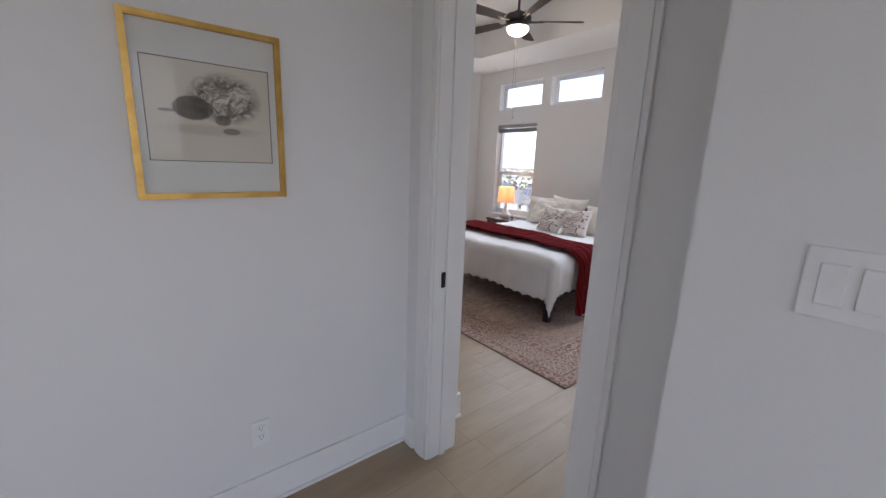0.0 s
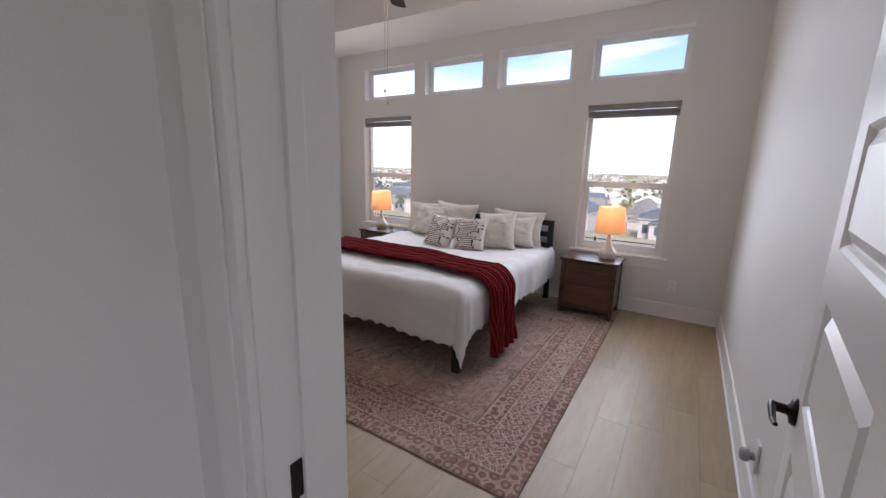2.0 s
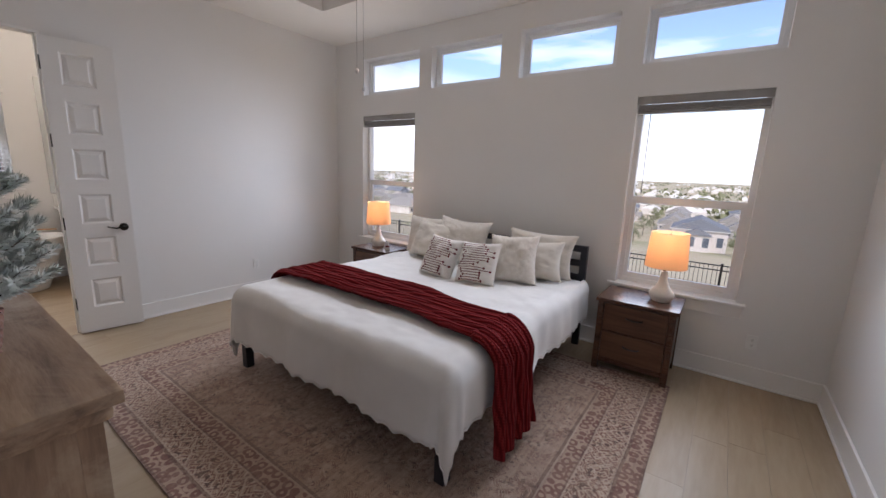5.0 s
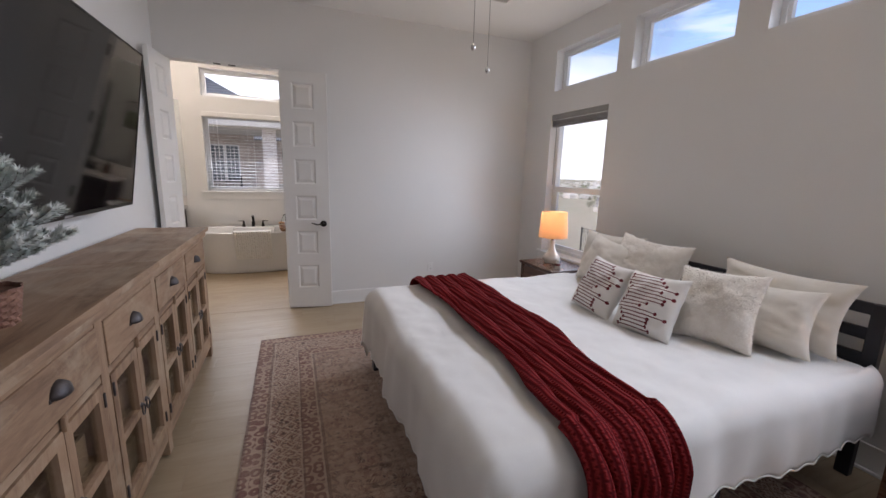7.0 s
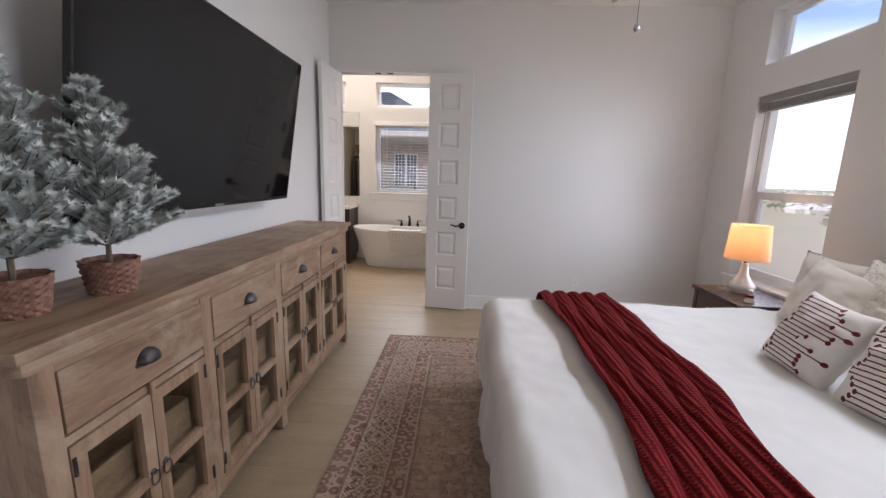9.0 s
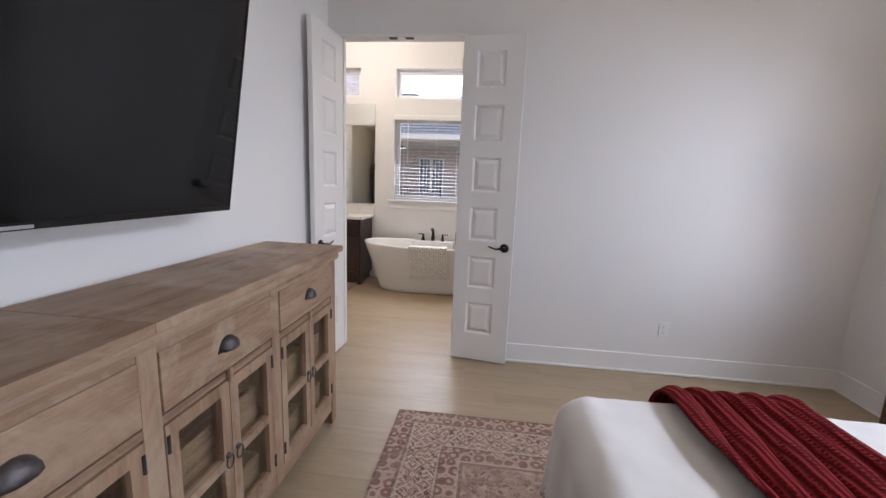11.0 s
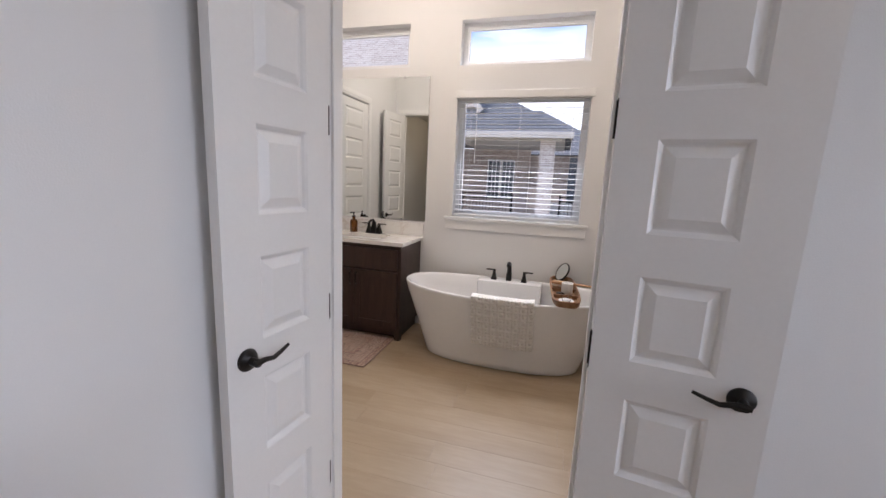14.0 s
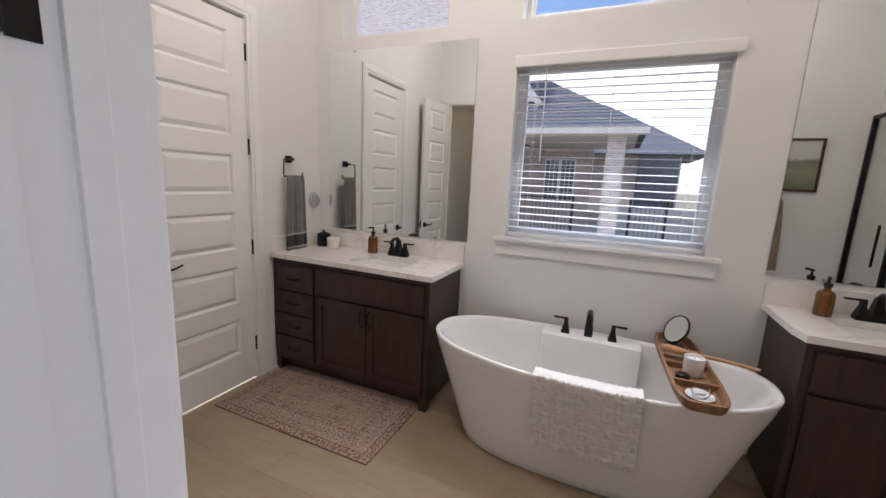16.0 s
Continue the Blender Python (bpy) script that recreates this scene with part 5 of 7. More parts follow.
# ---------- television ----------
def television():
    w, h = 1.53, 0.88
    m = pose(1.845, 3.682, 1.26, 0, 9.0, 0)
    e = thing("television", m, "large black flat television tilted on a wall mount", "television")
    part("screen", box(0.0, 0.004, -w / 2 + 0.008, w / 2 - 0.008, 0.018, h - 0.008), SCREEN, e, "dark glossy screen")
    part("bezel", slab(-w / 2, w / 2, 0, h, -0.02, 0.006, "x", [(-w / 2 + 0.008, w / 2 - 0.008, 0.018, h - 0.008)]), BLACK, e)
    part("back_shell", box(-0.055, -0.0205, -w / 2 + 0.06, w / 2 - 0.06, 0.05, h - 0.12, 0.015), DARKSTEEL, e)
    part("edge_shell", box(-0.02, -0.0005, -w / 2 + 0.009, w / 2 - 0.009, 0.019, h - 0.009), DARKSTEEL, e)
    part("badge", box(0.0065, 0.009, -0.035, 0.035, 0.004, 0.013), GREYPL, e, "small silver badge")
    b = bmesh.new()
    bx(b, -0.14, -0.056, -0.25, -0.2, 0.2, 0.62)
    bx(b, -0.14, -0.056, 0.2, 0.25, 0.2, 0.62)
    bx(b, -0.27, -0.12, -0.3, 0.3, 0.35, 0.5)
    part("mount", b, DARKSTEEL, e)


television()


# ---------- ceiling fan ----------
def ceiling_fan():
    top = H + 0.46
    e = thing("ceiling_fan", pose(3.59, 3.32, 0), "dark bronze ceiling fan with five blades and a lit bowl", "ceiling fan")
    c = bmesh.new()
    lathe(c, [(0, top), (0.075, top), (0.07, top - 0.03), (0.035, top - 0.065), (0, top - 0.067)], 24)
    part("canopy", c, BRONZE, e, "", 50)
    c = bmesh.new()
    tube(c, [(0, 0, top - 0.06), (0, 0, 3.03)], 0.013, 12)
    part("downrod", c, BRONZE, e, "", 50)
    c = bmesh.new()
    lathe(c, [(0, 3.045), (0.03, 3.045), (0.05, 3.02), (0.125, 3.0), (0.135, 2.975), (0.128, 2.94), (0.09, 2.925), (0.085, 2.905), (0.115, 2.895), (0.118, 2.885), (0, 2.884)], 32)
    part("motor_housing", c, BRONZE, e, "", 50)
    c = bmesh.new()
    lathe(c, [(0.112, 2.884), (0.116, 2.872), (0.10, 2.84), (0.06, 2.815), (0, 2.805)], 28)
    part("light_bowl", c, GLOW, e, "lit frosted glass bowl", 50)
    for k in range(5):
        a = 30 + 72 * k
        bl = new("blade")
        bl.parent = e
        bl.matrix_basis = pose(0, 0, 2.945, 0, 0, a) @ pose(0, 0, 0, 11, 0, 0)
        pl = bmesh.new()
        rows = []
        for i in range(13):
            u = i / 12
            x = 0.20 + 0.47 * u
            wv = 0.055 + 0.016 * math.sin(u * 1.9) - (0.03 * max(0, u - 0.93) / 0.07)
            rows.append([(x, -wv, 0.0), (x, wv, 0.0)])
        sheet(pl, rows)
        bmesh.ops.solidify(pl, geom=pl.faces[:], thickness=0.007)
        part("paddle", pl, FANWOOD, bl)
        ir = bmesh.new()
        tube(ir, [(0.11, 0, -0.006), (0.17, 0, -0.008), (0.27, 0, -0.006)], 0.012, 8, 0.007)
        part("blade_iron", ir, BRONZE, bl)
    for k, (x, y, z) in enumerate(((0.015, 0.03, 2.105), (0.13, 0.10, 2.03))):
        c = bmesh.new()
        tube(c, [(x, y, 2.86), (x, y, z)], 0.0012, 5)
        part("pull_chain", c, BRONZE, e)
        c = bmesh.new()
        lathe(c, [(0, -0.016), (0.009, -0.012), (0.012, 0), (0.009, 0.012), (0, 0.016)], 12, (x, y, z - 0.012))
        part("chain_ball", c, CHROME, e, "small round pull", 60)
    bulb("fan_bulb", (3.59, 3.32, 2.76), 12, 0.09, (1.0, 0.80, 0.55))


CHROME = surf("satin_nickel", (0.55, 0.55, 0.56), (0.65, 0.65, 0.66), 10, 0.22, 0.02, 60, metal=1.0)
ceiling_fan()


# ---------- framed print in the hall ----------
def drawing_material():
    """An ink wash drawing: plain rounded tones before brush."""
    s = Net("ink_drawing")
    tc = s.n("TexCoord")
    sp = s.n("SeparateXYZ")
    s.put(sp, Vector=tc.outputs["Object"])
    x, z = sp.outputs[0], sp.outputs[2]
    n = s.noise(tc.outputs["Object"], 30, 8, 0.75, 1.5)
    n2 = s.noise(tc.outputs["Object"], 9, 6, 0.7, 0.8)

    def blob(cx, cz, rx, rz, soft):
        dx = s.math("DIVIDE", s.math("SUBTRACT", x, cx), rx)
        dz = s.math("DIVIDE", s.math("SUBTRACT", z, cz), rz)
        r = s.math("ADD", s.math("MULTIPLY", dx, dx), s.math("MULTIPLY", dz, dz))
        return s.ramp(s.math("ADD", r, s.math("MULTIPLY_ADD", n2, 0.5, -0.25)), (1 - soft, (1, 1, 1)), (1.0, (0, 0, 0)))

    paper = s.mix(s.math("MULTIPLY", n2, 0.4), (0.70, 0.655, 0.58), (0.60, 0.55, 0.48))
    brush = s.math("MULTIPLY", blob(0.045, 0.05, 0.12, 0.09, 0.6), s.ramp(n, (0.40, (0, 0, 0)), (0.54, (0.95, 0.85, 0.85))))
    col = s.mix(brush, paper, (0.11, 0.095, 0.08))
    ground = s.math("MULTIPLY", blob(0.0, -0.055, 0.17, 0.022, 0.7), 0.35)
    col = s.mix(ground, col, (0.35, 0.3, 0.24))
    body = s.math("MULTIPLY", blob(-0.055, 0.012, 0.062, 0.040, 0.25), s.math("MULTIPLY_ADD", n, 0.5, 0.55))
    col = s.mix(body, col, (0.075, 0.065, 0.06))
    head = s.math("MULTIPLY", blob(0.03, -0.02, 0.028, 0.02, 0.4), 0.7)
    col = s.mix(head, col, (0.09, 0.08, 0.07))
    small = s.math("MULTIPLY", blob(0.055, -0.055, 0.03, 0.012, 0.35), 0.75)
    col = s.mix(small, col, (0.17, 0.15, 0.13))
    tail = s.math("MULTIPLY", blob(-0.128, 0.0, 0.028, 0.006, 0.5), 0.7)
    col = s.mix(tail, col, (0.2, 0.18, 0.16))
    return s.done(Base_Color=col, Roughness=0.9)


def picture():
    e = thing("framed_picture", pose(0.5035, YP, 1.339), "gold framed ink wash drawing behind glass", "picture")
    w, h, f = 0.453, 0.558, 0.019
    for nm, t, ins, d0 in (("frame", f, 0.0, 0.026), ("inner_moulding", 0.006, 0.009, 0.031)):
        part(nm, slab(-w / 2 + ins, w / 2 - ins, ins, h - ins, -d0, -0.001 if nm == "frame" else -0.0261, "y", [(-w / 2 + ins + t, w / 2 - ins - t, ins + t, h - ins - t)]), GOLD, e, "antique gold moulding")
    part("mat_board", box(-w / 2 + f, w / 2 - f, -0.010, -0.006, f, h - f), PAPER, e, "off-white mat")
    part("drawing", box(-0.183, 0.183, -0.0001, 0.0009, -0.157, 0.157), drawing_material(), e, m=pose(0, -0.0112, 0.282))
    part("ink_border", slab(-0.185, 0.185, 0.123, 0.441, -0.0125, -0.0105, "y", [(-0.1828, 0.1828, 0.1252, 0.4388)]), DARKSTEEL, e, "thin ruled ink border")
    sg = bmesh.new()
    for k in range(3):
        bx(sg, -0.15 + k * 0.018, -0.137 + k * 0.018, -0.0125, -0.0113, 0.143, 0.145)
    part("signature", sg, GREYPL, e)
    g = part("glazing", box(-w / 2 + f, w / 2 - f, -0.0185, -0.0165, f, h - f), GLAZE, e)
    g.visible_shadow = False


PAPER = surf("mat_board", (0.74, 0.74, 0.73), (0.78, 0.78, 0.77), 8, 0.9, 0.1, 200)
picture()

# ---------- bathroom things ----------
def ring_pts(cx, cy, a, b, z, n, p=2.5):
    out = []
    for k in range(n):
        t = 2 * math.pi * k / n
        c, s = math.cos(t), math.sin(t)
        out.append((cx + a * math.copysign(abs(c) ** (2 / p), c), cy + b * math.copysign(abs(s) ** (2 / p), s), z))
    return out


def loft(bm, rings, close_end=True, close_start=False):
    vs = [[bm.verts.new(p) for p in r] for r in rings]
    n = len(vs[0])
    for a, b in zip(vs, vs[1:]):
        for k in range(n):
            bm.faces.new((a[k], a[(k + 1) % n], b[(k + 1) % n], b[k]))
    if close_end:
        bm.faces.new(vs[-1])
    if close_start:
        bm.faces.new(vs[0][::-1])
    return bm


TUBX, TUBY = 2.19, 7.935


def bathtub():
    e = thing("bathtub", pose(TUBX, TUBY, 0), "white freestanding acrylic bathtub below the window", "bathtub")
    bm = bmesh.new()
    n = 72
    rings = []
    # foot, flaring shell, rolled rim, hollow
    for z, a, b, p in ((0.0, 0.635, 0.27, 2.6), (0.012, 0.65, 0.285, 2.6), (0.06, 0.665, 0.295, 2.5), (0.2, 0.715, 0.32, 2.45), (0.38, 0.785, 0.352, 2.4), (0.52, 0.84, 0.376, 2.35), (0.575, 0.857, 0.384, 2.35),
                       (0.592, 0.862, 0.386, 2.35), (0.60, 0.858, 0.382, 2.35), (0.602, 0.848, 0.374, 2.35), (0.598, 0.836, 0.362, 2.35), (0.58, 0.822, 0.35, 2.35), (0.5, 0.78, 0.325, 2.4), (0.3, 0.66, 0.28, 2.5), (0.17, 0.57, 0.235, 2.5), (0.13, 0.5, 0.19, 2.5), (0.12, 0.3, 0.1, 2.4)):
        rings.append(ring_pts(0, 0, a, b, z, n, p))
    loft(bm, rings, True, True)
    for v in bm.verts:
        # the ends rise a little above the middle
        if v.co.z > 0.3:
            v.co.z += 0.022 * (v.co.x / 0.86) ** 2
    part("shell", bm, ACRYL, e, "", 60)
    dk = bmesh.new()
    bx(dk, -0.27, 0.30, 0.19, 0.36, 0.34, 0.607, 0.025)
    part("tap_deck", dk, ACRYL, e, "flat tap deck moulded into the rim", 50)
    d = bmesh.new()
    lathe(d, [(0, 0.004), (0.03, 0.003), (0.034, 0.0)], 18, (0, 0, 0.125))
    part("drain", d, CHROME, e)
    return e


bathtub()


def lever_tap(bm, x, y, z, s):
    """A square-based lever tap handle."""
    b = bmesh.ops.create_cone(bm, cap_ends=True, segments=4, radius1=0.036, radius2=0.017, depth=0.06, matrix=Matrix.Translation((x, y, z + 0.03)) @ Matrix.Rotation(radians(45), 4, "Z"))
    bx(bm, x - 0.012, x + 0.012, y - 0.012, y + 0.012, z + 0.058, z + 0.084, 0.003)
    bx(bm, min(x - s * 0.012, x + s * 0.075), max(x - s * 0.012, x + s * 0.075), y - 0.010, y + 0.010, z + 0.084, z + 0.094, 0.003)


def tub_filler():
    e = thing("tub_faucet", pose(2.195, 8.205, 0.607), "matte black three-piece deck mounted tub faucet", "faucet")
    for s, x in ((-1, -0.135), (1, 0.135)):
        b = bmesh.new()
        lever_tap(b, x, 0.0, 0.0, s)
        part("tap_handle", b, BLACK, e)
    b = bmesh.new()
    bx(b, -0.024, 0.024, -0.02, 0.024, 0.0, 0.07, 0.006)
    tube(b, [(0, 0.0, 0.06), (0, 0.004, 0.12), (0, -0.01, 0.155), (0, -0.07, 0.172), (0, -0.125, 0.16)], 0.021, 8, 0.014)
    part("spout", b, BLACK, e, "", 40)


tub_filler()


def tub_towel():
    """A bath mat folded over the front rim."""
    bm = bmesh.new()
    rows = []
    for i in range(81):
        x = -0.235 + 0.47 * i / 80
        row = []
        xr = TUBX + 0.04 + x
        fx = (xr - TUBX) / 0.86
        yf = TUBY - 0.384 * (1 - abs(fx) ** 2.35) ** (1 / 2.35)
        for j in range(91):
            s = j / 90 * 0.56
            if s < 0.1:
                y, z = yf + 0.055, 0.52 + s
            elif s < 0.17:
                t = (s - 0.1) / 0.07 * math.pi
                y, z = yf + 0.014 + 0.041 * math.cos(t), 0.62 + 0.008 * math.sin(t)
            else:
                d = s - 0.17
                y, z = yf - 0.027 + 0.20 * d, 0.61 - d
            dia = abs(((x + s) * 9) % 1 - 0.5) + abs(((x - s) * 9) % 1 - 0.5)
            k = 0.013 * math.sin(dia * 15) + 0.009 * noise.noise((x * 34, s * 34, 2)) + 0.004 * noise.noise((x * 80, s * 80, 6))
            row.append((xr + 0.02 * (s - 0.2) * 1.1, y - 0.010 - k * 0.5, z + 0.006 * noise.noise((x * 6, 0, 4))))
        rows.append(row)
    sheet(bm, rows)
    ob = whole("bath_mat", bm, TOWELW, "white chenille bath mat folded over the tub rim", "towel", smooth=70)
    md = ob.modifiers.new("solid", "SOLIDIFY")
    md.thickness, md.offset = 0.008, 0


TOWELW = surf("white_chenille", (0.76, 0.73, 0.68), (0.82, 0.80, 0.76), 30, 0.95, 0.5, 160, sheen=0.4, dist=0.008)
tub_towel()


def caddy():
    e = thing("bath_tray", pose(2.67, 7.955, 0.612, 0, 0, 3), "carved wooden bath tray across the tub", "tray")
    L, W = 0.83, 0.215
    bm = bmesh.new()
    n = 48
    rings = [ring_pts(0, 0, W / 2 * k, L / 2 * k2, z, n, 5) for z, k, k2 in ((0, 0.86, 0.965), (0.015, 0.95, 0.985), (0.048, 1.0, 1.0), (0.05, 0.97, 0.995), (0.049, 0.88, 0.98), (0.03, 0.82, 0.965), (0.016, 0.76, 0.95), (0.014, 0.6, 0.9))]
    loft(bm, rings, True, True)
    part("trough", bm, TEAK, e, "", 50)
    for y in (-0.2, 0.0, 0.2):
        part("divider", box(-W / 2 * 0.86, W / 2 * 0.86, y - 0.009, y + 0.009, 0.014, 0.043, 0.004), TEAK, e)


caddy()
CADDY = pose(2.67, 7.955, 0.612 + 0.016, 0, 0, 3)


def on_tray(x, y, z=0.0):
    return CADDY @ pose(x, y, z)


def small_things():
    e = thing("vanity_mirror", on_tray(0.0, 0.30), "round tilting makeup mirror in a dark frame", "mirror")
    part("stand", lathe(bmesh.new(), [(0, 0), (0.05, 0), (0.05, 0.008), (0.012, 0.014), (0.01, 0.05), (0, 0.052)], 24), BLACK, e, "", 50)
    tilt = Matrix.Translation((0, 0.0, 0.10)) @ Matrix.Rotation(radians(-64), 4, "Z") @ Matrix.Rotation(radians(62), 4, "X")
    part("rim", lathe(bmesh.new(), [(0, -0.012), (0.078, -0.012), (0.086, -0.004), (0.086, 0.004), (0.079, 0.007), (0.079, 0.001)], 32), BLACK, e, "", 50, tilt)
    part("glass", lathe(bmesh.new(), [(0.079, 0.004), (0, 0.004)], 32), MIRROR, e, "", False, tilt)
    e = thing("bath_brush", on_tray(0.045, 0.10, 0.045) @ pose(0, 0, 0, 0, 0, -14), "long handled wooden bath brush", "brush")
    part("handle", tube(bmesh.new(), [(-0.03, 0, 0), (0.12, 0, 0.002), (0.28, 0, 0.0)], 0.011, 10, 0.008), BRUSHW, e, "", 50)
    part("head", loft(bmesh.new(), [ring_pts(-0.085, 0, 0.06 * k, 0.028 * k, z, 20, 2.2) for z, k in ((-0.012, 0.85), (-0.008, 1), (0.008, 1), (0.013, 0.85))], True, True), BRUSHW, e, "", 50)
    part("bristles", loft(bmesh.new(), [ring_pts(-0.085, 0, 0.052 * k, 0.022 * k, z, 20, 2.2) for z, k in ((-0.03, 0.96), (-0.012, 1))], True, True), CREAM, e)
    e = thing("candle", on_tray(0.02, -0.06), "white candle in a smooth white jar", "candle")
    part("jar", lathe(bmesh.new(), [(0, 0), (0.04, 0), (0.044, 0.006), (0.044, 0.09), (0.04, 0.09), (0.04, 0.075), (0, 0.074)], 28), PLASTIC, e, "", 50)
    part("wick", tube(bmesh.new(), [(0, 0, 0.074), (0.001, 0, 0.084)], 0.001, 5), BLACK, e)
    e = thing("soap_dish", on_tray(-0.035, -0.13), "small dark round soap tin", "tin")
    part("tin", lathe(bmesh.new(), [(0, 0), (0.028, 0), (0.03, 0.004), (0.03, 0.02), (0.026, 0.024), (0, 0.025)], 24), BLACK, e, "", 50)
    e = thing("glass_bowl", on_tray(0.0, -0.30), "clear glass bowl on a white saucer", "bowl")
    part("saucer", lathe(bmesh.new(), [(0, 0.0), (0.035, 0), (0.055, 0.010), (0.056, 0.013), (0.034, 0.005), (0, 0.004)], 28), PLASTIC, e, "", 50)
    part("bowl", lathe(bmesh.new(), [(0, 0.0055), (0.025, 0.006), (0.038, 0.03), (0.034, 0.062), (0.032, 0.062), (0.035, 0.03), (0.023, 0.01), (0, 0.009)], 28), CLEAR, e, "", 50)


small_things()


# ---------- vanities ----------
def shaker(name, x0, x1, z0, z1, y, e, flat=False):
    """A door or drawer front on the face at y (looking to -y)."""
    if flat:
        return part(name, box(x0, x1, y - 0.019, y - 0.001, z0, z1, 0.003), ESPRESSO, e)
    d = part(name, slab(x0, x1, z0, z1, y - 0.019, y - 0.001, "y", [(x0 + 0.055, x1 - 0.055, z0 + 0.055, z1 - 0.055)]), ESPRESSO, e)
    part("panel", box(x0 + 0.05, x1 - 0.05, y - 0.010, y - 0.0015, z0 + 0.05, z1 - 0.05), ESPRESSO, d)
    return d


def bar_pull(x, z, y, parent, upright):
    b = bmesh.new()
    h = 0.055
    if upright:
        tube(b, [(x, y, z - h), (x, y - 0.026, z - h + 0.008), (x, y - 0.03, z), (x, y - 0.026, z + h - 0.008), (x, y, z + h)], 0.006, 8)
    else:
        tube(b, [(x - h, y, z), (x - h + 0.008, y - 0.022, z - 0.003), (x, y - 0.026, z - 0.008), (x + h - 0.008, y - 0.022, z - 0.003), (x + h, y, z)], 0.006, 8)
    part("pull", b, BLACK, parent, "black arched pull", 50)


def vanity(name, x0, x1, yf, drawers, basin, label, group="vanities"):
    """A bathroom cabinet against the window wall; drawers: 1 for a bank of drawers before the doors, 2 for one after them."""
    e = thing(name, pose(x0, yf, 0), label, "vanity cabinet", group)
    W, D, Z = x1 - x0, YB - yf, 0.885
    bxl = basin - x0
    part("carcass", slab(0.0, W, 0.0, D - 0.002, 0.10, Z, "z", [(bxl - 0.25, bxl + 0.25, 0.05, 0.44)]), ESPRESSO, e)
    part("plinth", box(0.03, W - 0.03, 0.07, D - 0.01, 0.0, 0.0995), ESPRESSO, e)
    part("foot", box(W - 0.05, W, 0.0, 0.06, 0.0, 0.0995, 0.003), ESPRESSO, e)
    part("foot", box(0.0, 0.05, 0.0, 0.06, 0.0, 0.0995, 0.003), ESPRESSO, e)
    a, end = 0.03, W - 0.03
    if drawers:
        lo, hi = (a, a + 0.36) if drawers == 1 else (0.80, end)
        zs = [0.125, 0.30, 0.475, 0.65, 0.85]
        for k in range(4):
            d = shaker("drawer", lo, hi, zs[k] + 0.008, zs[k + 1] - 0.008, 0.0, e, True)
            bar_pull((lo + hi) / 2, (zs[k] + zs[k + 1]) / 2, -0.019, d, False)
        a, end = (a + 0.38, end) if drawers == 1 else (a, 0.775)
    shaker("false_front", a + 0.005, end, 0.665, 0.85, 0.0, e, True)
    m = (a + 0.005 + end) / 2
    d = shaker("door", a + 0.005, m - 0.003, 0.125, 0.645, 0.0, e)
    bar_pull(m - 0.03, 0.56, -0.019, d, True)
    d = shaker("door", m + 0.003, end, 0.125, 0.645, 0.0, e)
    bar_pull(m + 0.03, 0.56, -0.019, d, True)
    return e


vanity("vanity", XB + 0.005, 1.275, 7.875, 1, 0.80, "dark espresso bathroom vanity with drawers and doors")
vanity("vanity", 3.09, 4.45, 7.895, 2, 3.475, "dark espresso bathroom vanity beside the tub")


def counter(name, x0, x1, yf, basin_x, corner, splash_side):
    e = thing(name, pose(0, 0, 0), "white marbled quartz countertop with an inset sink", "countertop", "vanity tops")
    z0, z1 = 0.886, 0.92
    yb = YB - 0.001
    hx, hy0, hy1 = 0.215, yf + 0.11, yf + 0.40
    top = slab(x0, x1, yf, yb, z0, z1, "z", [(basin_x - hx, basin_x + hx, hy0, hy1)])
    if corner:
        for v in top.verts:
            if abs(v.co.x - x0) < 1e-5 and abs(v.co.y - yf) < 1e-5:
                v.co.x += 0.02
    part("slab", top, QUARTZ, e)
    part("backsplash", box(x0, x1, yb - 0.02, yb, z1 + 0.0005, z1 + 0.125, 0.002), QUARTZ, e)
    if splash_side:
        part("side_splash", box(x0, x0 + 0.02, yf + 0.02, yb - 0.0205, z1 + 0.0005, z1 + 0.105, 0.002), QUARTZ, e)
    b = bmesh.new()
    cy = (hy0 + hy1) / 2
    rings = [ring_pts(basin_x, cy, a, bb, z, 40, p) for a, bb, z, p in ((hx + 0.002, 0.147, z0 - 0.001, 9), (hx - 0.006, 0.139, z0 - 0.03, 7), (hx - 0.03, 0.12, z0 - 0.10, 5), (hx - 0.07, 0.085, z0 - 0.125, 4), (0.03, 0.03, z0 - 0.13, 2))]
    loft(b, rings)
    part("sink_basin", b, PLASTIC, e, "white undermount sink", 60)


counter("countertop", XB + 0.001, 1.30, 7.845, 0.80, False, True)
counter("countertop", 3.055, 4.47, 7.865, 3.475, True, False)


def sink_faucet(x, y):
    e = thing("sink_faucet", pose(x, y, 0.9205), "matte black centerset sink faucet", "faucet", "sink faucets")
    part("base", box(-0.08, 0.08, -0.025, 0.025, 0, 0.012, 0.004), BLACK, e)
    for s in (-1, 1):
        b = bmesh.new()
        lever_tap(b, s * 0.055, 0, 0.010, s)
        part("tap_handle", b, BLACK, e)
    b = bmesh.new()
    bmesh.ops.create_cone(b, cap_ends=True, segments=4, radius1=0.038, radius2=0.019, depth=0.11, matrix=Matrix.Translation((0, 0, 0.065)) @ Matrix.Rotation(radians(45), 4, "Z"))
    tube(b, [(0, 0.005, 0.105), (0, -0.02, 0.135), (0, -0.075, 0.135), (0, -0.115, 0.115)], 0.015, 8, 0.011)
    part("spout", b, BLACK, e, "", 40)


sink_faucet(0.80, 8.295)
sink_faucet(3.475, 8.295)


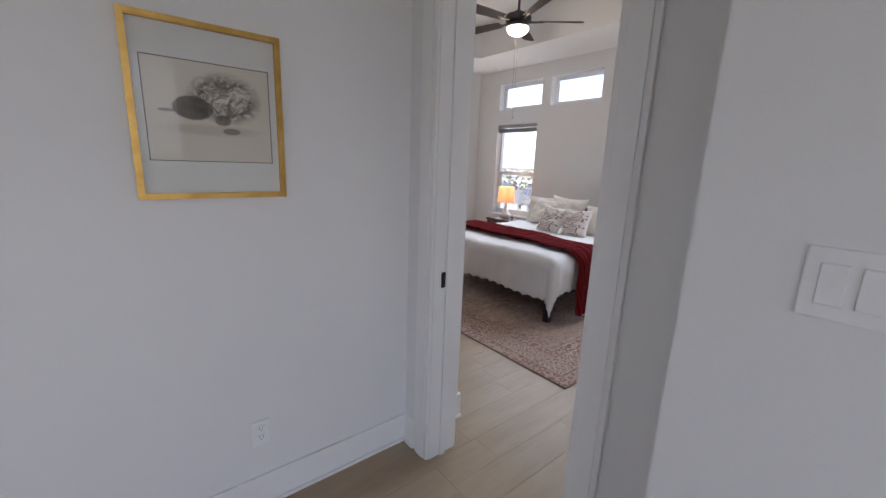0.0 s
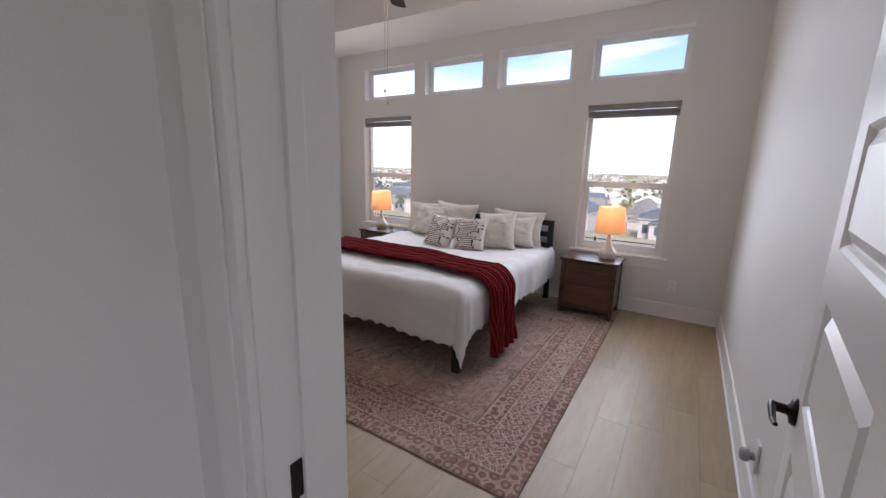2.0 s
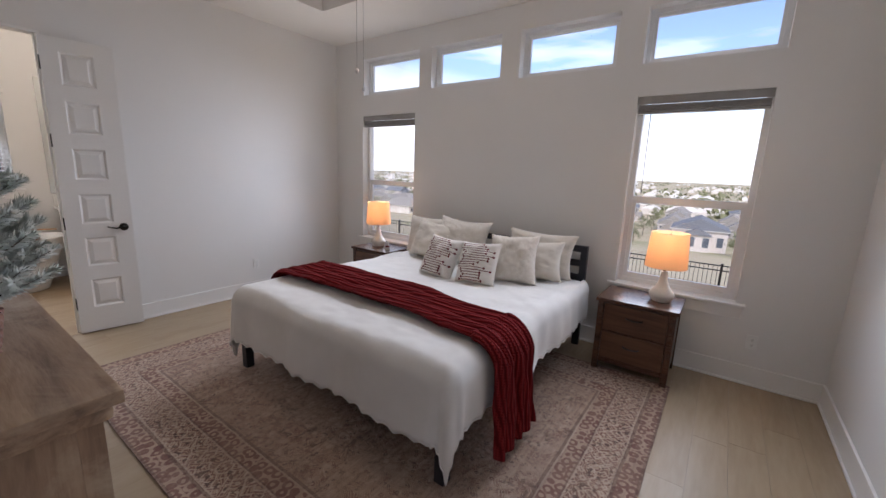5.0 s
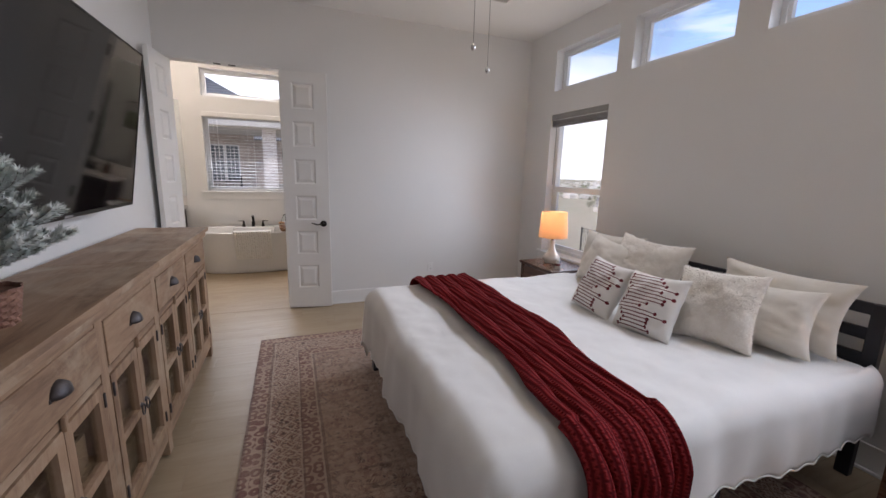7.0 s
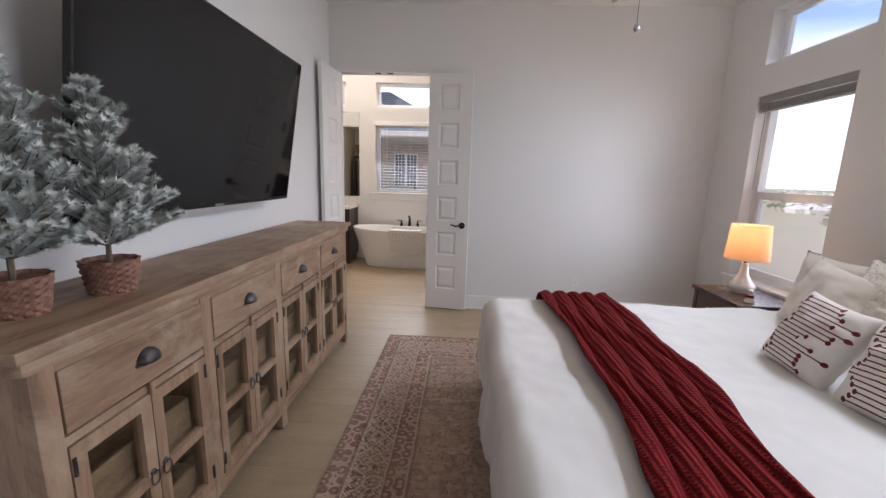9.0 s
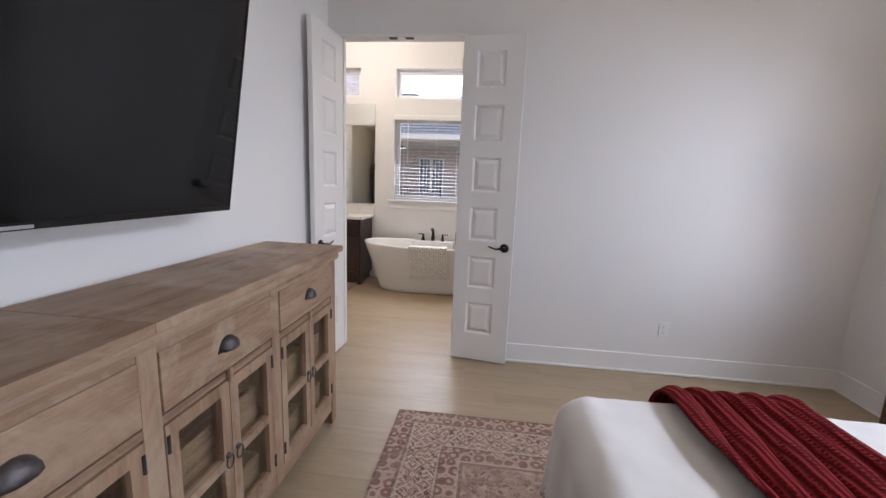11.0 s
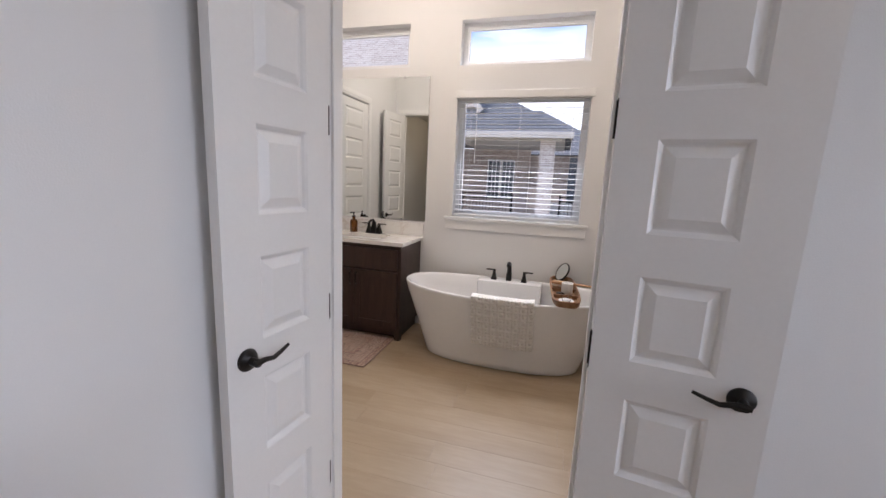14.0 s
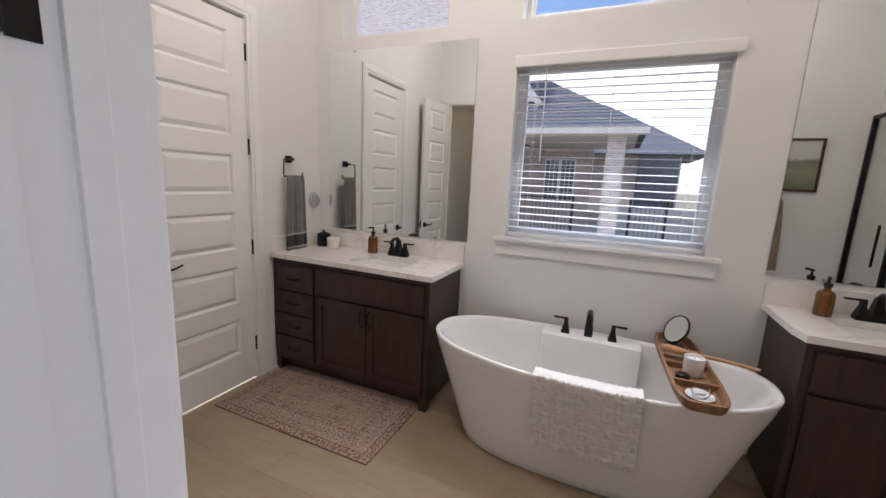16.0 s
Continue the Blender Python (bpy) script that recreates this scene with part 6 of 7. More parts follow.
def pump_bottle(m):
    e = thing("soap_dispenser", m, "amber glass pump bottle beside the sink", "bottle", "amber bottles")
    part("bottle", lathe(bmesh.new(), [(0, 0), (0.036, 0), (0.038, 0.004), (0.038, 0.105), (0.032, 0.122), (0.015, 0.132), (0.014, 0.148), (0, 0.148)], 26), AMBER, e, "", 50)
    part("collar", lathe(bmesh.new(), [(0, 0.1485), (0.018, 0.1485), (0.018, 0.165), (0.007, 0.168), (0.005, 0.19), (0, 0.19)], 18), BLACK, e, "", 50)
    b = bmesh.new()
    bx(b, -0.008, 0.04, -0.008, 0.008, 0.19, 0.202, 0.003)
    part("nozzle", b, BLACK, e)


pump_bottle(pose(0.575, 8.29, 0.9205, 0, 0, -120))
pump_bottle(pose(3.27, 8.28, 0.9205, 0, 0, -110))
_e = thing("canister", pose(0.085, 8.30, 0.9205), "black lidded canister on the counter", "canister")
part("jar", lathe(bmesh.new(), [(0, 0), (0.048, 0), (0.052, 0.005), (0.052, 0.09), (0, 0.09)], 26), BLACK, _e, "", 50)
part("lid", lathe(bmesh.new(), [(0, 0.0905), (0.053, 0.0905), (0.053, 0.10), (0.02, 0.114), (0.008, 0.117), (0.012, 0.13), (0, 0.134)], 26), BLACK, _e, "", 50)
_e = thing("jar", pose(0.215, 8.265, 0.9205), "white ceramic jar on the counter", "jar")
part("body", lathe(bmesh.new(), [(0, 0), (0.045, 0), (0.05, 0.006), (0.052, 0.07), (0.049, 0.07), (0.049, 0.067), (0, 0.066)], 26), CERAMIC, _e, "", 50)
part("lid", lathe(bmesh.new(), [(0, 0.0705), (0.053, 0.0705), (0.053, 0.082), (0.048, 0.085), (0, 0.085)], 26), PLASTIC, _e, "", 50)


def wall_mirror(x0, x1, z0, z1):
    e = thing("wall_mirror", pose(x0, YB, z0), "large frameless wall mirror above the vanity", "mirror", "vanity mirrors")
    part("backing", box(0.0, x1 - x0, -0.003, -0.0005, 0, z1 - z0), DARKSTEEL, e)
    part("glass", box(0.0, x1 - x0, -0.008, -0.0035, 0, z1 - z0, 0.0012), MIRROR, e)
    for x in (0.25, x1 - x0 - 0.25):
        part("clip", box(x - 0.012, x + 0.012, -0.011, -0.0082, -0.004, 0.014), CHROME, e)
        part("clip", box(x - 0.012, x + 0.012, -0.011, -0.0082, z1 - z0 - 0.014, z1 - z0 + 0.004), CHROME, e)


wall_mirror(0.08, 1.312, 1.068, 2.43)
wall_mirror(3.045, 4.45, 1.075, 2.46)


def towel_ring(y, z):
    e = thing("towel_ring", pose(XB, y, z), "black square towel ring on the wall", "towel ring")
    part("bracket", box(0, 0.022, -0.026, 0.026, -0.026, 0.026, 0.004), BLACK, e)
    part("arm", box(0.022, 0.062, -0.009, 0.009, -0.009, 0.009, 0.003), BLACK, e)
    b = bmesh.new()
    tube(b, [(0.052, 0.0, 0.0), (0.052, -0.085, -0.004), (0.052, -0.09, -0.10), (0.052, -0.085, -0.125), (0.052, 0.09, -0.125), (0.052, 0.095, -0.095)], 0.0055, 8)
    part("ring", b, BLACK, e, "", 50)


def hand_towel(y, ztop):
    e = thing("hand_towel", pose(XB, y, ztop), "grey hand towel with dark stripes and a fringe", "towel")
    for nm, mat, s0, s1 in (("cloth", TOWEL, 0.0, 0.43), ("stripe", TOWELW, 0.43, 0.442), ("band", TOWELD, 0.442, 0.53), ("stripe", TOWELW, 0.53, 0.542), ("hem", TOWEL, 0.542, 0.585)):
        bm = bmesh.new()
        n = max(2, int((s1 - s0) / 0.02))
        rows = []
        for i in range(25):
            v = -0.105 + 0.21 * i / 24
            row = []
            for j in range(n + 1):
                s = s0 + (s1 - s0) * j / n
                wv = (0.006 * math.sin(v * 62) + 0.004 * math.sin(v * 120 + 1)) * (0.6 + s)
                row.append((0.062 + 0.006 + wv - (0.010 if s < 0.01 else 0), v * (0.82 + 0.32 * s), -s + (0.0 if s > 0.01 else 0.006)))
            rows.append(row)
        sheet(bm, rows)
        bmesh.ops.solidify(bm, geom=bm.faces[:], thickness=0.006)
        part(nm, bm, mat, e, "", 60)
    bm = bmesh.new()
    for k in range(22):
        v = -0.1 + 0.2 * k / 21
        tube(bm, [(0.068, v * 1.0, -0.585), (0.07 + 0.004 * math.sin(k), v * 1.02, -0.625)], 0.002, 5)
    part("fringe", bm, TOWELW, e, "white cotton fringe")


towel_ring(8.04, 1.60)
hand_towel(8.05, 1.478)
_e = thing("night_light", pose(XB, 8.30, 1.265), "white suction hook with a round grey disc", "hook")
part("cup", box(0, 0.014, -0.028, 0.028, -0.05, 0.05, 0.006), PLASTIC, _e)
_b = lathe(bmesh.new(), [(0, 0), (0.058, 0), (0.061, 0.008), (0.052, 0.02), (0, 0.022)], 26)
bmesh.ops.rotate(_b, verts=_b.verts, cent=(0, 0, 0), matrix=Matrix.Rotation(radians(90), 3, "Y"))
bmesh.ops.translate(_b, verts=_b.verts, vec=(0.014, 0, 0.02))
part("disc", _b, GREYPL, _e, "round grey disc", 50)
_b = tube(bmesh.new(), [(0.012, 0, -0.05), (0.016, 0, -0.09), (0.03, 0, -0.1), (0.036, 0, -0.085)], 0.007, 8)
part("hook", _b, PLASTIC, _e)

throw_rug("bath_rug", pose(0.63, 7.66, 0), 0.585, 0.355, MAT, "small faded oriental bath rug before the vanity", 0.008)
throw_rug("bath_rug", pose(3.75, 7.62, 0), 0.585, 0.345, MAT, "small faded oriental bath rug before the other vanity", 0.008)


# ---------- seen in the mirrors ----------
def landscape_picture():
    s = Net("landscape_print")
    tc = s.n("TexCoord")
    sp = s.n("SeparateXYZ")
    s.put(sp, Vector=tc.outputs["Object"])
    n = s.noise(tc.outputs["Object"], 6, 6, 0.65)
    h = s.math("MULTIPLY_ADD", s.math("ADD", sp.outputs[2], s.math("MULTIPLY", n, 0.18)), 2.0, 0.32)
    col = s.ramp(h, (0.1, (0.16, 0.17, 0.11)), (0.4, (0.26, 0.27, 0.18)), (0.55, (0.18, 0.2, 0.15)), (0.62, (0.55, 0.56, 0.52)))
    mt = s.done(Base_Color=col, Roughness=0.6)
    e = thing("framed_picture", pose(3.79, YN + 0.115, 1.80, 0, 0, 180), "framed green hill landscape on the bathroom wall", "picture")
    part("frame", slab(-0.20, 0.20, -0.25, 0.25, -0.024, -0.001, "y", [(-0.18, 0.18, -0.23, 0.23)]), WALNUT, e)
    part("print", box(-0.18, 0.18, -0.012, -0.004, -0.23, 0.23), mt, e)


landscape_picture()
_e = thing("bath_towel", pose(3.69, YN + 0.115, 1.50, 0, 0, 180), "brown bath towel hanging on a hook", "towel")
_b = bmesh.new()
loft(_b, [ring_pts(0, -0.04, a, 0.03, z, 24, 2.4) for a, z in ((0.03, 0.0), (0.06, -0.06), (0.085, -0.3), (0.1, -0.74))], True, True)
for v in _b.verts:
    v.co.y += 0.012 * math.sin(v.co.x * 70) * (0.3 - v.co.z)
part("cloth", _b, TOWELB, _e, "", 60)
part("hook", box(-0.02, 0.02, -0.05, 0.0, 0.0, 0.04, 0.005), BLACK, _e)


def shower():
    e = thing("shower_enclosure", pose(4.30, YN + 0.115, 0), "black framed glass shower enclosure", "shower")
    for y in (0.0, 0.62, 1.25):
        part("post", box(-0.02, 0.02, y, y + 0.03, 0.0, 2.25, 0.003), BLACK, e)
    for z in (0.06, 2.22):
        part("rail", box(-0.02, 0.02, 0.03, 1.25, z, z + 0.03, 0.003), BLACK, e)
    for y0, y1 in ((0.03, 0.62), (0.65, 1.25)):
        g = part("pane", box(-0.004, 0.004, y0, y1, 0.09, 2.22), PANE, e)
        g.visible_shadow = False
    part("kerb", box(-0.06, 0.06, 0.0, 1.3, 0.0, 0.0595, 0.004), TILE, e)
    b = bmesh.new()
    tube(b, [(-0.05, 0.55, 0.95), (-0.05, 0.55, 1.3)], 0.01, 8)
    part("handle", b, BLACK, e)
    t = thing("shower_tiles", pose(4.32, YN + 0.115, 0), "large marble shower wall tiles", "tile wall", kind="structure")
    tl = mesh("tile", box(-0.148, 0.148, 0.0, 0.008, -0.298, 0.298, 0.001), TILE)
    for i in range(2):
        for k in range(5):
            part("tile", tl, None, t, m=pose(0.15 + 0.3 * i, 0, 0.3 + 0.6 * k))


shower()


def closet():
    e = thing("closet_shelf", pose(0.75, 4.15, 0), "closet shelf with a hanging rail", "shelf")
    part("board", box(-0.7, 0.68, -0.2, 0.15, 1.95, 1.97), TRIM, e)
    part("rail", tube(bmesh.new(), [(-0.7, 0.0, 1.88), (0.68, 0.0, 1.88)], 0.015, 10), BLACK, e)
    for k, (x, mat, lab) in enumerate(((0.05, TOWELD, "dark hanging garment"), (0.2, TOWEL, "grey hanging garment"), (0.33, KNIT, "burgundy hanging garment"), (0.46, TOWELB, "brown hanging garment"))):
        g = thing("garment", pose(x, 4.15, 0.8), lab + " on the closet rail", "clothes")
        b = bmesh.new()
        loft(b, [ring_pts(0, 0, a, w, z, 20, 2.4) for a, w, z in ((0.05, 0.22, 0.0), (0.05, 0.22, 0.6), (0.045, 0.2, 0.92), (0.02, 0.06, 1.02))], True, True)
        part("cloth", b, mat, g, "", 60)
        part("hanger", tube(bmesh.new(), [(0, 0, 1.0), (0, 0, 1.06), (0, 0.015, 1.08)], 0.004, 6), BLACK, g)
    b = thing("storage_box", pose(0.3, 4.15, 1.9705), "brown storage box on the closet shelf", "box")
    part("body", box(-0.2, 0.2, -0.13, 0.13, 0, 0.2, 0.006), CRATE, b)
    part("lid", box(-0.205, 0.205, -0.135, 0.135, 0.2005, 0.23, 0.004), CRATE, b)


closet()
# both out of view; the one at x 3.5 is added to brighten that side
for _x in (1.2, 3.5):
    _e = thing("ceiling_light", pose(_x, 7.2, HB), "unseen round flush bathroom ceiling light, lit", "ceiling light", "bathroom ceiling lights")
    part("rim", lathe(bmesh.new(), [(0, -0.001), (0.17, -0.001), (0.17, -0.03), (0.16, -0.03)], 32), TRIM, _e)
    part("diffuser", lathe(bmesh.new(), [(0.16, -0.03), (0.15, -0.045), (0.08, -0.055), (0, -0.057)], 32), GLOW, _e, "lit diffuser", 50)
    bulb("ceiling_bulb", (_x, 7.2, HB - 0.12), 56 if _x < 2 else 26, 0.12, (1.0, 0.87, 0.70))
_e = thing("ceiling_light", pose(0.6, 5.0, 2.6), "round flush closet ceiling light, lit", "ceiling light")
part("rim", lathe(bmesh.new(), [(0, -0.001), (0.15, -0.001), (0.15, -0.03), (0.14, -0.03)], 32), TRIM, _e)
part("diffuser", lathe(bmesh.new(), [(0.14, -0.03), (0.13, -0.045), (0.07, -0.055), (0, -0.057)], 32), GLOW, _e, "lit diffuser", 50)
bulb("ceiling_bulb", (0.6, 5.0, 2.5), 3, 0.1, (1.0, 0.72, 0.42))

# ---------- outdoors ----------
def land(x, y):
    """Height of the ground: level round the house, falling away to the east."""
    d = max(0.0, x - 9.5)
    z = -0.45 - 16.0 * (1 - math.exp(-d / 60.0)) * (1.0 if x > 9.5 else 0) - 0.012 * min(d, 250)
    if x <= 9.5:
        z = -0.45
    return z - 0.1 * (1 + math.sin(x * 0.11) * math.cos(y * 0.09)) * min(1.0, d / 30)


def lattice(vals):
    out = []
    for a, b, n in vals:
        out += [a + (b - a) * k / n for k in range(n)]
    return out + [vals[-1][1]]


_xs = lattice([(-3000, -60, 4), (-60, 6, 8), (6, 60, 40), (60, 300, 24), (300, 3500, 8)])
_ys = lattice([(-3000, -120, 5), (-120, 120, 48), (120, 3000, 5)])
_g = bmesh.new()
_v = [[_g.verts.new((x, y, land(x, y))) for y in _ys] for x in _xs]
for i in range(len(_xs) - 1):
    for j in range(len(_ys) - 1):
        _g.faces.new((_v[i][j], _v[i + 1][j], _v[i + 1][j + 1], _v[i][j + 1]))
whole("ground", _g, GROUND, "dry grassy ground sloping down to a suburb", "ground", "structure", smooth=True)


def iron_fence(name, p, q, h, n_posts, label):
    """A black picket fence from p to q (x, y)."""
    p, q = Vector(p), Vector(q)
    L = (q - p).length
    ang = math.degrees(math.atan2(q.y - p.y, q.x - p.x))
    z0 = p.z
    e = thing(name, pose(p.x, p.y, z0, 0, 0, ang), label, "fence")
    for z in (0.12, h - 0.16, h - 0.02):
        part("rail", box(0, L, -0.015, 0.015, z, z + 0.03), BLACK, e)
    for k in range(n_posts + 1):
        x = L * k / n_posts
        part("post", box(x - 0.03, x + 0.03, -0.03, 0.03, -0.3, h + 0.06), BLACK, e)
    pk = mesh("picket", box(-0.006, 0.006, -0.006, 0.006, 0, h), BLACK)
    n = min(280, int(L / 0.11))
    for k in range(n):
        part("picket", pk, None, e, m=pose(L * (k + 0.5) / n, 0, 0.0))


iron_fence("iron_fence", (15.3, -6.0, land(15.3, 3)), (15.3, 16.0, land(15.3, 3)), 1.22, 9, "black iron picket fence on the dry slope")


def house_kit(w, d, wall_h, roof_h, wall_mat, roof_mat, hip, rnd):
    """A suburban house: base at the origin, ridge along x."""
    e = thing("house", pose(0, 0, -60), "pale suburban house with a grey shingled roof", "house", "houses below the slope")
    part("wall", box(-w / 2, w / 2, -d / 2, d / 2, -1.5, wall_h), wall_mat, e)
    r = bmesh.new()
    o = 0.45
    ins = d * 0.42 if hip else 0.0
    lo = [r.verts.new((sx * (w / 2 + o), sy * (d / 2 + o), wall_h - 0.05)) for sx, sy in ((-1, -1), (1, -1), (1, 1), (-1, 1))]
    hi = [r.verts.new((sx * (w / 2 + o - ins), 0, wall_h + roof_h)) for sx in (-1, 1)]
    for f in ((lo[0], lo[1], hi[1], hi[0]), (lo[2], lo[3], hi[0], hi[1]), (lo[1], lo[2], hi[1]), (lo[3], lo[0], hi[0]), tuple(lo[::-1])):
        r.faces.new(f)
    part("roof", r, roof_mat, e)
    part("fascia", slab(-w / 2 - o - 0.02, w / 2 + o + 0.02, -d / 2 - o - 0.02, d / 2 + o + 0.02, wall_h - 0.25, wall_h - 0.03, "z", [(-w / 2 - o, w / 2 + o, -d / 2 - o, d / 2 + o)]), FASCIA, e)
    wings = box(-w / 2 - 2.6, -w / 2 + 0.5, -d * 0.2, d * 0.28, -1.5, wall_h * 0.8)
    part("porch", wings, wall_mat, e)
    g = bmesh.new()
    y0, y1, zt = -d * 0.2 - 0.3, d * 0.28 + 0.3, wall_h * 0.8
    a = [g.verts.new(v) for v in ((-w / 2 - 3.0, y0, zt), (-w / 2 - 3.0, y1, zt), (-w / 2 - 3.0, (y0 + y1) / 2, zt + roof_h * 0.62))]
    b = [g.verts.new(v) for v in ((-w / 2 + 2.5, y0, zt), (-w / 2 + 2.5, y1, zt), (-w / 2 + 2.5, (y0 + y1) / 2, zt + roof_h * 0.62))]
    for f in ((a[0], a[1], a[2]), (b[0], b[2], b[1]), (a[0], a[2], b[2], b[0]), (a[1], b[1], b[2], a[2]), (a[0], b[0], b[1], a[1])):
        g.faces.new(f)
    part("porch_roof", g, roof_mat, e)
    for k in range(4):
        y = -d * 0.38 + k * d * 0.25
        x = -w / 2 - 0.02 if k in (0, 3) else -w / 2 - 2.62
        wd = part("window", box(x - 0.02, x + 0.05, y - 0.6, y + 0.6, wall_h * 0.32, wall_h * 0.72), FARWIN, e)
        part("frame", slab(y - 0.7, y + 0.7, wall_h * 0.32 - 0.1, wall_h * 0.72 + 0.1, x - 0.06, x - 0.02, "x", [(y - 0.6, y + 0.6, wall_h * 0.32, wall_h * 0.72)]), FASCIA, wd)
    return e


def tree_kit(h, seed):
    """A small broad tree: tapered trunk, limbs and a ragged crown of leaf clumps."""
    rnd = random.Random(seed)
    e = thing("tree", pose(0, 0, -80), "small dusty green tree on the slope", "tree", "trees below the slope")
    t = bmesh.new()
    tube(t, [(0, 0, -0.4), (0.05, 0.02, h * 0.25), (-0.03, 0.06, h * 0.6)], 0.07 * h / 3, 7, 0.025)
    tips = []
    for k in range(9):
        a, u = rnd.uniform(0, 6.28), rnd.uniform(0.25, 0.6)
        tip = Vector((math.cos(a) * h * rnd.uniform(0.18, 0.36), math.sin(a) * h * rnd.uniform(0.18, 0.36), h * (u + rnd.uniform(0.1, 0.36))))
        tube(t, [(0, 0, h * u), tuple(tip * 0.5 + Vector((0, 0, h * u * 0.5))), tuple(tip)], 0.03, 5, 0.008)
        tips.append(tip)
    part("trunk", t, BARK, e)
    c = bmesh.new()
    for tip in tips + [Vector((0, 0, h * 0.9))]:
        for k in range(70):
            p = tip + Vector((rnd.gauss(0, 1), rnd.gauss(0, 1), rnd.gauss(0, 0.8))) * h * 0.09
            n = Vector((rnd.gauss(0, 1), rnd.gauss(0, 1), rnd.gauss(0, 1))).normalized()
            a = n.orthogonal().normalized() * h * rnd.uniform(0.018, 0.04)
            b = n.cross(a)
            c.faces.new([c.verts.new(p + q) for q in (a, b * 0.6, -a, -b * 0.6)])
    part("crown", c, LEAF, e)
    return e


_r = random.Random(11)
_kits = [house_kit(14, 10, 3.2, 2.8, STUCCO, SHINGLE2, True, _r), house_kit(12, 11, 5.4, 2.6, BRICKW, SHINGLE, False, _r), house_kit(15, 9, 3.1, 3.2, BRICKW, SHINGLE2, False, _r)]
_trees = [tree_kit(4.0, 1), tree_kit(5.5, 2), tree_kit(3.2, 3)]
for ring, (dist, step, n) in enumerate(((118, 19, 11), (142, 20, 13), (170, 22, 15), (204, 24, 17), (245, 28, 17))):
    for k in range(n):
        y = 8 + (k - n / 2 + 0.5) * step + _r.uniform(-2.5, 2.5) + ring * 4
        x = dist + _r.uniform(-3, 3)
        kit = _kits[_r.randrange(3)]
        m = pose(x, y, land(x, y), 0, 0, _r.choice((0, 0, 90, 180)) + _r.uniform(-8, 8))
        copy_thing(kit, m)
        for q in range(2):
            tx, ty = x + _r.uniform(-9, 9) - 5, y + _r.uniform(6, 10) * _r.choice((-1, 1))
            copy_thing(_trees[_r.randrange(3)], pose(tx, ty, land(tx, ty), 0, 0, _r.uniform(0, 360)))
for kx, (x, y) in enumerate(((38, 24.5), (30, -12))):
    copy_thing(_trees[kx % 3], pose(x, y, land(x, y), 0, 0, 50 * kx) @ Matrix.Scale(0.3, 4))
for kit in _kits + _trees:
    for o in list(kit.children_recursive) + [kit]:
        bpy.data.objects.remove(o)

# the suburb that goes on to the skyline
_f = bmesh.new()
_w = bmesh.new()
for k in range(1500):
    x = 265 + 1700 * _r.random() ** 1.8
    y = (_r.random() - 0.45) * 2.4 * x
    z = land(x, y)
    if _r.random() < 0.5:
        s = _r.uniform(4, 8)
        a = [_f.verts.new((x + p * s, y + q * s, z + 3.5)) for p, q in ((-1, -0.8), (1, -0.8), (1, 0.8), (-1, 0.8))]
        t = [_f.verts.new((x + p * s * 0.4, y, z + 3.5 + s * 0.45)) for p in (-1, 1)]
        for f in ((a[0], a[1], t[1], t[0]), (a[2], a[3], t[0], t[1]), (a[1], a[2], t[1]), (a[3], a[0], t[0])):
            _f.faces.new(f)
        b = [_f.verts.new((x + p * s * 0.95, y + q * s * 0.95, z - 1)) for p, q in ((-1, -0.8), (1, -0.8), (1, 0.8), (-1, 0.8))]
        for i in range(4):
            _f.faces.new((b[i], b[(i + 1) % 4], a[(i + 1) % 4], a[i]))
    else:
        for q in range(14):
            p = Vector((x + _r.gauss(0, 6), y + _r.gauss(0, 6), z + _r.uniform(0, 6)))
            n = Vector((_r.gauss(0, 1), _r.gauss(0, 1), _r.gauss(0, 1))).normalized()
            u = n.orthogonal().normalized() * _r.uniform(1.2, 2.8)
            v = n.cross(u)
            _w.faces.new([_w.verts.new(p + c) for c in (u, v * 0.7, -u, -v * 0.7)])
whole("far_houses", _f, STUCCO, "pale roofs of a far suburb", "houses", "stuff")
whole("far_trees", _w, LEAF, "far dark green woods between roofs", "trees", "stuff")


PATIOGLASS = surf("shaded_glass", (0.10, 0.12, 0.14), (0.17, 0.19, 0.21), 3, 0.08, 0.01, 20)


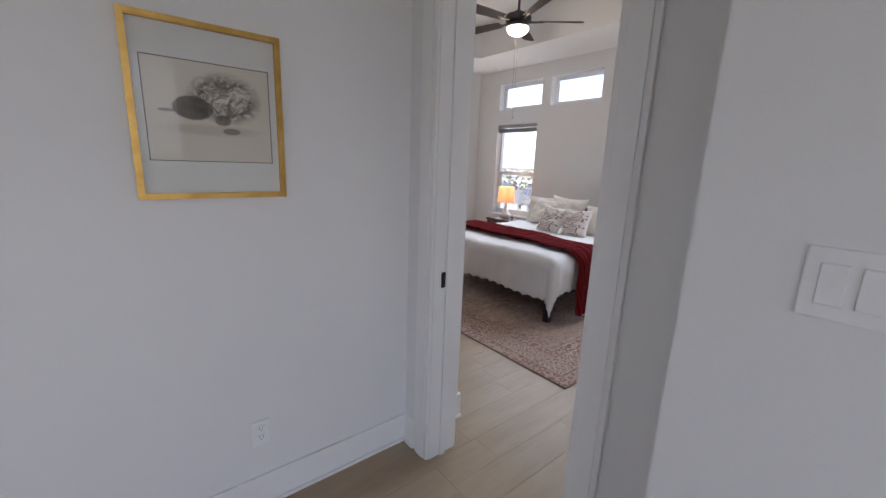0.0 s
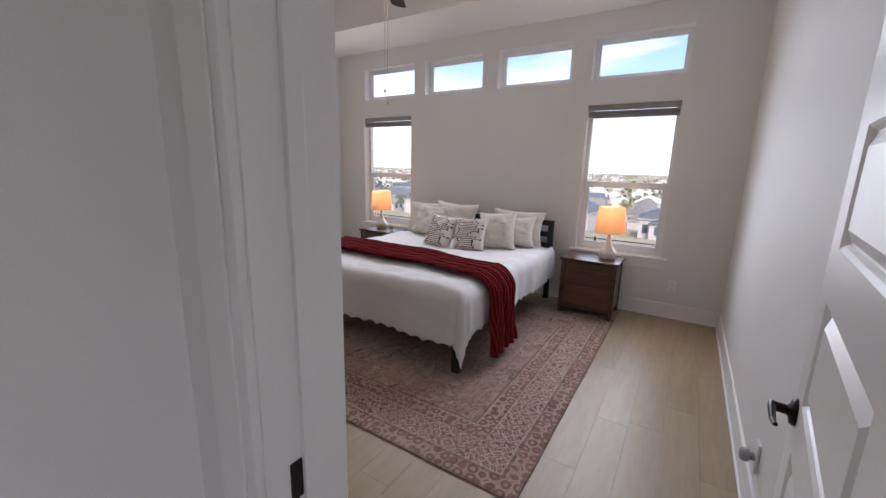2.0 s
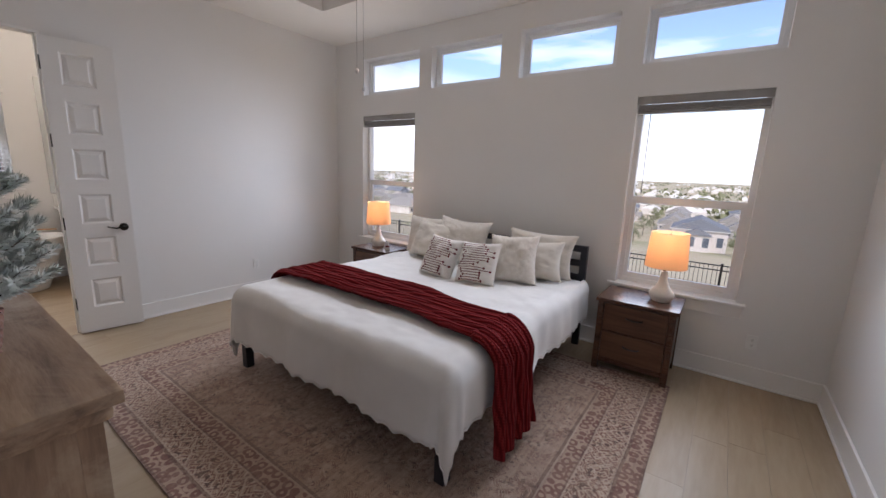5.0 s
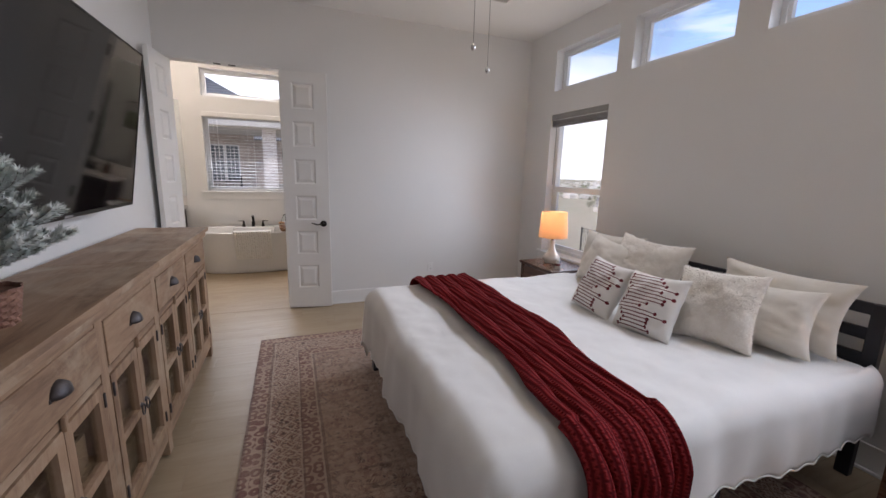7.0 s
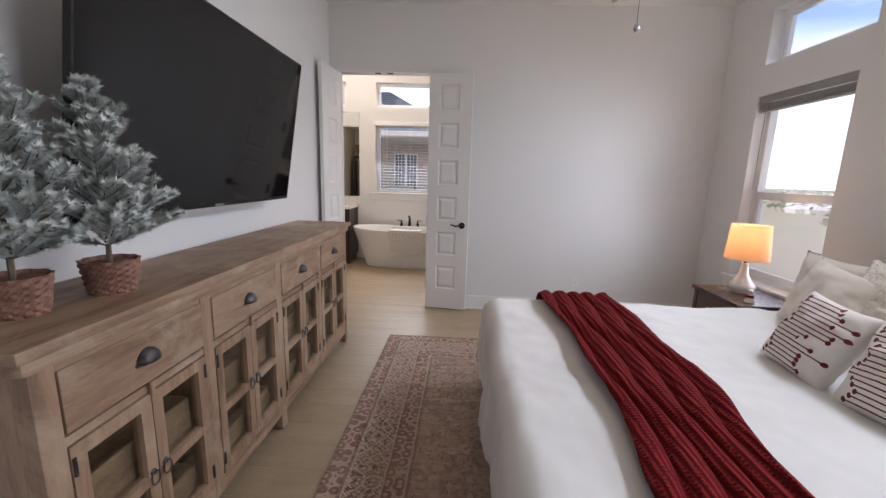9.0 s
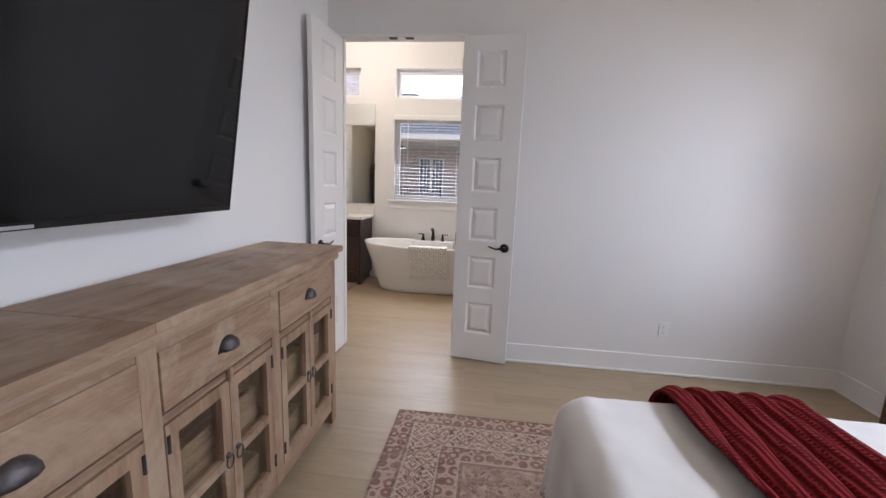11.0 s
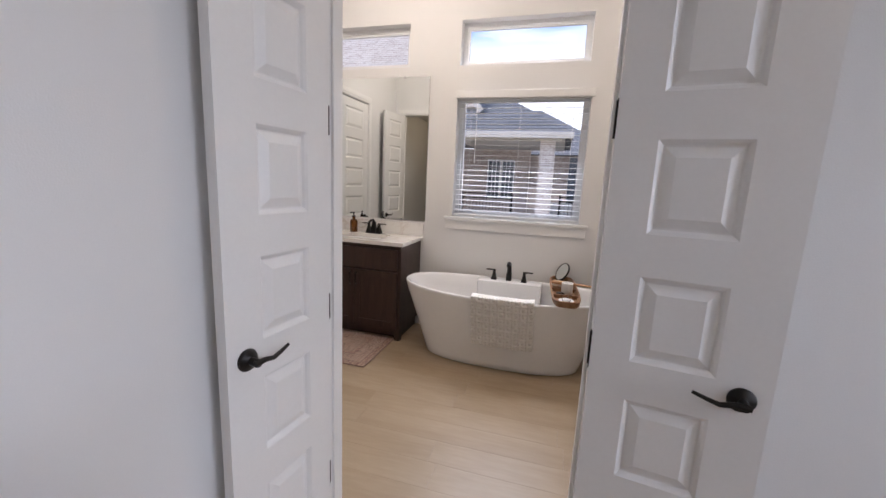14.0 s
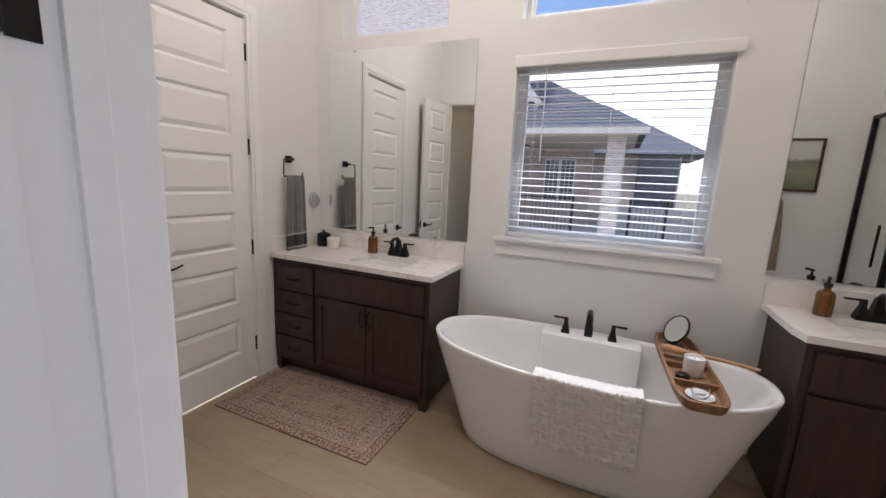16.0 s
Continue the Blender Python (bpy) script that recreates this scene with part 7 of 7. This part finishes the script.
# the wing of the house behind the bathroom window
def wing():
    e = thing("house_wing", pose(0, 0, 0), "brick wing of the house with a covered patio", "house")
    y = 18.5
    part("patio_slab", box(-4.2, 2.6, y - 0.4, y + 5.0, -0.5, -0.05), FASCIA, e)
    part("column", box(1.82, 2.30, y - 0.1, y + 0.38, -0.05, 2.95), BRICKW, e, "pale brick patio column")
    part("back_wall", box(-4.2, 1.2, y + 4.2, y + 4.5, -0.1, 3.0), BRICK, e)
    part("side_wall", box(-4.5, -1.15, y - 0.0, y + 0.3, -0.4, 3.0), BRICKW, e)
    part("beam", box(-1.2, 2.5, y - 0.12, y + 0.4, 2.95, 3.15), FASCIA, e)
    part("soffit", box(-1.2, 2.6, y - 0.3, y + 4.4, 3.0, 3.06), FASCIA, e)
    part("fascia", box(-1.0, 2.85, y - 0.55, y - 0.45, 2.98, 3.18, 0.01), FASCIA, e)
    r = bmesh.new()
    p = [r.verts.new(v) for v in ((-5.5, y - 0.5, 3.17), (2.85, y - 0.5, 3.17), (2.85, y + 6, 3.17), (-5.5, y + 6, 3.17), (-5.5, y + 2.7, 5.3), (-0.6, y + 2.7, 5.3))]
    for f in ((0, 1, 5, 4), (1, 2, 5), (2, 3, 4, 5)):
        r.faces.new([p[k] for k in f])
    rf = part("roof", r, SHINGLE, e, "blue-grey shingle hip roof")
    row = mesh("shingle_course", box(-0.5, 0.5, -0.012, 0.012, -0.012, 0.012), SHINGLE)
    for k in range(1, 17):
        u = k / 17
        part("shingle_course", row, None, rf, m=Matrix.Translation(((-5.5 + 2.85 - 3.45 * u) / 2, y - 0.5 + 3.2 * u, 3.185 + 2.13 * u)) @ Matrix.Diagonal((8.3 - 3.45 * u, 1, 1, 1)))
    # second roof, further off
    r = bmesh.new()
    p = [r.verts.new(v) for v in ((-2, y + 6.5, 3.0), (5.6, y + 6.5, 3.0), (5.6, y + 13, 3.0), (-2, y + 13, 3.0), (-1, y + 9.5, 5.6), (1.2, y + 9.5, 5.6))]
    for f in ((0, 1, 5, 4), (1, 2, 5), (2, 3, 4, 5)):
        r.faces.new([p[k] for k in f])
    part("back_roof", r, SHINGLE, e)
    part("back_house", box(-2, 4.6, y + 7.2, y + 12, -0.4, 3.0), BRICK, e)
    part("dark_screen", box(2.9, 4.5, y + 7.0, y + 7.15, -0.3, 2.95), FARWIN, e, "dark screened porch")
    # gable with a sloping rake
    g = bmesh.new()
    a = [(-9.0, -0.4), (-1.3, -0.4), (-1.3, 4.2), (-0.55, 4.2), (-4.4, 9.0), (-9.0, 9.0)]
    f0 = [g.verts.new((x, y + 0.9, z)) for x, z in a]
    f1 = [g.verts.new((x, y + 1.2, z)) for x, z in a]
    g.faces.new(f0)
    g.faces.new(f1[::-1])
    for k in range(len(a)):
        j = (k + 1) % len(a)
        g.faces.new((f0[j], f0[k], f1[k], f1[j]))
    part("gable", g, BRICKW, e, "pale brick gable wall")
    rk = bmesh.new()
    bx(rk, -6.4, 0.3, -0.25, 0.35, -0.1, 0.08)
    bmesh.ops.rotate(rk, verts=rk.verts, cent=(0, 0, 0), matrix=Matrix.Rotation(math.atan2(4.8, -3.85) + math.pi, 3, "Y").inverted())
    bmesh.ops.translate(rk, verts=rk.verts, vec=(-0.55, y + 0.8, 4.25))
    part("rake", rk, FASCIA, e, "roof rake board")
    for k in range(0, 2):
        x0, x1 = -0.6 + k * 0.62, -0.1 + k * 0.62
        w = part("window", box(x0, x1, y + 4.15, y + 4.2, 0.9, 2.5), PATIOGLASS, e)
        part("frame", slab(x0 - 0.05, x1 + 0.05, 0.85, 2.55, y + 4.1, y + 4.15, "y", [(x0, x1, 0.9, 2.5)]), VINYL, w)
        for q in (1, 2):
            xq = x0 + (x1 - x0) * q / 3
            part("glazing_bar", box(xq - 0.012, xq + 0.012, y + 4.12, y + 4.149, 0.9, 2.5), VINYL, w)
        for q in range(1, 5):
            zq = 0.9 + 1.6 * q / 5
            part("glazing_bar", box(x0, x1, y + 4.123, y + 4.147, zq - 0.012, zq + 0.012), VINYL, w)


wing()
iron_fence("patio_fence", (-2.2, 17.6, -0.2), (1.1, 17.6, -0.2), 1.35, 2, "black iron fence at the patio")
iron_fence("patio_fence", (2.6, 17.9, -0.2), (3.5, 17.9, -0.2), 1.35, 1, "black iron fence at the patio")
_lw = thing("garden_wall", pose(4.2, 22.0, -0.4), "low tan block garden wall", "wall")
for k in range(3):
    for q in range(5):
        part("block", box(-2.4 + q * 1.3 + 0.3 * (k % 2), -1.12 + q * 1.3 + 0.3 * (k % 2), 0, 0.4, k * 0.4, k * 0.4 + 0.385, 0.02), FASCIA, _lw)

# ---------- floors, plank by plank ----------
def planks(name, x0, x1, y0, y1, along, label):
    """Vinyl oak planks on a thin dark bed."""
    e = structure(name, box(x0, x1, y0, y1, -0.06, -0.006), DARKSTEEL, label, "floor")
    lw, ln, gap = 0.18, 1.22, 0.00025
    rnd = random.Random(5)
    cache = {}
    a0, a1, b0, b1 = (y0, y1, x0, x1) if along == "y" else (x0, x1, y0, y1)
    row = 0
    b = b0
    while b < b1 - 0.005:
        wb = min(lw, b1 - b)
        a = a0 - rnd.choice((0.0, 0.3, 0.61, 0.9)) + rnd.uniform(-0.1, 0.0)
        while a < a1 - 0.005:
            s, f = max(a, a0), min(a + ln, a1)
            a += ln
            if f - s < 0.02:
                continue
            key = (round(f - s, 3), round(wb, 3))
            if key not in cache:
                bm = bmesh.new()
                la, lb, c = key[0] / 2 - gap, key[1] / 2 - gap, 0.0004
                top = [(-la + c, -lb + c), (la - c, -lb + c), (la - c, lb - c), (-la + c, lb - c)]
                low = [(-la, -lb), (la, -lb), (la, lb), (-la, lb)]
                sw = (lambda p: p) if along == "x" else (lambda p: (-p[1], p[0]))
                vt = [bm.verts.new((*sw(p), 0.0)) for p in top]
                vm = [bm.verts.new((*sw(p), -0.0012)) for p in low]
                vl = [bm.verts.new((*sw(p), -0.006)) for p in low]
                bm.faces.new(vt)
                for k in range(4):
                    j = (k + 1) % 4
                    bm.faces.new((vm[k], vm[j], vt[j], vt[k]))
                    bm.faces.new((vl[k], vl[j], vm[j], vm[k]))
                cache[key] = mesh("plank", bm, OAK if along == "y" else OAKX, keep=True)
            mid = ((s + f) / 2, b + wb / 2)
            part("plank", cache[key], None, e, m=pose(*(mid if along == "x" else mid[::-1]), 0))
        b += lw
        row += 1


planks("floor_bedroom", XD0, XE, YS, YN, "x", "pale oak vinyl plank floor")
planks("floor_bath", XB, XBE, YN, YB, "x", "pale oak vinyl plank floor in the bathroom")
planks("floor_hall", -2.28, XD0, -2.2, YP, "x", "pale oak vinyl plank floor in the hall")
planks("floor_closet", XB, XD1, 3.9, YN, "x", "pale oak vinyl plank floor in the closet")
